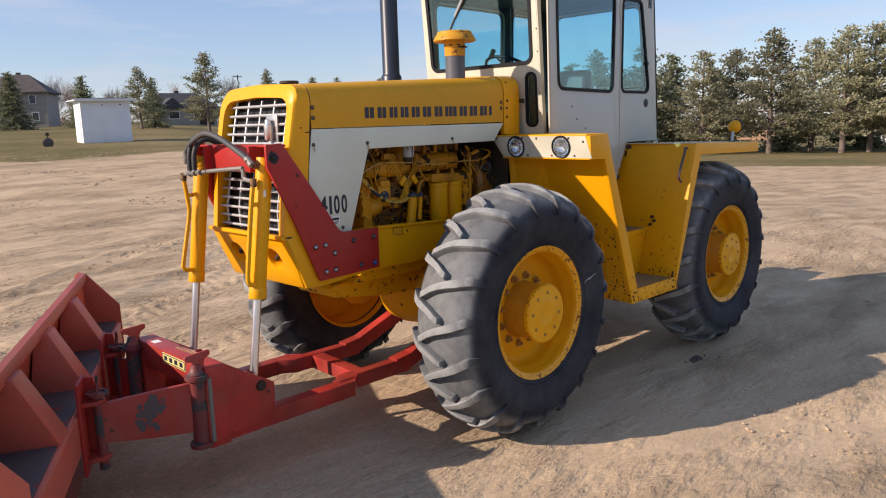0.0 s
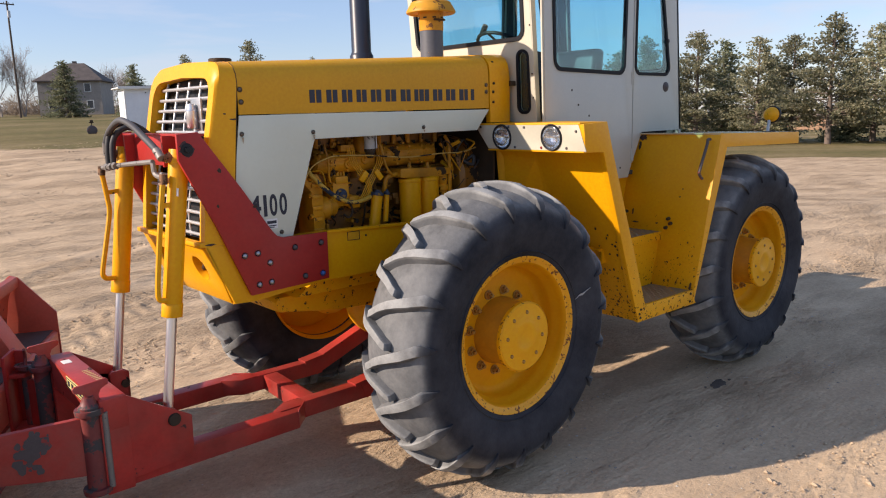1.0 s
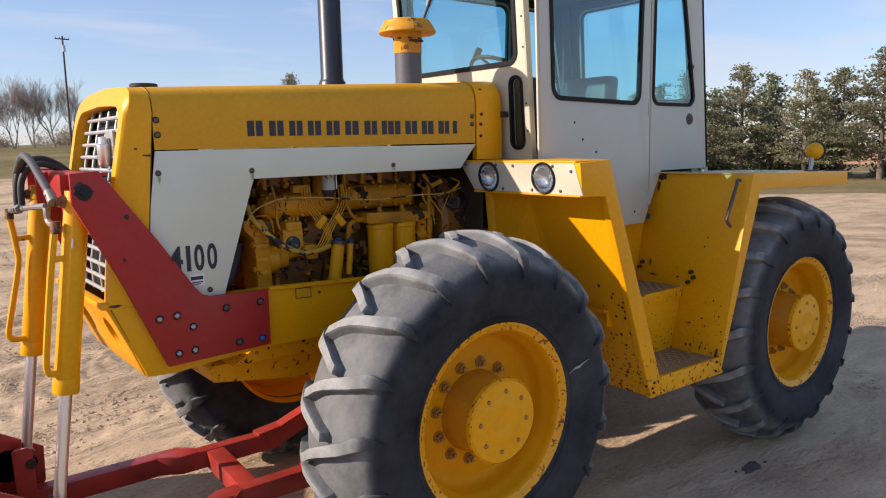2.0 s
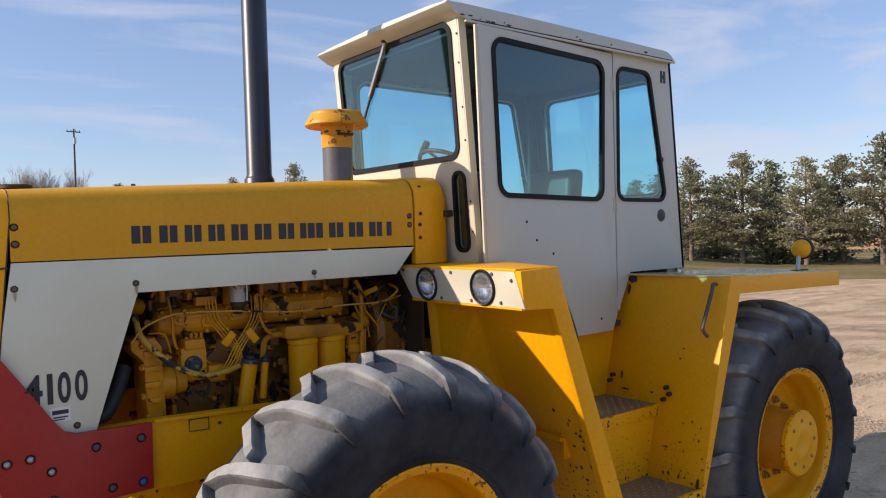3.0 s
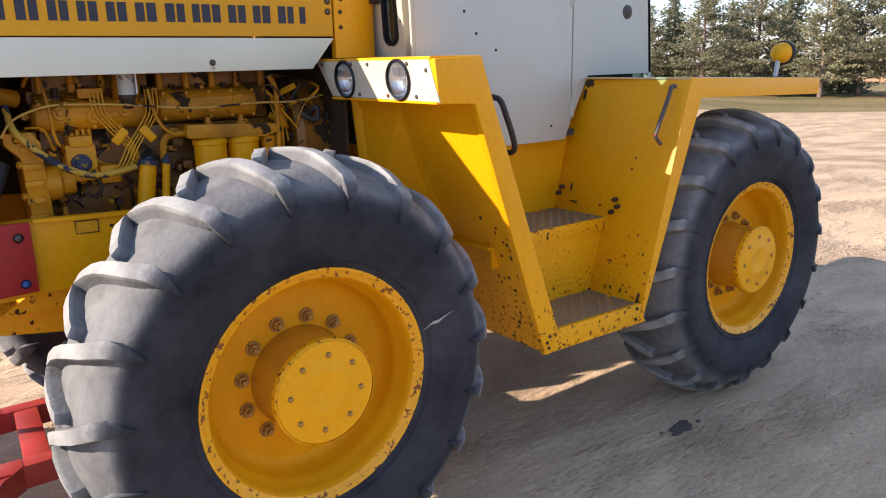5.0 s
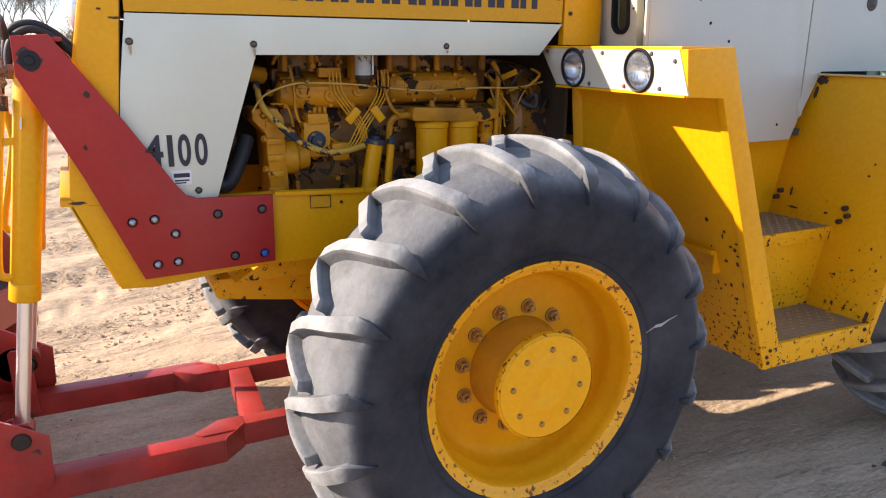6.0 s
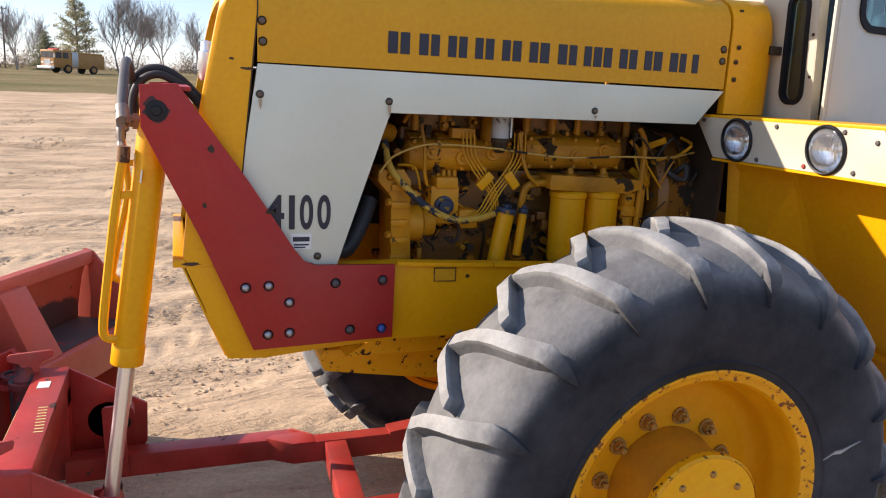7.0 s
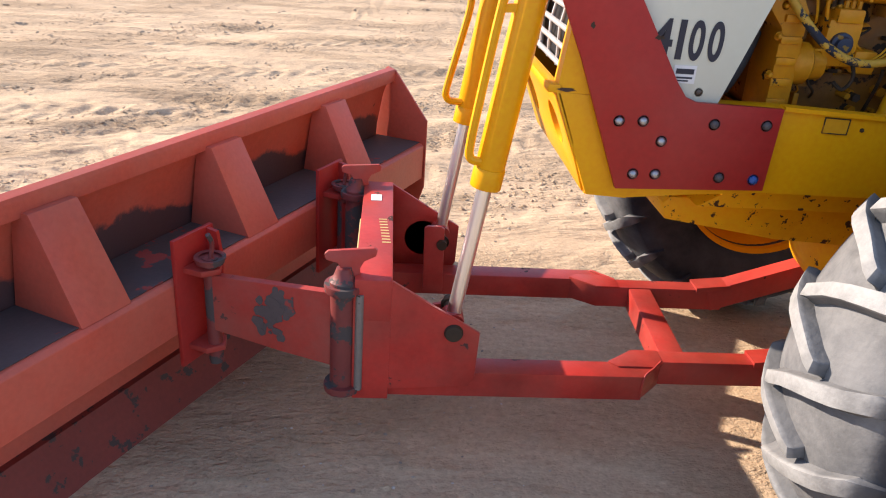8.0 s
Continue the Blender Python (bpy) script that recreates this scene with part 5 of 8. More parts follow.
    wheel = part("steering_wheel", Shape().tube(ring, 0.012, 8, 0), m_black, tractor, "black steering wheel")
    part("steering_column", Shape().cyl(c, (0.93, 0, 2.05), 0.025, n=10), m_black, wheel)
    for k in range(3):
        part("spoke", Shape().cyl(c, ring[k * 8], 0.008, n=6), m_black, wheel)
    part("spinner_knob", Shape().cyl(ring[1], ring[1] + ax * 0.065, 0.019, n=10), m_black, wheel)
    part("rear_post", Shape().slab((2.20, 0.53, 1.5), (2.18, 0.53, 2.94), 0.05, 0.05, (1, 0, 0)), m_interior, tractor)


build_cab()


def ragged(put, cu, cv, ru, rv, seed, t=0.0012):
    """A thin flake with an uneven outline: bare rusty metal where paint has come off."""
    g = random.Random(seed)
    k = 15
    return Shape().plate(put, [(cu + ru * math.cos(2 * math.pi * i / k) * g.uniform(0.55, 1.2), cv + rv * math.sin(2 * math.pi * i / k) * g.uniform(0.55, 1.2)) for i in range(k)], t=t)


def build_wear():
    m_chip = material("bare_rusty_metal", (0.055, 0.026, 0.016), 0.7, spot=(0.12, 0.05, 0.02), spot_cover=0.58, spot_scale=40, tint=0.3, bump=0.4)
    # along the roof's drip edge
    g = random.Random(21)
    for k in range(11):
        x = 0.70 + k * 0.045 + g.uniform(-0.02, 0.02) if k < 7 else g.uniform(1.3, 2.2)
        part("rust_chip", ragged(side(-0.5945, -1), x, 2.952 + g.uniform(-0.007, 0.007), g.uniform(0.004, 0.018), g.uniform(0.002, 0.006), k), m_chip, tractor)
    # rear fender wall: top inner corner and the corners by the steps
    rear_wall = lambda u, v, w: (1.602 + (v - 0.636) * 0.2626 - 0.006 - (1.14 - u) * 0.028 + w, -u, v)
    for k, (u, v, ru, rv) in enumerate(((0.585, 1.695, 0.035, 0.022), (0.57, 1.64, 0.012, 0.03), (1.10, 0.685, 0.030, 0.030), (1.118, 0.74, 0.010, 0.035), (1.02, 0.672, 0.060, 0.016), (0.93, 0.680, 0.045, 0.018), (0.86, 0.690, 0.014, 0.030), (0.80, 0.668, 0.025, 0.010), (0.63, 1.12, 0.03, 0.006), (0.60, 1.19, 0.008, 0.020), (0.80, 1.125, 0.012, 0.005), (1.05, 1.02, 0.005, 0.007), (0.95, 1.36, 0.005, 0.006))):
        part("rust_chip", ragged(rear_wall, u, v, ru, rv, 40 + k), m_chip, tractor)
    # sloping front fender wall, low down by its outer flange
    front_wall = lambda u, v, w: (0.655 + (1.69 - v) * 0.3524 - 0.004 + w, -u, v)
    for k in range(26):
        v = g.uniform(0.72, 1.22)
        u = 1.10 - abs(g.gauss(0, 0.07))
        part("rust_chip", ragged(front_wall, u, v, g.uniform(0.003, 0.010), g.uniform(0.003, 0.012), 70 + k), m_chip, tractor)
    # nose corner and the seam beside the hood
    for k, (u, v, ru, rv) in enumerate(((-1.12, 1.905, 0.022, 0.004), (-1.16, 1.93, 0.008, 0.004), (-1.20, 1.66, 0.012, 0.005), (-1.28, 1.345, 0.03, 0.006), (-1.15, 1.345, 0.02, 0.005))):
        part("rust_chip", ragged(side(-HW - 0.0015, -1), u, v, ru, rv, 120 + k), m_chip, tractor)
    m_grease_smear = material("dark_grease_smear", (0.035, 0.012, 0.014), 0.5, tint=0.25)
    # dark smear round the tower's top pin and scrapes on its face
    for k, (u, v, ru, rv) in enumerate(((-1.362, 1.782, 0.036, 0.034), (-1.22, 1.68, 0.010, 0.012), (-1.06, 1.50, 0.016, 0.006), (-1.24, 1.52, 0.006, 0.010))):
        part("paint_smear", ragged(side(-0.4285, -1), u, v, ru, rv, 140 + k, 0.001), m_grease_smear if k == 0 else m_dark, blade)
    # brown runs below the panel's bolts
    m_run = material("rust_run", (0.36, 0.27, 0.17), 0.7, tint=0.25)
    for bx, bz, ln in ((-0.703, 1.818, 0.035), (-1.084, 1.822, 0.03), (0.008, 1.815, 0.012)):
        part("rust_run", Shape().plate(side(-HW - 0.0085, -1), [(bx - 0.005, bz), (bx + 0.006, bz), (bx + 0.004, bz - ln * 0.6), (bx + 0.001, bz - ln), (bx - 0.003, bz - ln * 0.5)], t=0.0008), m_run, tractor)


def build_stacks():
    m_ochre = material("dull_ochre_paint", (0.56, 0.255, 0.012), 0.5, spec=0.28, spot=(0.16, 0.075, 0.03), spot_cover=0.60, spot_scale=16, tint=0.22, bump=0.15, dust=(0.42, 0.24, 0.06), dust_amount=0.5)
    st = Shape().lathe([(0.0, 2.19), (0.070, 2.19), (0.072, 2.262), (0.066, 2.270), (0.060, 2.285), (0.060, 3.62), (0.052, 3.62), (0.052, 3.2), (0.0, 3.2)], (0.065, 0.24, 0), "z", 28)
    part("exhaust_pipe", st, m_stack, tractor, "tall matt black exhaust stack")
    pc = Shape().lathe([(0.0, 2.19), (0.067, 2.19), (0.067, 2.425), (0.0, 2.425)], (0.24, -0.22, 0), "z", 26)
    pipe = part("intake_pipe", pc, material("patchy_primer", (0.085, 0.09, 0.105), 0.45, spot=(0.55, 0.26, 0.01), spot_cover=0.50, spot_scale=4.5, tint=0.25, bump=0.1), tractor, "grey primered intake pipe with yellow patches")
    neck = part("intake_neck", Shape().lathe([(0.066, 2.372), (0.0695, 2.374), (0.071, 2.452), (0.073, 2.456), (0.073, 2.480)], (0.24, -0.22, 0), "z", 26), m_ochre, pipe)
    for k in range(8):
        a = k * math.pi / 4 + 0.2
        part("clamp_slot", Shape().slab((0.24 + 0.0715 * math.cos(a), -0.22 + 0.0715 * math.sin(a), 2.444), (0.24 + 0.0715 * math.cos(a + 0.3), -0.22 + 0.0715 * math.sin(a + 0.3), 2.444), 0.003, 0.008), m_dark, neck)
    part("pre_cleaner", Shape().lathe([(0.072, 2.478), (0.100, 2.474), (0.136, 2.468), (0.143, 2.473), (0.143, 2.480), (0.138, 2.490), (0.126, 2.511), (0.118, 2.520), (0.117, 2.528), (0.109, 2.535), (0.05, 2.540), (0.0, 2.540)], (0.24, -0.22, 0), "z", 32), m_ochre, pipe, "yellow mushroom-shaped pre-cleaner bowl")
    part("clamp", Shape().cyl((0.20, -0.294, 2.43), (0.28, -0.294, 2.43), 0.006, n=6), m_dark, pipe)


build_stacks()

# ---------------------------------------------------------------- front blade with its push frame
blade = thing("dozer_blade", "faded red angled dozer blade on red push frame with yellow cylinders", "dozer blade")
TIP = Vector((-1.710, 1.430, 0))
U, N = Vector((-0.465, -0.885, 0)).normalized(), None
N = Vector((-U.y, U.x, 0)) * 1.0        # towards the tractor
LEN = 2.76


def on_blade(a, b, z):
    p = TIP + U * a + N * b
    return (p.x, p.y, z)


def blade_bar(section, a0, a1):
    """A bar of constant section (b, z) along the blade."""
    return loft([[on_blade(a0, b, z) for b, z in section], [on_blade(a1, b, z) for b, z in section]])


m_pipe = material("dirty_pipe_steel", (0.20, 0.18, 0.16), 0.55, metal=0.3, tint=0.3, bump=0.2, spot=(0.05, 0.03, 0.02), spot_cover=0.6, spot_scale=20)
m_brown = material("rusty_fitting", (0.20, 0.095, 0.04), 0.55, metal=0.2, tint=0.3, bump=0.25, spot=(0.08, 0.04, 0.02), spot_cover=0.56, spot_scale=30)
m_old_hose = material("dusty_hose_rubber", (0.045, 0.045, 0.048), 0.6, tint=0.25, bump=0.2, dust=(0.14, 0.13, 0.12), dust_amount=0.5)
# blotched red, darkened in the colour for the shade under the box channel
m_edge_shade = material("shaded_blotched_red", (0.20, 0.035, 0.025), 0.6, spot=(0.06, 0.045, 0.04), spot_cover=0.58, spot_scale=12, tint=0.25, bump=0.3)


def build_blade():
    back = [(-0.03, 0.985), (-0.075, 0.86), (-0.105, 0.70), (-0.115, 0.52), (-0.10, 0.34), (-0.055, 0.17), (0.005, 0.03)]
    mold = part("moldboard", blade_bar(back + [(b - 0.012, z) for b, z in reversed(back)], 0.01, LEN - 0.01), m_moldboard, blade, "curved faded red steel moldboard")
    part("cutting_edge", blade_bar([(0.005, 0.0), (0.03, 0.0), (-0.035, 0.19), (-0.06, 0.19)], 0.0, LEN), m_edge_shade, blade, "worn red cutting edge along the blade's foot, coloured dark for shade")
    part("top_flange", blade_bar([(-0.058, 0.985), (-0.050, 0.999), (-0.020, 0.992), (-0.012, 0.975), (-0.016, 0.930), (-0.050, 0.930)], 0.0, LEN), m_blade, blade)
    part("lower_box", blade_bar([(-0.105, 0.635), (0.16, 0.640), (0.175, 0.628), (0.175, 0.450), (-0.105, 0.430)], 0.012, LEN - 0.012), m_blade, blade, "box channel along the blade's back, scuffed black on top", bevel=0.004)
    part("scuffed_shelf", blade_bar([(-0.100, 0.641), (0.150, 0.6445), (0.150, 0.6415), (-0.100, 0.638)], 0.014, LEN - 0.014), m_scuffed, blade)
    for a in (0.61, 1.345, 2.075):
        rib = loft([[on_blade(a + da, b, z) for da, b, z in ((-w, 0.010, 0.945), (w, 0.010, 0.945), (w, -0.055, 0.945), (-w, -0.055, 0.945))] for w in (0.082,)] +
                   [[on_blade(a + da, b, z) for da, b, z in ((-0.09, 0.163, 0.640), (0.09, 0.163, 0.640), (0.09, -0.10, 0.640), (-0.09, -0.10, 0.640))]])
        part("rib", rib, m_blade, blade, bevel=0.004)
    end = [(-0.085, 0.98), (-0.06, 1.002), (-0.015, 0.988), (0.178, 0.755), (0.182, 0.40), (0.12, 0.20), (0.03, 0.03), (-0.05, 0.03), (-0.125, 0.40), (-0.125, 0.72)]
    for a in (-0.012, LEN):
        part("end_plate", Shape().plate(lambda u, v, w: on_blade(a + w, u, v), end, t=0.012), m_blade, blade, bevel=0.002)
    for a, g in ((0.94, 0.0), (1.745, 0.0)):
        pad = Shape()
        pad.add(blade_bar([(0.176, 0.33), (0.192, 0.33), (0.192, 0.785), (0.176, 0.785)], a - 0.095, a + 0.085).v, [(0, 3, 2, 1), (4, 5, 6, 7), (0, 1, 5, 4), (1, 2, 6, 5), (2, 3, 7, 6), (3, 0, 4, 7)])
        br = part("hinge_bracket", pad, m_red, blade, bevel=0.004)
        for z in (0.665, 0.385):
            ear = [(0.19, a - 0.055), (0.19, a + 0.055), (0.26, a + 0.05), (0.295, a), (0.26, a - 0.05)]
            part("ear", Shape().plate(lambda u, v, w: on_blade(v, u, z + w), ear, t=0.02), m_frame, br, bevel=0.003)
        part("web", Shape().plate(lambda u, v, w: on_blade(a - 0.075 + w, u, v), [(0.19, 0.34), (0.19, 0.78), (0.232, 0.775), (0.245, 0.70), (0.225, 0.36)], t=0.014), m_red, br)
        part("hinge_pin", Shape().cyl(on_blade(a, 0.255, 0.33), on_blade(a, 0.255, 0.715), 0.024, n=14).cyl(on_blade(a, 0.255, 0.70), on_blade(a, 0.255, 0.712), 0.045, n=16).tube([on_blade(a, 0.255, 0.71), on_blade(a - 0.01, 0.258, 0.76), on_blade(a + 0.012, 0.262, 0.80)], 0.008, 6, 3).lathe([(0.036, 0.705), (0.05, 0.712), (0.05, 0.72), (0.036, 0.718)], on_blade(a, 0.255, 0), "z", 16), m_grimy_red, br, "dark grimy hinge pin")


def build_push_frame():
    beam = part("cross_beam", Shape().box((-1.835, -0.426, 0.615), (-1.722, 0.426, 0.755)), m_frame, blade, "red box beam across the push frame", bevel=0.006)
    m_plate = material("pale_yellow_plate", (0.62, 0.55, 0.22), 0.5, tint=0.1, bump=0.02)
    plate = part("maker_plate", Shape().box((-1.8385, -0.207, 0.690), (-1.834, 0.057, 0.746)), m_plate, beam, "pale yellow plate with dark bars")
    part("plate_border", Shape().plate(lambda u, v, w: (-1.8392 + w, u, v), [(-0.203, 0.694), (0.053, 0.694), (0.053, 0.742), (-0.203, 0.742)], [[(-0.198, 0.698), (0.049, 0.698), (0.049, 0.738), (-0.198, 0.738)]], t=0.001), m_letter, plate)
    for y in (-0.180, -0.120, -0.060, 0.0):
        part("plate_bar", Shape().box((-1.8395, y, 0.706), (-1.838, y + 0.034, 0.731)), m_letter, plate)
    part("decal", Shape().box((-1.805, 0.215, 0.7535), (-1.765, 0.275, 0.757)), m_label, beam, "small white paper decal")
    for k in range(9):
        part("stencil_bar", Shape().box((-1.772 + k * 0.0018, 0.036 - k * 0.024, 0.7535), (-1.744 + k * 0.0018, 0.042 - k * 0.024, 0.7562)), m_plate, beam)
    for s in (-1, 1):
        post = part("upright", Shape().box((-1.838, min(s * 0.32, s * 0.424), 0.328), (-1.722, max(s * 0.32, s * 0.424), 0.690)), m_frame, blade, bevel=0.006)
        lug = [(-1.724, 0.752), (-1.446, 0.580), (-1.450, 0.420), (-1.470, 0.386), (-1.724, 0.368)]
        for y in (0.424, 0.240):
            outline = lug if y > 0.3 else ([(-1.598, 0.645), (-1.585, 0.655), (-1.535, 0.655), (-1.520, 0.645), (-1.512, 0.375), (-1.590, 0.375)] if s > 0 else [(-1.585, 0.575), (-1.54, 0.585), (-1.50, 0.565), (-1.50, 0.375), (-1.585, 0.375)])
            lp = part("lug_plate", Shape().plate(side(s * y, s), outline, t=0.016), m_frame, blade, bevel=0.003)
            part("pin_boss", Shape().lathe([(0.0, s * 0.014), (0.026, s * 0.012), (0.030, s * 0.003), (0.030, 0)], (-1.528, s * y, 0.582), "y", 16), m_dark, lp)
        part("pin", Shape().cyl((-1.528, s * 0.21, 0.582), (-1.528, s * 0.43, 0.582), 0.02), m_dark, blade)
        # push arm: front tube, mitred knee inwards, rear tube, rising tail; the whole frame sits a little to one side
        o = -0.035 if s > 0 else 0.0
        ya, yb, yc, yd = s * 0.406 + o, s * 0.317 + o, s * 0.320 + o, s * 0.250 + o
        arm = part("push_arm", Shape().add([(-1.74, ya, 0.332), (-0.892, ya, 0.332), (-0.800, yb, 0.332), (-1.74, yb, 0.332), (-1.74, ya, 0.424), (-0.892, ya, 0.424), (-0.800, yb, 0.424), (-1.74, yb, 0.424)],
                                           [(0, 3, 2, 1), (4, 5, 6, 7), (0, 1, 5, 4), (1, 2, 6, 5), (2, 3, 7, 6), (3, 0, 4, 7)]), m_frame, blade, bevel=0.005)
        rear = Shape().plate(lambda u, v, w: (u, v, 0.338 + w), [(-0.985, yb), (-0.885, yd), (-0.36, yd), (-0.36, yc), (-0.80, yc)], t=0.090)
        part("rear_arm", rear, m_frame, arm, bevel=0.004)
        part("splice_plate", Shape().plate(lambda u, v, w: (u, v, 0.421 + w), [(-0.99, s * 0.324 + o), (-0.89, yd), (-0.80, yd), (-0.80, s * 0.326 + o), (-0.835, s * 0.352 + o), (-0.96, s * 0.352 + o)], t=0.009), m_frame, arm, bevel=0.002)
        part("weld_bead", Shape().tube([(-0.890, ya - s * 0.002, 0.336), (-0.888, ya - s * 0.002, 0.418), (-0.845, s * 0.362 + o, 0.426), (-0.803, yb, 0.428)], 0.0045, 6, 4), m_frame, arm)
        part("tail_arm", Shape().slab((-0.42, s * 0.285 + o, 0.378), (0.30, s * 0.285 + o, 0.640), 0.075, 0.095), m_frame, arm, bevel=0.006)
        part("tail_gusset", Shape().slab((-0.48, s * 0.285 + o, 0.428), (-0.34, s * 0.285 + o, 0.444), 0.080, 0.02), m_frame, arm)
        part("tail_hanger", Shape().plate(side(s * 0.375, s), [(0.18, 0.56), (0.42, 0.60), (0.42, 0.95), (0.22, 0.95)], t=0.02), m_yellow_worn, arm)
        # hydraulic cylinder, rod and pipe
        top, foot = Vector((-1.362, s * 0.345, 1.780)), Vector((-1.528, s * 0.345, 0.582))
        d = (foot - top).normalized()
        cyl = Shape()
        cyl.cyl(top - d * 0.0, top + d * 0.74, 0.0435, n=24).cyl(top + d * 0.69, top + d * 0.752, 0.0465, n=24).cyl(top + d * 0.03, top + d * 0.06, 0.046, n=24)
        c = part("cylinder", cyl, m_yellow, blade, "yellow hydraulic cylinder with chromed rod", bevel=0.003)
        part("rod", Shape().cyl(top + d * 0.745, foot - d * 0.03, 0.0225, n=20), m_chrome, c, "bright chrome rod")
        part("rod_eye", Shape().cyl(foot + Vector((0, -0.035, 0)), foot + Vector((0, 0.035, 0)), 0.038, n=18), m_frame, c)
        fwd = Vector((-1, 0, 0))
        f2 = (fwd - d * fwd.dot(d)).normalized()
        y = -0.362 if s < 0 else 0.325
        if s < 0:                               # straight on one side, sprung out at its foot on the other
            run = [(-1.452, y, 1.655), (-1.478, y, 1.50), (-1.511, y, 1.26), (-1.522, y, 1.165), (-1.520, y, 1.130), (-1.500, y, 1.118), (-1.450, y, 1.122)]
        else:
            run = [(-1.500, y, 1.668), (-1.484, y, 1.523), (-1.483, y, 1.450), (-1.515, y, 1.300), (-1.545, y, 1.165), (-1.543, y, 1.132), (-1.520, y, 1.118), (-1.450, y, 1.122)]
        part("supply_pipe", Shape().tube(run, 0.0130, 8, 4), m_yellow, c)
        clip_z = 1.546 if s < 0 else 1.565
        part("pipe_clip", Shape().slab((-1.385, y, clip_z), (-1.482, y, clip_z - 0.008), 0.010, 0.022), m_yellow_worn, c)
        part("pipe_elbow", Shape().cyl((run[0][0], y, run[0][2] - 0.022), (run[0][0] + 0.004, y, run[0][2] + 0.022), 0.0175, n=12), m_brown, c, "rusty brown pipe elbow")
        part("port_fitting", Shape().cyl((-1.37, s * 0.345, 1.742), (-1.442, s * 0.352, 1.748), 0.017, n=10).cyl((-1.405, s * 0.349, 1.745), (-1.425, s * 0.350, 1.746), 0.023, n=6), m_brown, c)
        part("cylinder_tag", Shape().slab(top + d * 0.17 + Vector((0, s * 0.043, 0)) + f2 * 0.018, top + d * 0.205 + Vector((0, s * 0.043, 0)) + f2 * 0.018, 0.004, 0.024, (0, 1, 0)), m_label, c)
        # tower plate bolted to the tractor's rail
        plate = [(-1.402, 1.848), (-1.305, 1.855), (-1.115, 1.585), (-0.985, 1.385), (-0.955, 1.348), (-0.92, 1.335), (-0.672, 1.330), (-0.674, 1.092), (-1.106, 1.078), (-1.255, 1.43), (-1.402, 1.735)]
        tower = part("tower_plate", Shape().plate(side(s * 0.428, s), plate, t=0.018), m_red, blade, "dark red bolted tower plate", bevel=0.002)
        for bx, bz, mm in ((-1.129, 1.274, m_steel), (-1.062, 1.277, m_steel), (-1.001, 1.223, m_steel), (-1.064, 1.125, m_steel), (-1.0, 1.127, m_steel), (-0.861, 1.278, m_scuffed), (-0.712, 1.282, m_scuffed), (-0.813, 1.126, m_scuffed), (-0.711, 1.124, m_blue_bolt)):
            part("bolt", bolt(bx, s * 0.428, bz, 0.0125, 0.012, s), mm, tower)
        part("pin_cap", Shape().lathe([(0.0, s * 0.016), (0.012, s * 0.015), (0.014, s * 0.004), (0.027, s * 0.003), (0.029, 0)], (-1.360, s * 0.428, 1.780), "y", 18), m_black, tower)
        part("inner_lug", Shape().plate(side(s * 0.255, s), [(-1.40, 1.84), (-1.30, 1.84), (-1.30, 1.72), (-1.40, 1.70)], t=0.016), m_red, tower)
    part("hose_disc", Shape().lathe([(0.0, -0.022), (0.075, -0.022), (0.092, -0.014), (0.095, 0.0)], (-1.592, 0.430, 0.525), "y", 26), m_black, blade, "round black plate on the far lug")
    chan = Shape()
    chan.box((-1.352, -0.41, 1.835), (-1.27, 0.41, 1.847)).box((-1.352, -0.25, 1.70), (-1.338, 0.25, 1.836))
    part("tower_channel", chan, m_red, blade, "dark red channel joining the tower plates", bevel=0.002)
    part("cross_tie", Shape().add([(x + (0.03 if y > 0 else 0.0), y, z) for x in (-0.790, -0.700) for y in (-0.255, 0.218) for z in (0.336, 0.424)], [(0, 1, 3, 2), (4, 6, 7, 5), (0, 4, 5, 1), (2, 3, 7, 6), (0, 2, 6, 4), (1, 5, 7, 3)]), m_frame, blade, bevel=0.006)
    # angle link on the near side, pivot tubes on both
    a = Vector(on_blade(1.745, 0.285, 0))
    for s, q in ((-1, Vector((-1.868, -0.392, 0))), (1, Vector((-1.868, 0.38, 0)))):
        piv = part("pivot_tube", Shape().cyl((q.x, q.y, 0.345), (q.x, q.y, 0.715), 0.040, n=20), m_grimy_red, blade, "dark worn pivot tube")
        part("pivot_head", Shape().lathe([(0.0, 0.779), (0.022, 0.778), (0.026, 0.765), (0.034, 0.745), (0.044, 0.736), (0.046, 0.712), (0.0, 0.712)], (q.x, q.y, 0), "z", 18), m_grimy_red, piv)
        tee = [(-0.080, 0.822), (-0.070, 0.830), (0.070, 0.830), (0.080, 0.822), (0.076, 0.805), (0.040, 0.792), (0.028, 0.772), (0.030, 0.742), (-0.030, 0.742), (-0.028, 0.772), (-0.040, 0.792), (-0.076, 0.805)]
        part("tee_handle", Shape().plate(lambda u, v, w: (q.x + 0.02 + u * 0.97, q.y - 0.008 + u * 0.22 + w + (v - 0.742) * 0.25, v), tee, t=0.014), m_link, piv, bevel=0.003)
        part("lock_rod", Shape().cyl((q.x + 0.050, q.y - 0.030, 0.365), (q.x + 0.050, q.y - 0.030, 0.705), 0.013, n=12), m_pipe, piv, "bare steel rod")
        for z in (0.36, 0.715):
            part("collar", Shape().lathe([(0.03, z + 0.012), (0.058, z + 0.012), (0.060, z), (0.058, z - 0.012), (0.03, z - 0.012)], (q.x, q.y, 0), "z", 18), m_grimy_red, piv)
        for z in (0.70, 0.348):
            part("pivot_ear", Shape().box((q.x, q.y - 0.045, z), (-1.83, q.y + 0.045, z + 0.016)), m_frame, piv)
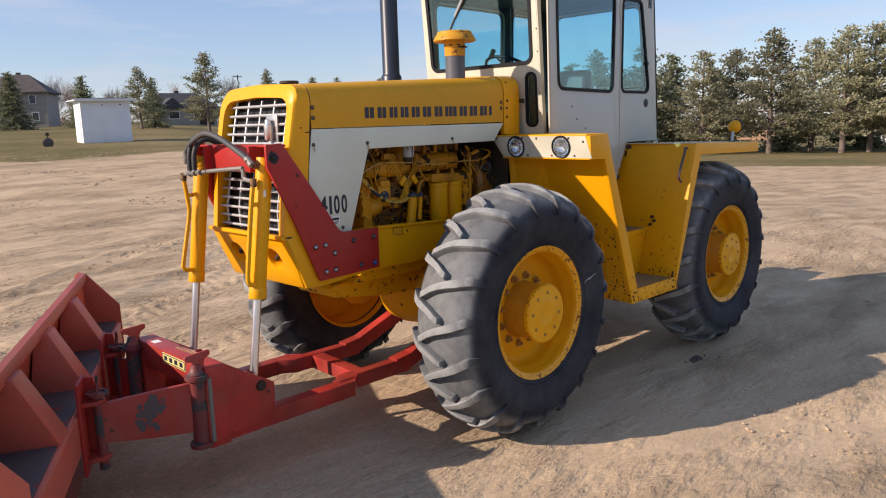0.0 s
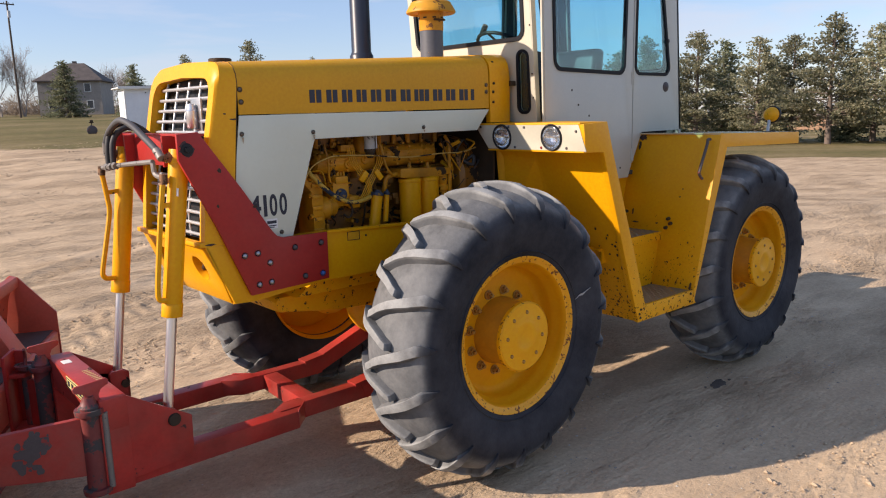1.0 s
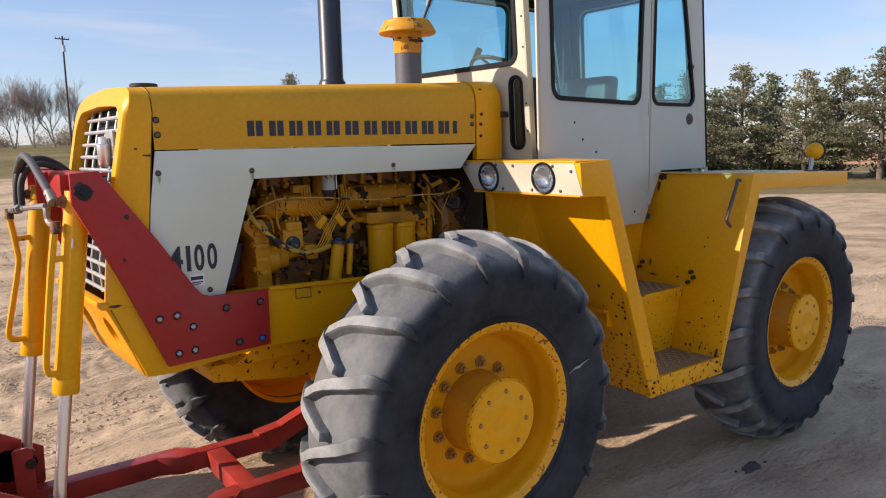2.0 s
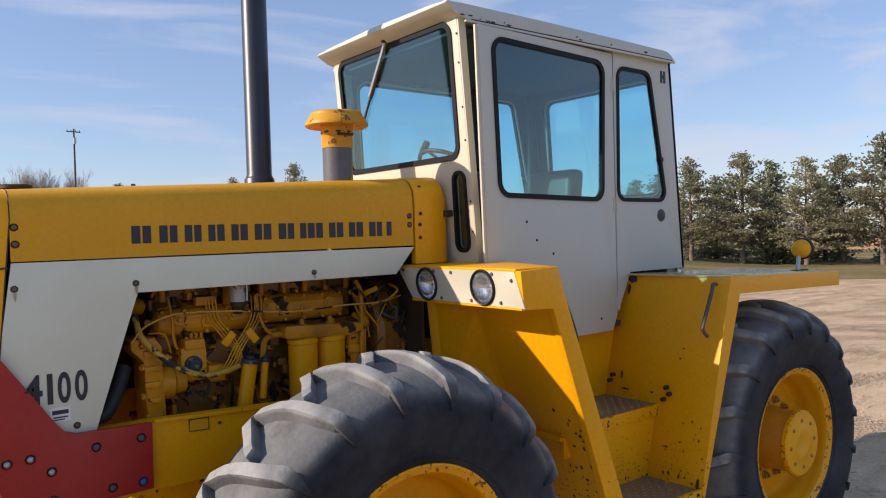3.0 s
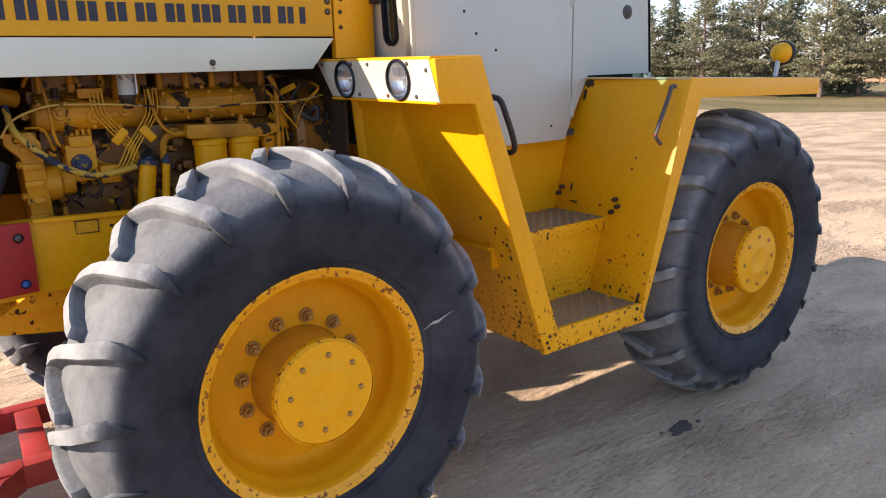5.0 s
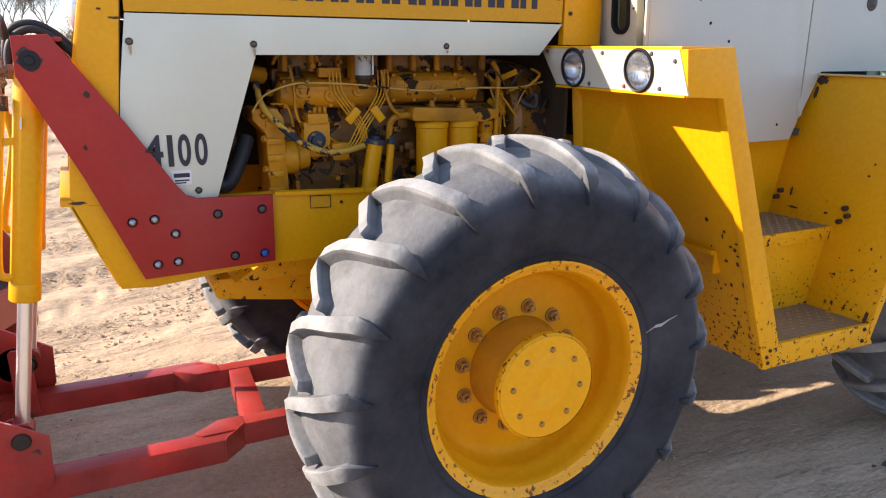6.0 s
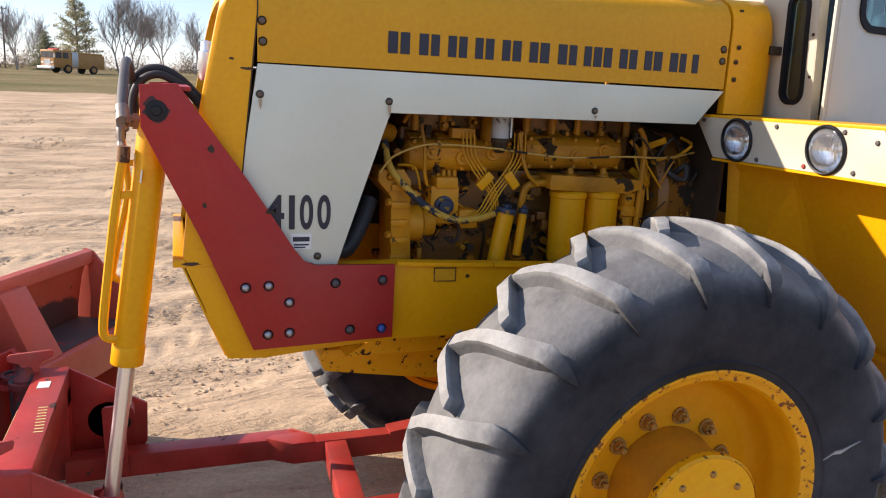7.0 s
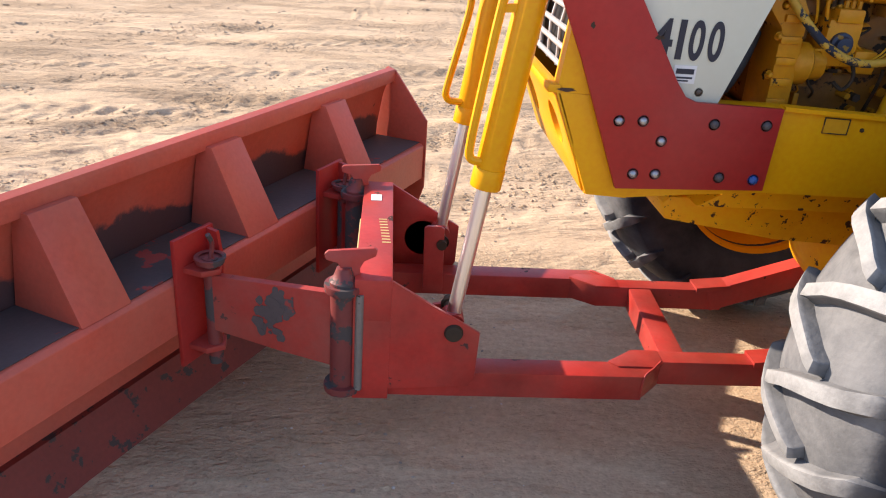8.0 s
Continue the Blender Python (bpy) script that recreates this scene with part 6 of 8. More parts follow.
        if s < 0:
            along = (q - a).normalized()
            off = Vector((along.y, -along.x, 0)) * 0.015
            put = lambda u, v, w: tuple(a + along * u + off - off * (w / 0.015) + Vector((0, 0, v)))
            ln = (q - a).length
            part("angle_link", Shape().plate(put, [(-0.02, 0.462), (ln * 0.5, 0.440), (ln - 0.01, 0.430), (ln - 0.01, 0.692), (ln * 0.5, 0.678), (-0.02, 0.662)], t=0.030), m_link, blade, "red steel link plate with scuffed paint", bevel=0.005)
            g, bare = random.Random(301), Shape()
            for k in range(70):
                u, v, rr = ln * g.gauss(0.46, 0.075), g.gauss(0.572, 0.038), abs(g.gauss(0, 0.010)) + 0.003
                ring = [(u + rr * g.uniform(0.7, 1.3) * math.cos(j * 0.785), v + rr * g.uniform(0.7, 1.3) * math.sin(j * 0.785)) for j in range(8)]
                bare.plate(lambda a2, b2, w2: put(a2, b2, w2 - 0.0012 - 0.00003 * k), ring, t=0.001)
            part("bare_patch", bare, m_scuffed, blade, "dark bare metal where the paint is rubbed through")
        else:
            e = Vector(on_blade(0.94, 0.255, 0))
            part("short_link", Shape().slab((e.x, e.y, 0.525), (q.x, q.y, 0.525), 0.03, 0.24), m_frame, blade, bevel=0.006)
    # hoses
    part("arch_hose", Shape().tube([(-1.452, 0.368, 1.765), (-1.455, 0.345, 1.812), (-1.456, 0.26, 1.870), (-1.458, 0.10, 1.914), (-1.456, -0.053, 1.888), (-1.455, -0.196, 1.834), (-1.453, -0.295, 1.792), (-1.450, -0.352, 1.757)], 0.0155, 10, 6), m_old_hose, blade, "dusty black hydraulic hose arching between the cylinders")
    for a, b in (((-1.450, 0.368, 1.742), (-1.454, 0.352, 1.805)), ((-1.449, -0.360, 1.746), (-1.453, -0.318, 1.782))):
        part("hose_ferrule", Shape().cyl(a, b, 0.0185, n=12), m_pipe, blade)
    for dx, dy, dz in ((0.0, 0.0, 0.0), (0.012, -0.034, -0.022)):
        part("hose", Shape().tube([(-1.468 + dx, 0.30 + dy, 1.700), (-1.462 + dx, 0.30 + dy, 1.80), (-1.432 + dx, 0.30 + dy, 1.878 + dz), (-1.365, 0.292 + dy, 1.900 + dz), (-1.300, 0.285 + dy, 1.872 + dz), (-1.245, 0.28 + dy, 1.82 + dz), (-1.205, 0.275 + dy, 1.76 + dz)], 0.0145, 10, 6), m_rubber_hose, blade, "black hydraulic hose")
    part("cross_pipe", Shape().tube([(-1.496, 0.325, 1.682), (-1.480, 0.20, 1.693), (-1.470, 0.034, 1.708), (-1.462, -0.255, 1.728), (-1.461, -0.280, 1.724), (-1.461, -0.288, 1.700), (-1.460, -0.292, 1.680), (-1.458, -0.315, 1.668), (-1.455, -0.352, 1.664)], 0.0115, 8, 3), m_pipe, blade, "dull steel hydraulic pipe")
    for y, z in ((0.27, 1.687), (0.215, 1.692), (0.15, 1.698)):
        part("pipe_nut", Shape().cyl((-1.484, y - 0.014, z - 0.001), (-1.485, y + 0.014, z + 0.001), 0.018, n=6), m_pipe, blade)


build_blade()
build_push_frame()
build_wear()


# ---------------------------------------------------------------- engine
def build_engine():
    rng = random.Random(7)
    blk = Shape()
    blk.box((-0.56, -0.13, 1.18), (0.40, 0.20, 1.60)).box((-0.58, -0.11, 1.60), (0.34, 0.18, 1.745))
    block = part("engine_block", blk, m_greasy_shaded, tractor, "grimy yellow six-cylinder diesel engine", bevel=0.012)
    P = lambda name, s, mat=m_cast, label="", **k: part(name, s, mat, block, label, **k)
    # timing cover column and pulley side
    P("timing_cover", Shape().plate(side(-0.25, -1), [(-0.69, 1.61), (-0.60, 1.61), (-0.575, 1.57), (-0.565, 1.24), (-0.635, 1.24), (-0.645, 1.52), (-0.69, 1.57)], t=0.16), bevel=0.008)
    for z in (1.30, 1.36, 1.42, 1.48, 1.54):
        P("cover_rib", Shape().box((-0.645, -0.262, z), (-0.585, -0.248, z + 0.022)), bevel=0.004)
    for z in (1.28, 1.39, 1.50, 1.585):
        P("bolt", bolt(-0.65, -0.25, z, 0.010, 0.012), m_cast)
    P("pulley", Shape().lathe([(0.0, -0.80), (0.09, -0.80), (0.10, -0.79), (0.085, -0.775), (0.10, -0.76), (0.10, -0.74), (0.0, -0.74)], (0, -0.10, 1.50), "x", 26), m_dark)
    P("fan_hub", Shape().lathe([(0.0, -0.88), (0.08, -0.88), (0.08, -0.80), (0, -0.80)], (0, 0.02, 1.62), "x", 20), m_dark)
    for k in range(6):
        a = k * math.pi / 3 + 0.3
        P("fan_blade", Shape().slab((-0.845, 0.02 + 0.07 * math.cos(a), 1.62 + 0.07 * math.sin(a)), (-0.845, 0.02 + 0.30 * math.cos(a), 1.62 + 0.30 * math.sin(a)), 0.04, 0.09, (1, 0, 0.35)), m_dark)
    P("belt", Shape().tube([(-0.77, -0.20, 1.50), (-0.77, -0.10, 1.60), (-0.77, 0.02, 1.72), (-0.77, 0.12, 1.62), (-0.77, -0.05, 1.40), (-0.77, -0.18, 1.44), (-0.77, -0.20, 1.50)], 0.009, 6, 6), m_rubber_hose)
    P("radiator_hose", Shape().tube([(-0.86, -0.24, 1.38), (-0.80, -0.25, 1.34), (-0.74, -0.22, 1.42), (-0.70, -0.18, 1.50)], 0.03, 10, 5), m_rubber_hose)
    P("radiator_hose", Shape().tube([(-0.88, -0.20, 1.80), (-0.80, -0.21, 1.78), (-0.70, -0.17, 1.74), (-0.62, -0.12, 1.72)], 0.032, 10, 5), m_cast)
    # intake manifold in two castings
    for x0, x1, z, r in ((-0.585, -0.19, 1.655, 0.052), (-0.155, 0.255, 1.672, 0.056)):
        man = loft([[(x, -0.175 + r * 0.95 * math.cos(a) * g, z + r * math.sin(a) * g * 1.08) for a in [2 * math.pi * k / 18 for k in range(18)]] for x, g in ((x0, 0.5), (x0 + 0.012, 0.85), (x0 + 0.04, 1.0), (x1 - 0.04, 1.0), (x1 - 0.012, 0.88), (x1, 0.55))])
        P("manifold", man)
        P("manifold_ridge", Shape().slab((x0 + 0.03, -0.222, z + 0.02), (x1 - 0.03, -0.222, z + 0.02), 0.012, 0.014))
        for k in range(3):
            xx = x0 + (x1 - x0) * (0.22 + 0.28 * k)
            P("manifold_boss", Shape().lathe([(0.0, -0.238), (0.010, -0.238), (0.012, -0.232), (0.024, -0.232), (0.027, -0.222), (0.027, -0.20)], (xx, 0, z + (0.012 if k != 1 else -0.006)), "y", 16))
        for k in range(4):
            xx = x0 + (x1 - x0) * (0.12 + 0.25 * k)
            P("runner", Shape().slab((xx, -0.17, z + 0.03), (xx, -0.09, z + 0.055), 0.055, 0.06), bevel=0.008)
    # head, injectors and valve covers up top
    for x0, x1 in ((-0.56, -0.16), (-0.13, 0.33)):
        P("cylinder_head", Shape().box((x0, -0.135, 1.742), (x1, 0.15, 1.80)), m_greasy_shaded, bevel=0.008)
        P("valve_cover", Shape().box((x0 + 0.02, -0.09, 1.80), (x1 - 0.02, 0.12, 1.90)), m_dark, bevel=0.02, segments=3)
    for k in range(9):
        x = -0.54 + k * 0.105
        P("injector", Shape().cyl((x, -0.15, 1.735), (x, -0.15, 1.79), 0.014, n=10).cyl((x, -0.15, 1.79), (x, -0.15, 1.81), 0.009, n=6), m_cast)
        P("head_bolt", Shape().cyl((x + 0.05, -0.142, 1.72), (x + 0.05, -0.142, 1.752), 0.012, n=6), m_dark)
    P("bracket", Shape().box((-0.43, -0.225, 1.715), (-0.345, -0.19, 1.75)), bevel=0.004)
    P("elbow_casting", Shape().tube([(-0.255, -0.17, 1.68), (-0.25, -0.17, 1.76), (-0.23, -0.10, 1.82)], 0.05, 14, 5))
    P("separator_cap", Shape().lathe([(0.0, 1.672), (0.016, 1.674), (0.024, 1.688), (0.026, 1.705), (0.031, 1.710), (0.031, 1.724), (0.0, 1.724)], (-0.275, -0.275, 0), "z", 18), m_dark, "black lower cap of the canister")
    P("separator_seam", Shape().box((-0.249, -0.300, 1.726), (-0.243, -0.292, 1.826)), m_steel)
    P("fuel_separator", Shape().lathe([(0.0, 1.722), (0.0305, 1.7235), (0.0305, 1.83), (0.0, 1.83)], (-0.275, -0.275, 0), "z", 18), material("grey_canister", (0.42, 0.43, 0.43), 0.4, tint=0.1, spot=(0.12, 0.1, 0.09), spot_cover=0.62, spot_scale=18), "dented pale grey canister")
    # two tall filters with their common head
    P("filter_head", Shape().plate(side(-0.285, -1), round_loop([(-0.075, 1.548), (0.245, 1.535), (0.30, 1.55), (0.30, 1.585), (-0.075, 1.60)], 0.012), t=0.12), bevel=0.008)
    for x in (0.028, 0.165):
        P("filter", Shape().lathe([(0.0, 1.262), (0.045, 1.265), (0.060, 1.28), (0.0635, 1.30), (0.0635, 1.515), (0.068, 1.518), (0.068, 1.535), (0.060, 1.54), (0.0, 1.545)], (x, -0.235, 0), "z", 28), m_yellow, "tall yellow filter canister")
        P("filter_stud", Shape().lathe([(0.0, 1.625), (0.010, 1.622), (0.013, 1.60), (0.022, 1.598), (0.024, 1.57)], (x, -0.235, 0), "z", 12))
    P("filter_pipe", Shape().tube([(-0.075, -0.25, 1.568), (-0.13, -0.26, 1.566), (-0.155, -0.25, 1.545), (-0.16, -0.24, 1.49), (-0.155, -0.22, 1.42)], 0.013, 8, 5))
    P("filter_outlet", Shape().tube([(0.29, -0.24, 1.565), (0.34, -0.24, 1.57), (0.36, -0.22, 1.60)], 0.017, 10, 5))
    P("sediment_bowl", Shape().lathe([(0.0, 1.36), (0.024, 1.365), (0.03, 1.40), (0.03, 1.445), (0.038, 1.45), (0.038, 1.475), (0.028, 1.485), (0.033, 1.50), (0.033, 1.535), (0, 1.54)], (0.272, -0.24, 0), "z", 18))
    # oil filler canister with blue cap and its smaller neighbour, leaning back
    for x, r, z0, z1, lean in ((-0.225, 0.031, 1.28, 1.462, 0.03), (-0.158, 0.015, 1.31, 1.46, 0.016)):
        P("canister", Shape().cyl((x - lean, -0.255, z0), (x, -0.255, z1), r, n=18), m_yellow)
        P("canister_cap", Shape().cyl((x, -0.255, z1), (x + 0.003, -0.255, z1 + 0.018), r * 1.2, n=18).cyl((x + 0.003, -0.255, z1 + 0.018), (x + 0.004, -0.255, z1 + 0.03), r * 0.55, n=10), m_blue, "cap with flaking blue paint", bevel=0.002)
    # injection pump group with traces of blue paint
    P("pump_body", Shape().box((-0.50, -0.235, 1.42), (-0.395, -0.12, 1.555)), bevel=0.012)
    P("pump_top", Shape().box((-0.485, -0.245, 1.545), (-0.405, -0.15, 1.585)), bevel=0.008)
    P("pump_face", Shape().lathe([(0.0, -0.262), (0.022, -0.26), (0.026, -0.25), (0.034, -0.246), (0.036, -0.23)], (-0.452, 0, 1.485), "y", 18), m_blue)
    P("pump_drive", Shape().lathe([(0.0, -0.58), (0.05, -0.58), (0.062, -0.565), (0.062, -0.53), (0.05, -0.52), (0.045, -0.48), (0, -0.48)], (0, -0.20, 1.42), "x", 22))
    P("governor", Shape().box((-0.39, -0.225, 1.40), (-0.315, -0.13, 1.47)), bevel=0.015)
    P("lever", Shape().tube([(-0.42, -0.25, 1.46), (-0.40, -0.262, 1.40), (-0.42, -0.258, 1.36), (-0.45, -0.25, 1.38)], 0.006, 6, 4), m_dark)
    for k in range(5):
        x = -0.485 + k * 0.02
        P("delivery_union", Shape().cyl((x, -0.2, 1.58), (x, -0.2, 1.605), 0.008, n=6), m_cast)
    # fuel lines in two bundles, with clips
    for k in range(4):
        o = 0.014 * k
        P("fuel_line", Shape().tube([(-0.395 + o, -0.235, 1.735), (-0.392 + o, -0.245, 1.67), (-0.375 + o, -0.25, 1.635), (-0.33 + o, -0.255, 1.575), (-0.285 + o * 0.6, -0.25, 1.52), (-0.275 + o * 0.6, -0.24, 1.455)], 0.0031, 5, 4), m_hood)
        P("fuel_line", Shape().tube([(-0.16 - o, -0.235, 1.74), (-0.165 - o, -0.245, 1.66), (-0.20 - o, -0.25, 1.60), (-0.25 - o, -0.255, 1.535), (-0.285 - o, -0.25, 1.47), (-0.32 - o, -0.24, 1.44)], 0.0031, 5, 4), m_hood)
    for x, z, a in ((-0.315, 1.575, -48), (-0.215, 1.578, 52)):
        P("line_clip", Shape().box((-0.032, -0.008, -0.016), (0.032, 0.008, 0.016)), m_yellow, bevel=0.004, m=pose(x, -0.262, z, 0, a, 0))
    # hoses, cable and wiring
    P("heater_hose", Shape().tube([(-0.665, -0.22, 1.70), (-0.655, -0.26, 1.62), (-0.60, -0.285, 1.55), (-0.53, -0.295, 1.49), (-0.46, -0.30, 1.455), (-0.40, -0.295, 1.445), (-0.33, -0.28, 1.45), (-0.265, -0.25, 1.46)], 0.0122, 10, 5), material("flaking_hose", (0.52, 0.30, 0.03), 0.6, spot=(0.022, 0.028, 0.045), spot_cover=0.52, spot_scale=13, tint=0.2, bump=0.3), "hose with flaking yellow paint")
    P("cable", Shape().tube([(-0.70, -0.30, 1.60), (-0.66, -0.305, 1.655), (-0.58, -0.31, 1.69), (-0.50, -0.31, 1.70), (-0.30, -0.31, 1.69), (-0.05, -0.31, 1.665), (0.20, -0.31, 1.672), (0.38, -0.30, 1.67), (0.52, -0.28, 1.69)], 0.0038, 6, 5), material("cable_sheath", (0.50, 0.30, 0.06), 0.6, spot=(0.015, 0.013, 0.012), spot_cover=0.54, spot_scale=6))
    P("return_line", Shape().tube([(-0.545, -0.24, 1.76), (-0.535, -0.255, 1.68), (-0.53, -0.25, 1.60), (-0.515, -0.24, 1.55)], 0.006, 6, 4), m_cast)
    P("vent_line", Shape().tube([(-0.60, -0.22, 1.765), (-0.58, -0.25, 1.80), (-0.50, -0.24, 1.815), (-0.44, -0.22, 1.80)], 0.007, 6, 4), m_cast)
    P("vent_line", Shape().tube([(-0.20, -0.27, 1.74), (-0.19, -0.285, 1.66), (-0.165, -0.29, 1.60), (-0.12, -0.28, 1.565)], 0.0065, 6, 4), m_cast)
    P("riser_pipe", Shape().tube([(0.305, -0.26, 1.30), (0.308, -0.265, 1.45), (0.312, -0.265, 1.60), (0.315, -0.26, 1.72), (0.30, -0.24, 1.77)], 0.0105, 8, 4), m_cast)
    P("riser_pipe", Shape().tube([(0.335, -0.24, 1.36), (0.338, -0.245, 1.55), (0.33, -0.24, 1.66), (0.27, -0.23, 1.725)], 0.008, 8, 4), m_cast)
    for k in range(16):
        x, z = rng.uniform(0.27, 0.50), rng.uniform(1.34, 1.76)
        pts = [(x, -0.20 - rng.random() * 0.1, z)]
        for j in range(4):
            pts.append((min(pts[-1][0] + rng.uniform(-0.06, 0.09), 0.54), -0.20 - rng.random() * 0.1, max(1.3, min(1.79, pts[-1][2] + rng.uniform(-0.12, 0.12)))))
        P("wire", Shape().tube(pts, rng.choice((0.003, 0.004, 0.006, 0.012)), 5, 4), rng.choice((m_dark, m_rubber_hose, m_cast, m_hood)))
    for k in range(64):
        x, z = rng.uniform(-0.60, 0.30), rng.uniform(1.26, 1.79)
        r = rng.uniform(0.006, 0.016)
        P("fitting", Shape().cyl((x, -0.13, z), (x, -0.15 - rng.random() * 0.05, z), r, n=6), rng.choice((m_cast, m_cast, m_dark)))
    # small lines, brackets and studs round the pump and along the castings
    for k in range(14):
        x, z = rng.uniform(-0.56, -0.08), rng.uniform(1.30, 1.58)
        pts = [(x, -0.15, z)]
        for j in range(3):
            pts.append((pts[-1][0] + rng.uniform(-0.07, 0.07), -0.17 - rng.random() * 0.07, max(1.28, min(1.62, pts[-1][2] + rng.uniform(-0.08, 0.08)))))
        P("small_pipe", Shape().tube(pts, rng.choice((0.003, 0.004, 0.006)), 5, 4), rng.choice((m_cast, m_dark, m_cast, m_hood)))
    for k in range(12):
        x, z = rng.uniform(-0.55, 0.0), rng.uniform(1.28, 1.60)
        w, h = rng.uniform(0.015, 0.045), rng.uniform(0.012, 0.04)
        P("bracket", Shape().box((x, -0.19 - rng.random() * 0.03, z), (x + w, -0.13, z + h)), rng.choice((m_cast, m_greasy_shaded)), bevel=0.004)
    for x0, x1, z in ((-0.56, -0.21, 1.612), (-0.13, 0.23, 1.625), (-0.56, -0.21, 1.70), (-0.13, 0.23, 1.72)):
        for k in range(5):
            P("stud", Shape().cyl((x0 + (x1 - x0) * k / 4, -0.19, z), (x0 + (x1 - x0) * k / 4, -0.218, z), 0.0075, n=6), m_cast)
    P("starter", Shape().cyl((0.02, -0.24, 1.235), (0.34, -0.24, 1.235), 0.06, n=20).cyl((0.06, -0.20, 1.33), (0.22, -0.20, 1.33), 0.03, n=14), m_cast, bevel=0.004)
    P("side_cover", Shape().box((-0.52, -0.142, 1.24), (-0.06, -0.128, 1.39)), m_greasy_shaded, bevel=0.004)
    P("crankcase_lip", Shape().box((-0.58, -0.20, 1.215), (0.40, 0.24, 1.235)), m_greasy_shaded)
    P("mount_bracket", Shape().box((0.40, -0.36, 1.27), (0.54, -0.12, 1.42)), m_cast, bevel=0.01)
    P("clutch_housing", Shape().lathe([(0.0, 0.40), (0.26, 0.40), (0.28, 0.43), (0.26, 0.56), (0.0, 0.56)], (0, 0, 1.50), "x", 30), m_greasy_shaded)
    P("dipstick_tube", Shape().tube([(-0.27, -0.15, 1.26), (-0.285, -0.21, 1.36), (-0.30, -0.24, 1.42)], 0.006, 6, 4), m_dark)
    # plain dark sheet added across the far opening to keep the engine room dark
    part("far_light_blocker", Shape().box((-0.86, 0.33, 1.30), (0.52, 0.345, 1.83)), m_dark, tractor)


build_engine()


# ---------------------------------------------------------------- surroundings
C0 = Vector((-3.5, -3.8, 0))


def out_there(az, dist):
    """A place on the land, by bearing and distance from where the walk begins."""
    x, y = C0.x + dist * math.cos(radians(az)), C0.y + dist * math.sin(radians(az))
    return Vector((x, y, rise_at(x, y)))


def leaf_material(name, a, b, c, see_through=0.45):
    m = bpy.data.materials.new(name)
    m.use_nodes = True
    n, l = m.node_tree.nodes, m.node_tree.links
    p = n["Principled BSDF"]
    p.inputs["Roughness"].default_value = 0.7
    p.inputs["Specular IOR Level"].default_value = 0.25
    g = n.new("ShaderNodeNewGeometry")
    r = n.new("ShaderNodeValToRGB")
    r.color_ramp.elements[0].color = (*a, 1)
    r.color_ramp.elements[1].color = (*c, 1)
    r.color_ramp.elements.new(0.55).color = (*b, 1)
    l.new(g.outputs["Random Per Island"], r.inputs[0])
    o = n.new("ShaderNodeObjectInfo")
    h = n.new("ShaderNodeHueSaturation")
    mr = n.new("ShaderNodeMapRange")
    mr.inputs[3].default_value, mr.inputs[4].default_value = 0.8, 1.25
    l.new(o.outputs["Random"], mr.inputs[0])
    l.new(mr.outputs[0], h.inputs["Value"])
    l.new(r.outputs[0], h.inputs["Color"])
    l.new(h.outputs[0], p.inputs["Base Color"])
    tr = n.new("ShaderNodeBsdfTranslucent")       # thin sprays let light through
    l.new(h.outputs[0], tr.inputs[0])
    mx = n.new("ShaderNodeMixShader")
    mx.inputs[0].default_value = see_through
    l.new(p.outputs[0], mx.inputs[1])
    l.new(tr.outputs[0], mx.inputs[2])
    l.new(mx.outputs[0], n["Material Output"].inputs[0])
    return m


m_pine = leaf_material("pine_needles", (0.16, 0.17, 0.10), (0.33, 0.325, 0.20), (0.54, 0.48, 0.33))
m_spruce = leaf_material("spruce_needles", (0.11, 0.13, 0.078), (0.24, 0.26, 0.155), (0.40, 0.38, 0.24))
m_bark = material("bark", (0.16, 0.12, 0.095), 0.9, tint=0.3, bump=0.6, grain=25)
m_greybark = material("grey_bark", (0.29, 0.245, 0.215), 0.9, tint=0.25, bump=0.4, grain=20)


def raw_mesh(name, v, f, mat):
    me = bpy.data.meshes.new(name)
    me.from_pydata(v, [], f)
    me.materials.append(mat)
    return me


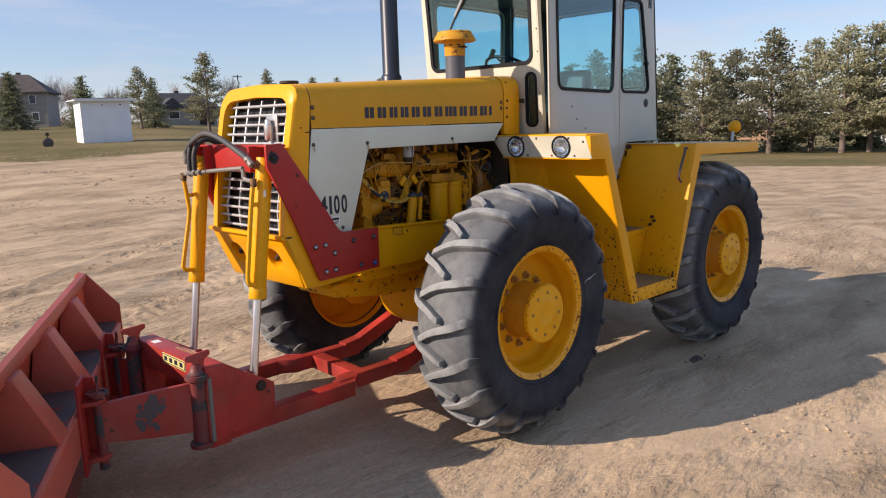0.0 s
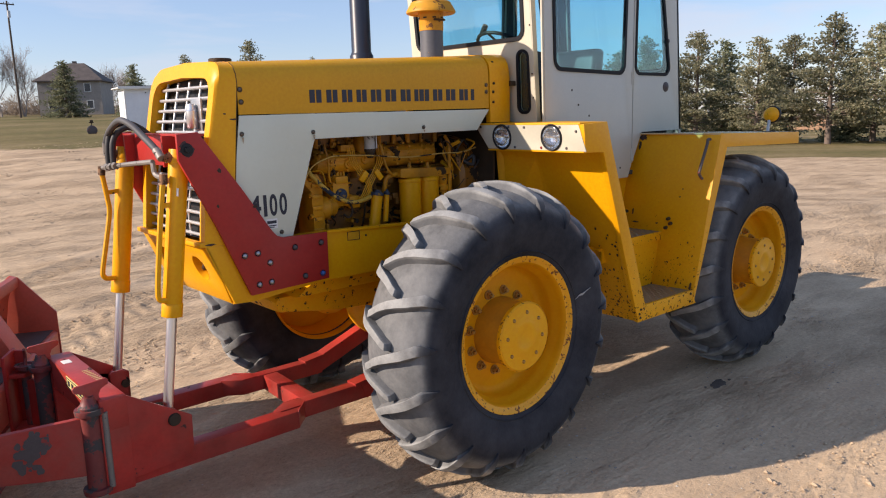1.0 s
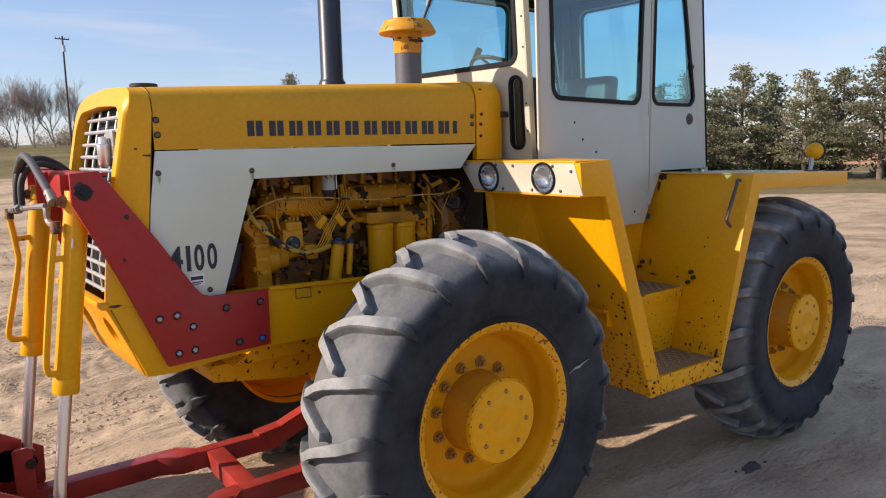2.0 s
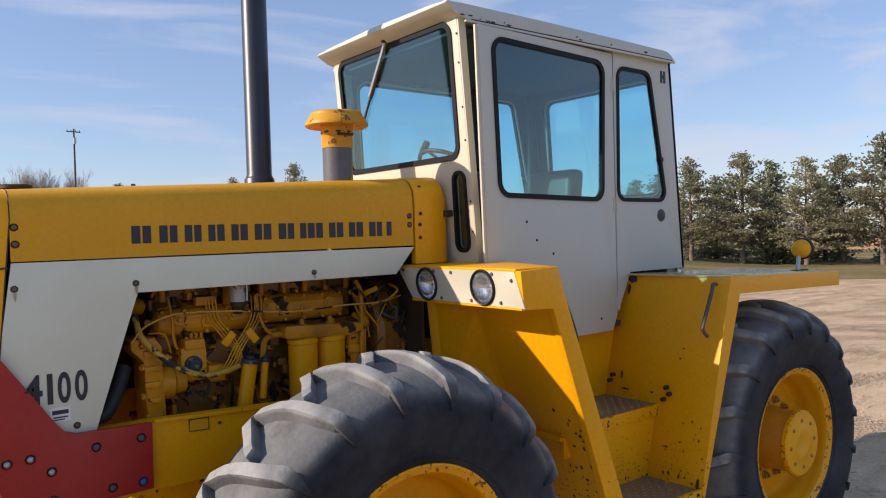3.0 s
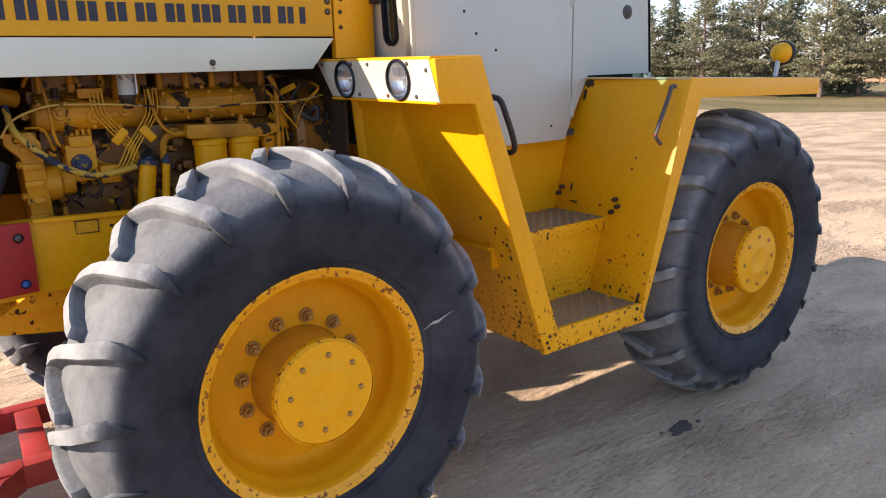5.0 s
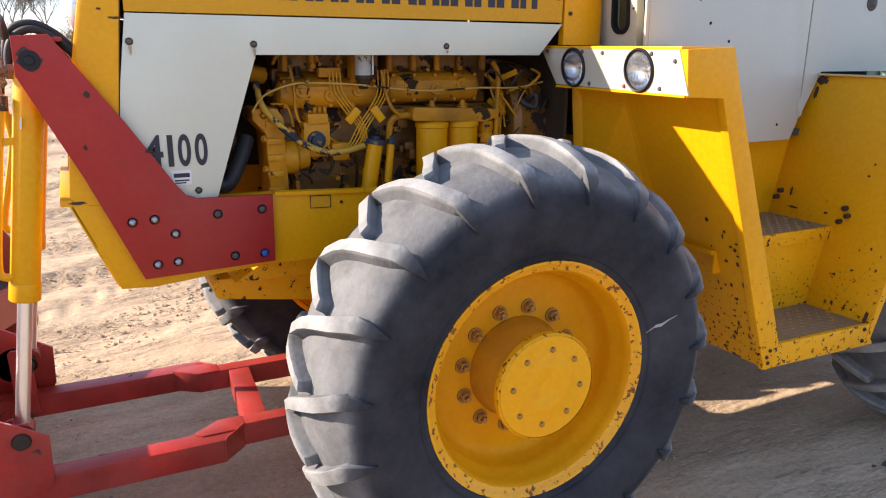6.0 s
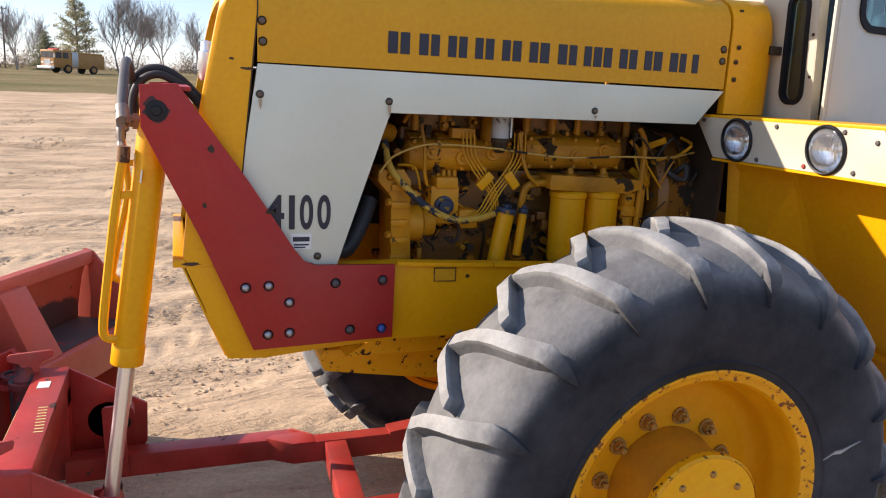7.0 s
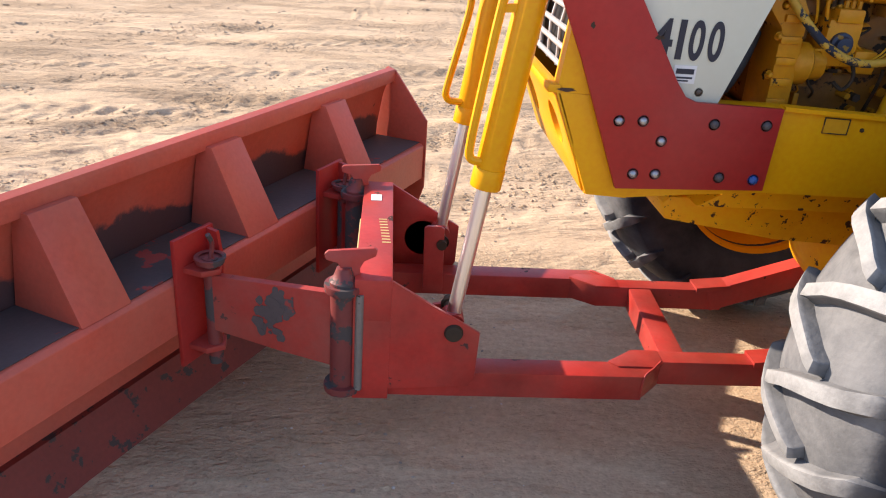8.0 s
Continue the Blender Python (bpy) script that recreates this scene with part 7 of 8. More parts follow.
def conifer_meshes(seed, h, r, clear, spruce):
    """Trunk and limbs in one mesh, a crown of many small needle sprays in another."""
    g = random.Random(seed)
    wood = Shape()
    wood.tube([(0, 0, -0.6), (0.03, 0.02, h * 0.3), (-0.03, 0.03, h * 0.65), (0, 0, h * 0.985)], [0.022 * h, 0.018 * h, 0.012 * h, 0.008 * h, 0.006 * h, 0.002 * h], 8, 3)
    v, f = [], []
    z = clear
    lean = [g.uniform(0.72, 1.2) for _ in range(12)]
    while z < h * 0.985:
        k = (z - clear) / (h - clear)
        full = (1 - k) ** (0.85 if spruce else 0.78) * (1.0 if spruce else min(1.0, 0.74 + 1.8 * k))
        ln = r * full
        for b in range(g.randint(4, 6) if not spruce else g.randint(6, 8)):
            a = g.uniform(0, 2 * math.pi)
            L = max(0.25, ln * g.uniform(0.55, 1.12) * lean[int(a / (2 * math.pi) * 12) % 12])
            up = (g.uniform(-0.25, 0.05) if spruce else g.uniform(-0.08, 0.38)) + 0.5 * k
            d = Vector((math.cos(a), math.sin(a), up)).normalized()
            base = Vector((0, 0, z))
            if L > 0.7:
                wood.cyl(base, base + d * L * 0.85, 0.012 * L + 0.012, 0.006, n=4, caps=False)
            n = max(5, int(L * (16 if spruce else 15)))
            for t in range(n):
                s = g.uniform(0.22 if spruce else 0.38, 1.02) * L
                spread = 0.10 + 0.20 * s / max(L, 0.1)
                c = base + d * s + Vector((g.gauss(0, spread), g.gauss(0, spread), g.gauss(0, 0.13) - (0.05 * s * s / L if spruce else 0)))
                for q in range(3):
                    ax = (d + Vector((g.uniform(-0.9, 0.9), g.uniform(-0.9, 0.9), g.uniform(-0.3, 0.9)))).normalized()
                    w = ax.orthogonal().normalized()
                    w = (w * math.cos(g.uniform(0, 6.28)) + ax.cross(w) * math.sin(g.uniform(0, 6.28))).normalized()
                    sz = g.uniform(0.11, 0.26)
                    i = len(v)
                    v += [tuple(c - w * sz * 0.30), tuple(c + ax * sz * 0.5 + w * sz * 0.34), tuple(c + ax * sz * 1.15), tuple(c + ax * sz * 0.5 - w * sz * 0.36)]
                    f.append((i, i + 1, i + 2, i + 3))
        z += g.uniform(0.20, 0.34) * (1.0 if spruce else 1.15)
    crown = raw_mesh("crown", v, f, m_spruce if spruce else m_pine)
    trunk = wood.mesh("trunk", smooth=1.2)
    trunk.materials.append(m_bark)
    return trunk, crown


PINES = [conifer_meshes(s, 12.0, 4.7, 1.7, False) for s in (3, 11, 23)]
SPRUCES = [conifer_meshes(s, 10.0, 3.3, 0.4, True) for s in (5, 17)]


def conifer(az, dist, top_el, kind, turn, wide=1.0):
    p = out_there(az, dist)
    h = 1.93 + dist * math.tan(radians(top_el)) - p.z
    trunk, crown = (SPRUCES if kind == "spruce" else PINES)[turn % (2 if kind == "spruce" else 3)]
    k = h / (10.0 if kind == "spruce" else 12.0)
    t = thing("spruce_tree" if kind == "spruce" else "pine_tree",
              "dark green spruce with low drooping branches on the grass" if kind == "spruce" else "tall olive-green pine with a bare lower trunk on grass", "tree",
              "conifers beyond the lot", tuple(p))
    t.rotation_euler = (0, 0, turn * 1.37)
    t.scale = (k * wide, k * wide, k)
    part("trunk", trunk, None, t)
    part("crown", crown, None, t)
    return t


ROW = [(38.6, 84, 3.0, "spruce", 1), (37.1, 80, 3.3, "pine", 0), (35.4, 82, 3.8, "spruce", 2), (33.4, 78, 4.75, "pine", 4), (31.8, 90, 3.4, "spruce", 3), (30.0, 79, 4.95, "pine", 2), (28.2, 83, 4.2, "spruce", 4),
       (26.0, 78, 4.3, "pine", 3), (24.9, 90, 3.0, "spruce", 5), (23.8, 82, 4.4, "pine", 5), (21.5, 77, 5.5, "pine", 1), (20.2, 86, 2.6, "spruce", 6), (18.9, 84, 4.7, "pine", 6), (17.0, 77, 5.4, "pine", 7), (16.1, 88, 3.0, "spruce", 8), (15.4, 79, 5.5, "pine", 8),
       (13.3, 78, 5.3, "pine", 9), (11.0, 80, 5.0, "pine", 10)]
for az, d, el, kind, turn in ROW:
    conifer(az, d, el, kind, turn, 1.15 if kind == "pine" else 1.3)
for az, d, el, kind, turn, w in ((74.6, 98, 3.95, "spruce", 1, 1.45), (70.35, 105, 3.7, "spruce", 2, 1.3), (66.75, 80, 4.35, "pine", 1, 0.95), (65.9, 84, 3.6, "spruce", 3, 1.15), (62.2, 70, 5.35, "pine", 2, 0.95), (57.9, 100, 4.1, "pine", 4, 0.8), (54.6, 120, 3.5, "pine", 5, 0.8),
                                 (52.8, 120, 3.4, "spruce", 5, 0.9), (49.6, 125, 3.3, "pine", 6, 0.9), (94.9, 106, 5.3, "pine", 0, 0.85), (97.0, 130, 2.5, "spruce", 4, 1.4)):
    conifer(az, d, el, kind, turn, w)


def bare_tree_mesh(seed, h):
    g = random.Random(seed)
    s = Shape()

    def limb(p, d, ln, r, level):
        q = p
        for j in range(3):
            d = (d + Vector((g.uniform(-0.16, 0.16), g.uniform(-0.16, 0.16), g.uniform(0.02, 0.2)))).normalized()
            e = q + d * ln / 3
            s.cyl(q, e, r * (1 - 0.22 * j), r * (1 - 0.22 * (j + 1)), n=5 if level < 2 else 3, caps=False)
            q = e
            if level < 5 and (j > 0 or level > 0):
                for b in range(g.randint(1, 2)):
                    t = d.orthogonal().normalized()
                    a = g.uniform(0, 6.28)
                    t = t * math.cos(a) + d.cross(t) * math.sin(a)
                    limb(q, (d + t * g.uniform(0.36, 0.80) + Vector((0, 0, 0.10))).normalized(), ln * g.uniform(0.55, 0.82), max(r * 0.5, 0.011), level + 1)

    for k in range(g.randint(2, 4)):
        limb(Vector((0, 0, -0.3)), Vector((g.uniform(-0.35, 0.35), g.uniform(-0.35, 0.35), 1)).normalized(), h * g.uniform(0.38, 0.5), h * 0.016, 0)
    me = s.mesh("bare_crown", smooth=1.2)
    me.materials.append(m_greybark)
    return me


BARE = [bare_tree_mesh(s, 9.0) for s in (2, 8, 31)]
for az, d, el, k in ((98.6, 120, 4.6, 0), (100.2, 122, 4.2, 1), (97.6, 140, 3.8, 2), (92.3, 104, 6.6, 2), (91.4, 112, 5.6, 0), (89.6, 120, 5.6, 1), (87.6, 125, 4.6, 2), (84.0, 130, 5.3, 0), (82.4, 130, 5.3, 1), (81.0, 126, 5.3, 2), (79.8, 124, 5.4, 0), (78.6, 124, 5.5, 1), (77.3, 125, 5.1, 2),
                     (72.0, 160, 3.9, 2), (70.9, 165, 3.8, 0), (68.4, 160, 3.6, 1), (64.5, 150, 3.4, 2), (60.2, 160, 4.0, 0), (56.0, 170, 3.3, 1), (47.0, 170, 3.0, 2)):
    p = out_there(az, d)
    t = thing("bare_tree", "leafless grey-brown tree with many fine branches", "tree", "bare trees beyond the lot", tuple(p))
    sc = (1.93 + d * math.tan(radians(el)) - p.z) / 10.5
    t.scale = (sc * 0.95, sc * 0.95, sc)
    t.rotation_euler = (0, 0, az * 2.3)
    part("bare_crown", BARE[k], None, t)

m_wall_paint = material("white_shed_paint", (0.74, 0.75, 0.77), 0.6, tint=0.05, bump=0.1, grain=8)
m_siding = material("grey_siding", (0.30, 0.27, 0.24), 0.8, tint=0.1, bump=0.2, grain=6)
m_shingle = material("dark_shingles", (0.055, 0.055, 0.062), 0.85, tint=0.2, bump=0.4, grain=10)
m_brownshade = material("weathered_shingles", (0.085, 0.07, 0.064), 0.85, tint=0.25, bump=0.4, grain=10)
m_brownroof = material("brown_shingles", (0.20, 0.14, 0.10), 0.85, tint=0.2, bump=0.4, grain=10)
m_winglass = material("house_window_glass", (0.03, 0.035, 0.045), 0.1, tint=0.1, bump=0.0)
m_trim = material("white_trim", (0.72, 0.72, 0.70), 0.6, tint=0.05)
m_pole = material("weathered_pole", (0.10, 0.075, 0.055), 0.9, tint=0.2, bump=0.5)


def placed(name, label, category, az, dist, turn):
    """A thing on the land that faces the lot, turned by some degrees."""
    t = thing(name, label, category, at=tuple(out_there(az, dist)))
    t.rotation_euler = (0, 0, radians(az - 90 + turn))
    return t


def build_shed():
    t = placed("shed", "small white flat-roofed utility shed on the grass", "shed", 69.2, 47.6, 12)
    t.location.z += 0.22
    part("wall", Shape().box((-1.30, -0.9, -0.7), (1.30, 1.1, 2.10)), m_wall_paint, t, bevel=0.02)
    roof = part("roof", Shape().box((-1.62, -1.15, 2.10), (1.60, 1.35, 2.16)), m_trim, t, bevel=0.01)
    part("fascia", Shape().box((-1.64, -1.18, 2.06), (1.62, -1.15, 2.20)), m_trim, roof)
    part("roof_felt", Shape().box((-1.2, -1.0, 2.16), (1.2, 1.2, 2.24)), m_shingle, roof)
    for x in (-0.2, 0.75):
        part("wall_vent", Shape().box((x, -0.915, 1.82), (x + 0.07, -0.89, 1.88)), m_dark, t)
    part("corner_trim", Shape().box((-1.32, -0.92, -0.3), (-1.24, -0.88, 2.08)), m_trim, t)
    part("door", Shape().box((-1.325, -0.45, 0.0), (-1.295, 0.35, 1.9)), m_trim, t)


def house(name, label, az, dist, turn, w, depth, wall_h, roof_h, walls, roofs, rows, hip=0.35):
    t = placed(name, label, "house", az, dist, turn)
    part("wall", Shape().box((-w / 2, 0, -1.0), (w / 2, depth, wall_h)), walls, t)
    o = 0.45
    a = [(-w / 2 - o, -o, wall_h), (w / 2 + o, -o, wall_h), (w / 2 + o, depth + o, wall_h), (-w / 2 - o, depth + o, wall_h), (-w / 2 * hip, depth / 2, wall_h + roof_h), (w / 2 * hip, depth / 2, wall_h + roof_h)]
    roof = part("roof", Shape().add(a + [(x, y, z - 0.18) for x, y, z in a[:4]], [(0, 1, 5, 4), (1, 2, 5), (2, 3, 4, 5), (3, 0, 4), (0, 6, 7, 1), (1, 7, 8, 2), (2, 8, 9, 3), (3, 9, 6, 0), (9, 8, 7, 6)]), roofs, t)
    part("chimney", Shape().box((-0.3, depth * 0.55, wall_h + roof_h - 0.6), (0.3, depth * 0.55 + 0.5, wall_h + roof_h + 0.35)), roofs, roof)
    for x, z, ww, hh in rows:
        win = part("window", Shape().plate(lambda u, v, q: (u, -0.06 + q, v), [(x - ww / 2, z), (x + ww / 2, z), (x + ww / 2, z + hh), (x - ww / 2, z + hh)], [[(x - ww / 2 + 0.09, z + 0.09), (x + ww / 2 - 0.09, z + 0.09), (x + ww / 2 - 0.09, z + hh - 0.09), (x - ww / 2 + 0.09, z + hh - 0.09)]], t=0.08), m_trim, t)
        part("pane", Shape().box((x - ww / 2 + 0.08, -0.03, z + 0.08), (x + ww / 2 - 0.08, 0.0, z + hh - 0.08)), m_winglass, win)
    return t


build_shed()
house("house", "grey two-storey house with a dark hipped roof", 74.5, 130, -14, 9.0, 8.0, 5.2, 2.8, m_siding, m_brownshade, [(2.6, 3.4, 1.0, 1.4), (2.8, 0.9, 1.0, 1.3), (-0.5, 3.4, 1.0, 1.4), (-2.6, 0.9, 1.2, 1.3)])
h2 = house("house", "low house with a dark roof and pale gable", 63.7, 118, 18, 9.0, 7.0, 2.6, 2.2, m_siding, m_shingle, [(-1.8, 0.9, 1.6, 1.1), (1.6, 0.9, 1.0, 1.1)], 0.6)
part("porch_gable", Shape().add([(-4.2, -0.9, 2.45), (-0.2, -0.9, 2.45), (-2.2, -0.9, 4.0), (-4.2, 3.0, 2.45), (-0.2, 3.0, 2.45), (-2.2, 3.0, 4.0)], [(0, 1, 2), (5, 4, 3), (0, 2, 5, 3), (1, 4, 5, 2), (0, 3, 4, 1)]), m_shingle, h2)
part("garage_door", Shape().box((1.9, -0.05, 0.0), (4.0, 0.02, 2.1)), m_dark, h2)
house("house", "white house with a brown roof behind pines", 12.6, 108, 8, 12.0, 9.0, 3.2, 2.2, m_trim, m_brownroof, [(-4.2, 1.0, 1.1, 1.3), (-1.5, 1.0, 1.1, 1.3), (2.0, 1.0, 1.1, 1.3)])
house("house", "low tan building behind the tree row", 24.2, 150, 0, 16.0, 8.0, 2.4, 1.4, material("tan_wall", (0.42, 0.25, 0.15), 0.8, tint=0.1), m_brownroof, [(-4.0, 0.8, 1.2, 1.0), (3.0, 0.8, 1.2, 1.0)])


def build_poles():
    for az, d, h in ((77.5, 110, 14.2), (99.5, 150, 10.0), (60.0, 150, 9.5)):
        t = placed("utility_pole", "weathered wooden utility pole with a crossarm", "utility pole", az, d, 25)
        base_top = h
        part("pole", Shape().cyl((0, 0, -0.5), (0.05, 0, base_top), 0.15, 0.10, n=10), m_pole, t)
        part("crossarm", Shape().box((-0.9, -0.06, base_top - 0.45), (0.9, 0.06, base_top - 0.32)), m_pole, t)
        for x in (-0.8, -0.3, 0.3, 0.8):
            part("insulator", Shape().cyl((x, 0, base_top - 0.32), (x, 0, base_top - 0.15), 0.04, n=8), m_dark, t)
        part("transformer", Shape().cyl((0.0, -0.32, base_top - 2.0), (0.0, -0.32, base_top - 1.2), 0.18, n=14), m_steel, t)


build_poles()


def build_fire_engine():
    t = placed("fire_truck", "old yellow cab-forward fire truck parked on the grass", "fire truck", 95.1, 100, 38)
    m_fy = material("fire_truck_yellow", (0.42, 0.19, 0.03), 0.5, tint=0.12, dust=(0.25, 0.14, 0.08), dust_amount=0.5)
    L = 6.6
    cab = part("cab_body", Shape().box((-L / 2, -1.15, 0.62), (-L / 2 + 2.2, 1.15, 2.55)), m_fy, t, bevel=0.08)
    part("crew_body", Shape().box((-L / 2 + 2.2, -1.15, 0.62), (L / 2, 1.15, 2.15)), m_fy, t, bevel=0.04)
    part("pump_panel", Shape().box((-L / 2 + 2.3, -1.17, 0.75), (-L / 2 + 3.1, 1.17, 2.4)), m_steel, t, bevel=0.02)
    part("hose_bed", Shape().box((-0.1, -0.95, 2.15), (L / 2 - 0.1, 0.95, 2.42)), m_fy, t, bevel=0.02)
    part("light_bar", Shape().box((-L / 2 + 0.7, -0.8, 2.55), (-L / 2 + 1.0, 0.8, 2.72)), m_red_reflector, cab, bevel=0.03)
    for y0, y1 in ((-1.02, -0.04), (0.04, 1.02)):
        part("windscreen", Shape().box((-L / 2 - 0.02, y0, 1.65), (-L / 2 + 0.03, y1, 2.35)), m_winglass, cab)
    for x0, x1 in ((0.25, 0.95), (1.15, 1.85)):
        for s in (-1, 1):
            part("side_window", Shape().box((-L / 2 + x0, s * 1.15 - 0.02, 1.65), (-L / 2 + x1, s * 1.15 + 0.02, 2.3)), m_winglass, cab)
    part("front_grille", Shape().box((-L / 2 - 0.03, -0.55, 0.85), (-L / 2 + 0.02, 0.55, 1.5)), m_steel, cab)
    part("bumper", Shape().box((-L / 2 - 0.45, -1.2, 0.45), (-L / 2 - 0.02, 1.2, 0.75)), m_chrome, t, bevel=0.03)
    for s in (-1, 1):
        for dy in (0.72, 0.95):
            part("headlamp", Shape().lathe([(0.0, -L / 2 - 0.06), (0.09, -L / 2 - 0.05), (0.10, -L / 2)], (0, s * dy, 1.15), "x", 12), m_chrome, cab)
        part("mirror", Shape().box((-L / 2 - 0.1, s * 1.35 - 0.08, 1.7), (-L / 2 - 0.05, s * 1.35 + 0.08, 2.1)), m_steel, cab)
        for x in (-L / 2 + 1.75, L / 2 - 1.5):
            w = part("wheel", Shape().lathe([(0.0, -0.14), (0.28, -0.14), (0.30, -0.16), (0.47, -0.15), (0.50, -0.1), (0.50, 0.1), (0.47, 0.15), (0.0, 0.15)], (x, s * 1.05, 0.50), "y", 24), m_black, t)
            part("rim", Shape().lathe([(0.0, s * 0.165), (0.20, s * 0.165), (0.28, s * 0.15), (0.28, s * 0.1)], (x, s * 1.05, 0.50), "y", 18), m_fy, w)
        part("locker_door", Shape().box((0.2, s * 1.16 - 0.02, 0.85), (L / 2 - 0.3, s * 1.16 + 0.02, 1.7)), m_fy, t, bevel=0.01)


build_fire_engine()


def build_small_far_things():
    t = placed("disc_sign", "round grey steel disc on a low stand in the grass", "disc", 72.75, 44, 0)
    part("disc", Shape().lathe([(0.0, -0.03), (0.23, -0.03), (0.26, -0.01), (0.26, 0.02), (0.0, 0.02)], (0, 0, 0.18), "y", 26), m_scuffed, t)
    part("stand", Shape().cyl((0, 0.03, -0.1), (0, 0.03, 0.62), 0.025, n=8).box((-0.12, 0.0, 0.56), (0.12, 0.05, 0.60)), m_dark, t)
    part("bracket", Shape().box((-0.07, -0.03, 0.60), (0.09, 0.05, 0.72)), m_dark, t, bevel=0.02)
    t = placed("white_trailer", "low white utility trailer box with dark openings", "trailer", 103.2, 62, -20)
    part("box", Shape().box((-1.5, -0.5, 0.15), (1.5, 0.5, 1.1)), m_wall_paint, t, bevel=0.03)
    for x in (-0.9, 0.35):
        part("opening", Shape().box((x, -0.52, 0.6), (x + 0.5, -0.49, 0.85)), m_dark, t)
    for x in (-0.8, 0.8):
        part("wheel", Shape().lathe([(0.0, -0.1), (0.24, -0.1), (0.27, -0.06), (0.27, 0.06), (0.0, 0.1)], (x, -0.45, 0.27), "y", 18), m_black, t)
    # brush along the far side of the grass
    g = random.Random(9)
    v, f = [], []
    for k in range(90):
        az = g.uniform(46, 108)
        p = out_there(az, g.uniform(140, 175))
        w, h = g.uniform(1.5, 4.0), g.uniform(1.2, 3.2)
        for j in range(260):
            c = p + Vector((g.gauss(0, w * 0.5), g.gauss(0, w * 0.5), abs(g.gauss(0.3, 0.45)) * h))
            ax = Vector((g.uniform(-1, 1), g.uniform(-1, 1), g.uniform(0.2, 1.4))).normalized()
            s = ax.orthogonal().normalized() * 0.07
            i = len(v)
            v += [tuple(c - s), tuple(c + s), tuple(c + ax * g.uniform(0.5, 1.1))]
            f.append((i, i + 1, i + 2))
    ob = new("brush", raw_mesh("brush", v, f, leaf_material("dry_brush", (0.14, 0.11, 0.085), (0.24, 0.19, 0.145), (0.33, 0.27, 0.20))))
    tagged(ob, "distant belt of dry brown brush beyond the grass", "brush", kind="stuff")


build_small_far_things()


# ---------------------------------------------------------------- stones on the lot
def lumps_on_lot(x, y, size, flat, long, seed):
    """Many small irregular lumps, half sunk in the ground, as one mesh's vertices and faces."""
    g = np.random.RandomState(seed)
    n = len(x)
    base = np.array([(1, 0, 0), (0.45, 0.8, 0.1), (-0.5, 0.85, 0), (-1, 0.05, 0.1), (-0.45, -0.85, 0), (0.5, -0.8, 0.1), (0.25, 0.15, 0.8), (-0.3, -0.1, 0.72)], float)
    tri = np.array([(0, 1, 6), (1, 2, 6), (2, 7, 6), (2, 3, 7), (3, 4, 7), (4, 6, 7), (4, 5, 6), (5, 0, 6)])
    p = base[None] * g.uniform(0.7, 1.25, (n, 8, 3)) * size[:, None, None]
    p[..., 0] *= long[:, None]
    p[..., 2] *= flat
    a = g.normal(0.42, 0.5, n) + (g.random_sample(n) > 0.6) * g.uniform(0, 3.14, n)
    c, q = np.cos(a)[:, None], np.sin(a)[:, None]
    z = rise(x, y)
    out = np.stack([p[..., 0] * c - p[..., 1] * q + x[:, None], p[..., 0] * q + p[..., 1] * c + y[:, None], p[..., 2] + z[:, None] - 0.12 * size[:, None]], -1)
    faces = (tri[None] + 8 * np.arange(n)[:, None, None]).reshape(-1, 3)
    return out.reshape(-1, 3).tolist(), faces.tolist()


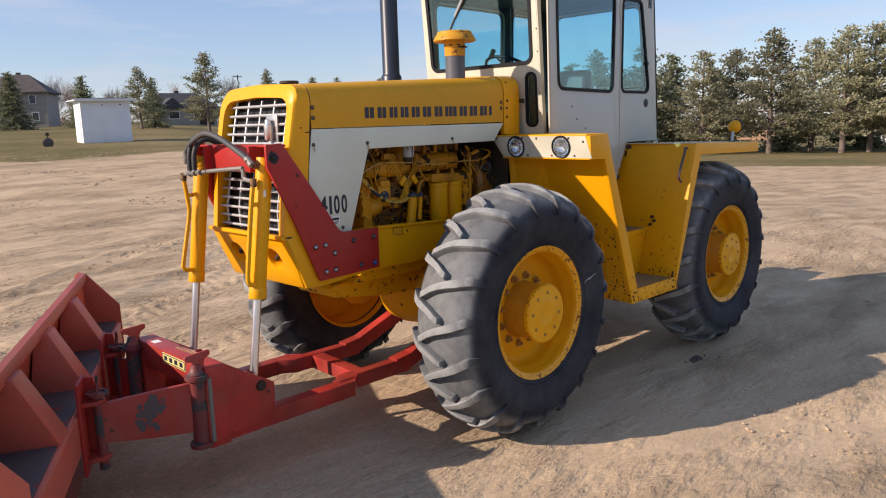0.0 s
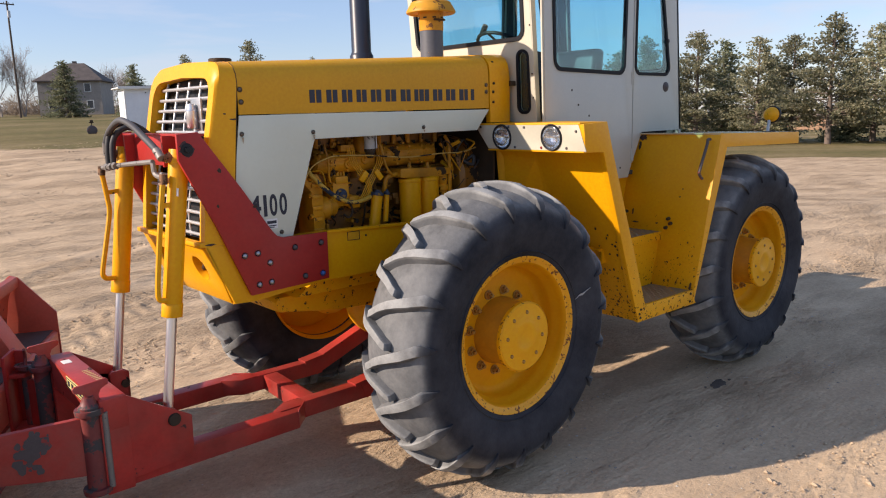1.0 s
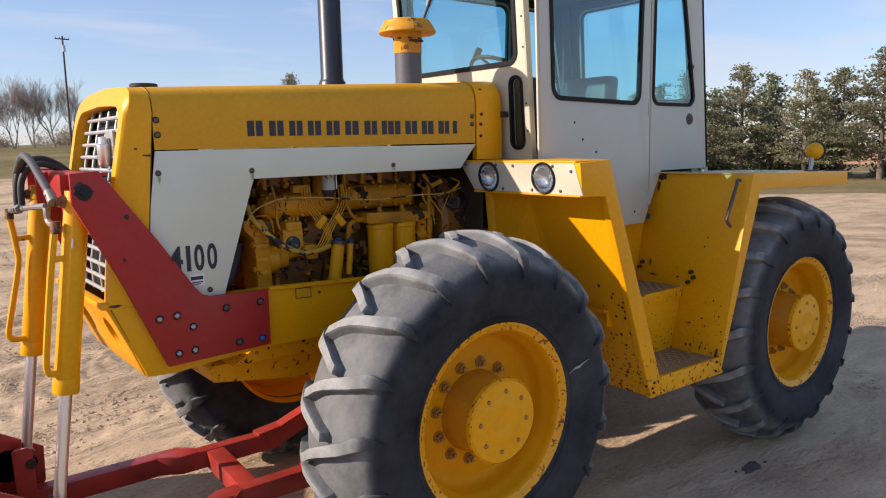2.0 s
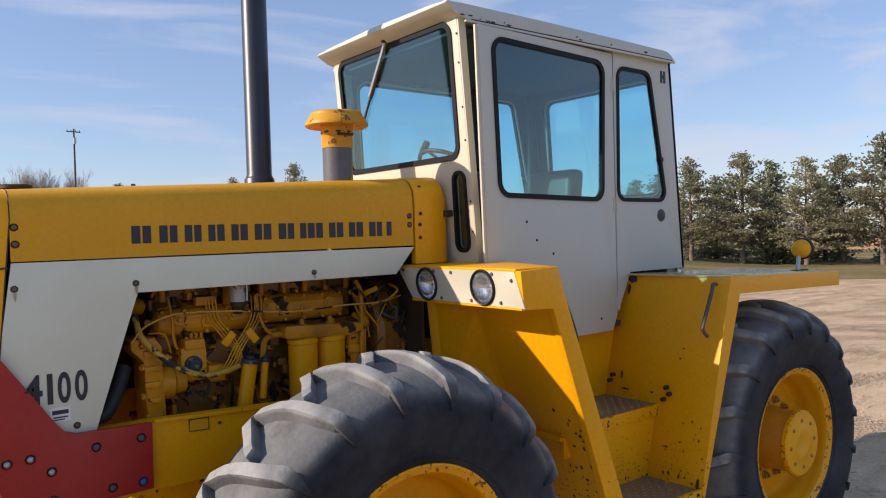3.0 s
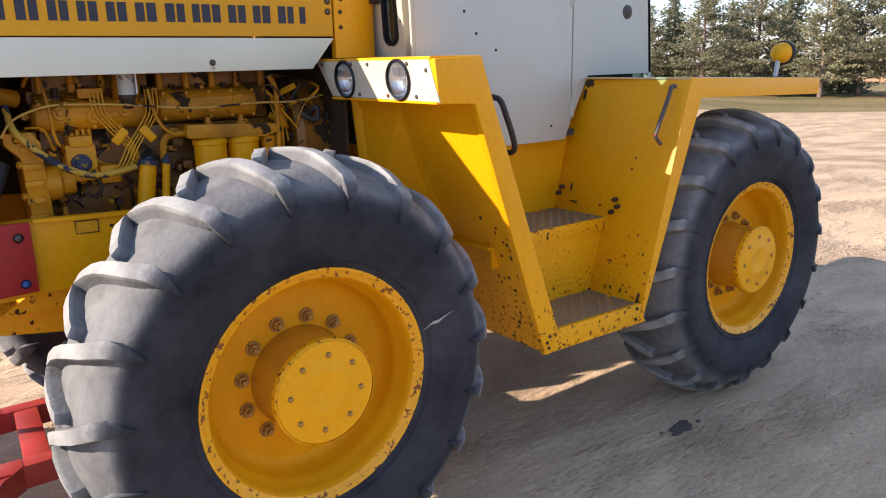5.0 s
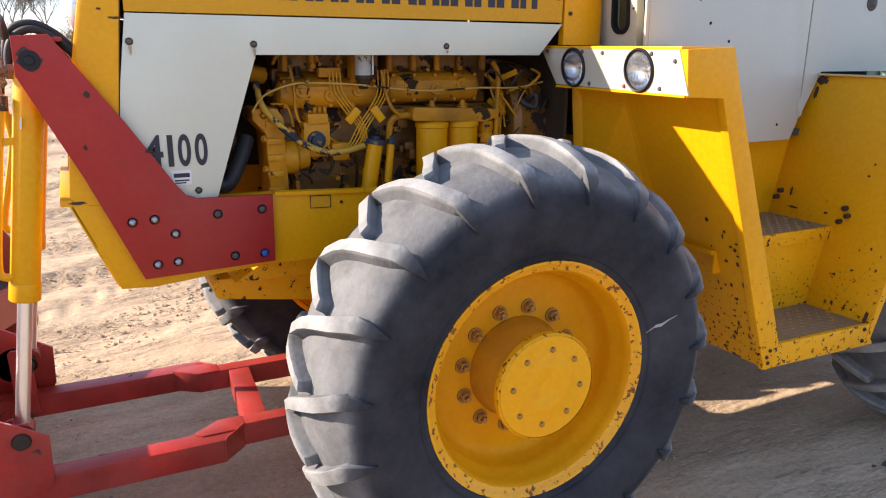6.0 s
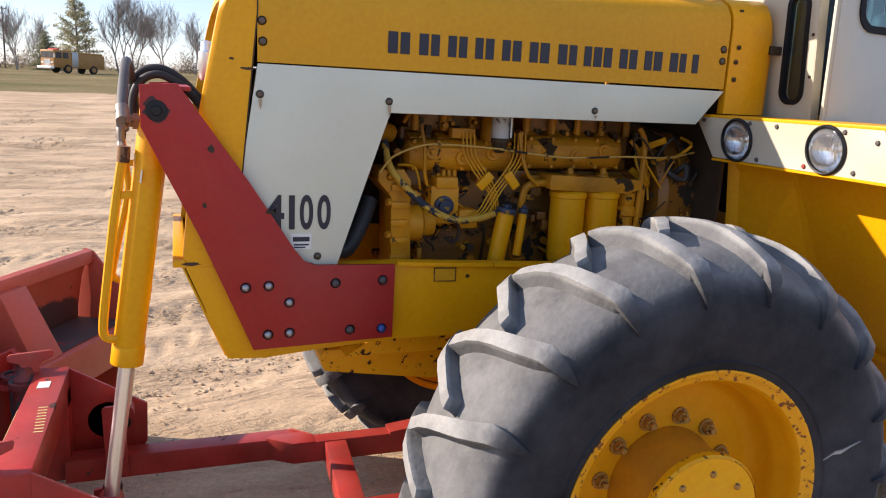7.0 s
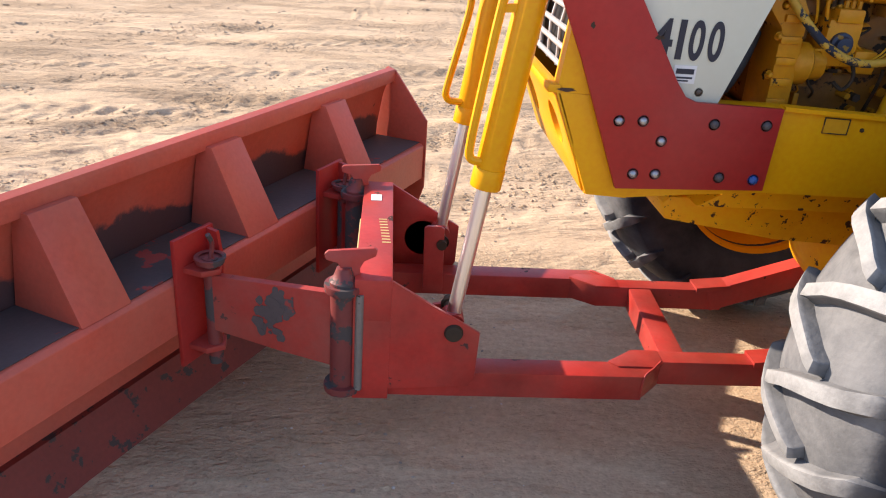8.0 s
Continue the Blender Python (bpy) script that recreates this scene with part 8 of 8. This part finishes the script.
def build_stones():
    g = np.random.RandomState(12)
    # crumbled clods, gathered in drifts where wheels have torn the crust
    n = 150000
    x, y = g.uniform(-6.5, 7.5, n), g.uniform(-3.4, 9.5, n)
    drift = np.zeros(n)
    for k in range(14):
        wl, ang, ph = g.uniform(0.5, 2.6), g.normal(1.98, 0.45), g.uniform(0, 6.28)
        drift += np.sin((x * math.cos(ang) + y * math.sin(ang)) * 6.283 / wl + ph + 0.6 * np.sin(x * 1.1 + k))
    bare = np.hypot((x - 0.6) / 3.2, (y + 0.2) / 1.75) < 1
    keep = (drift + g.normal(0, 1.6, n) > 1.7) & (~bare | (g.random_sample(n) > 0.93)) & (np.hypot(x + 1.6, y + 3.3) > 0.4)
    x, y = x[keep], y[keep]
    n = len(x)
    size = 0.0035 + 0.0125 * g.random_sample(n) ** 3
    v, f = lumps_on_lot(x, y, size, 0.62, g.uniform(0.9, 1.9, n), 3)
    tagged(new("clods", raw_mesh("clods", v, f, m_ground)), "crumbled tan dirt clods strewn over the lot", "dirt clods", kind="stuff")
    # coarser clods on the far half of the lot
    n = 60000
    x, y = g.uniform(-16, 18, n), g.uniform(7, 30, n)
    drift = sum(np.sin((x * math.cos(t) + y * math.sin(t)) * 6.283 / w + q + 0.8 * np.sin(x * 0.4 + q)) for t, w, q in ((1.9, 1.7, 0.0), (2.2, 2.9, 1.0), (1.6, 4.3, 2.0), (2.0, 6.5, 4.0), (1.3, 3.4, 5.0)))
    keep = drift + g.normal(0, 0.9, n) > 1.3
    x, y = x[keep], y[keep]
    n = len(x)
    v2, f2 = lumps_on_lot(x, y, 0.009 + 0.030 * g.random_sample(n) ** 3, 0.75, g.uniform(0.9, 2.2, n), 7)
    tagged(new("clods", raw_mesh("clods", v2, f2, m_ground)), "coarse dirt clods on the torn-up far part of the lot", "dirt clods", kind="stuff")
    # pebbles in loose clusters
    n = 9000
    cx, cy = g.uniform(-4, 4.5, 170), g.normal(-1.2, 1.4, 170)
    i = g.randint(0, 170, n)
    x = np.where(g.random_sample(n) > 0.35, cx[i] + g.normal(0, 0.16, n), g.uniform(-5, 6, n))
    y = np.where(g.random_sample(n) > 0.35, cy[i] + g.normal(0, 0.16, n), g.uniform(-4.2, 3, n))
    size = 0.0024 + 0.0075 * g.random_sample(n) ** 4
    v, f = lumps_on_lot(x, y, size, 0.85, g.uniform(0.8, 1.3, n), 5)
    m = leaf_material("pebbles", (0.26, 0.22, 0.18), (0.42, 0.36, 0.29), (0.60, 0.56, 0.49), 0.0)
    tagged(new("pebbles", raw_mesh("pebbles", v, f, m)), "scattered small pale pebbles on the dirt lot", "pebbles", kind="stuff")
    # oil stain: an uneven dark patch with a few drips beside it
    m_oil = material("oily_dirt", (0.085, 0.066, 0.052), 0.85, tint=0.35, bump=0.5, grain=50)
    st = new("oil_stain")
    st.location = (1.95, -1.17, 0)
    for k, (ox, oy, rx, ry) in enumerate(((0, 0, 0.088, 0.040), (0.05, 0.028, 0.045, 0.024), (-0.06, -0.018, 0.036, 0.018), (0.13, -0.01, 0.012, 0.008), (-0.12, 0.03, 0.010, 0.007))):
        q = random.Random(60 + k)
        rim = [(ox + rx * q.uniform(0.78, 1.16) * math.cos(2 * math.pi * i / 26), oy + ry * q.uniform(0.74, 1.2) * math.sin(2 * math.pi * i / 26)) for i in range(26)]
        part("blot", Shape().plate(lambda u, w, d: (u, w, 0.006 + 0.0006 * k - d), rim, t=0.014), m_oil, st)
    tagged(st, "small dark oil stain soaked into the dirt", "stain")


build_stones()
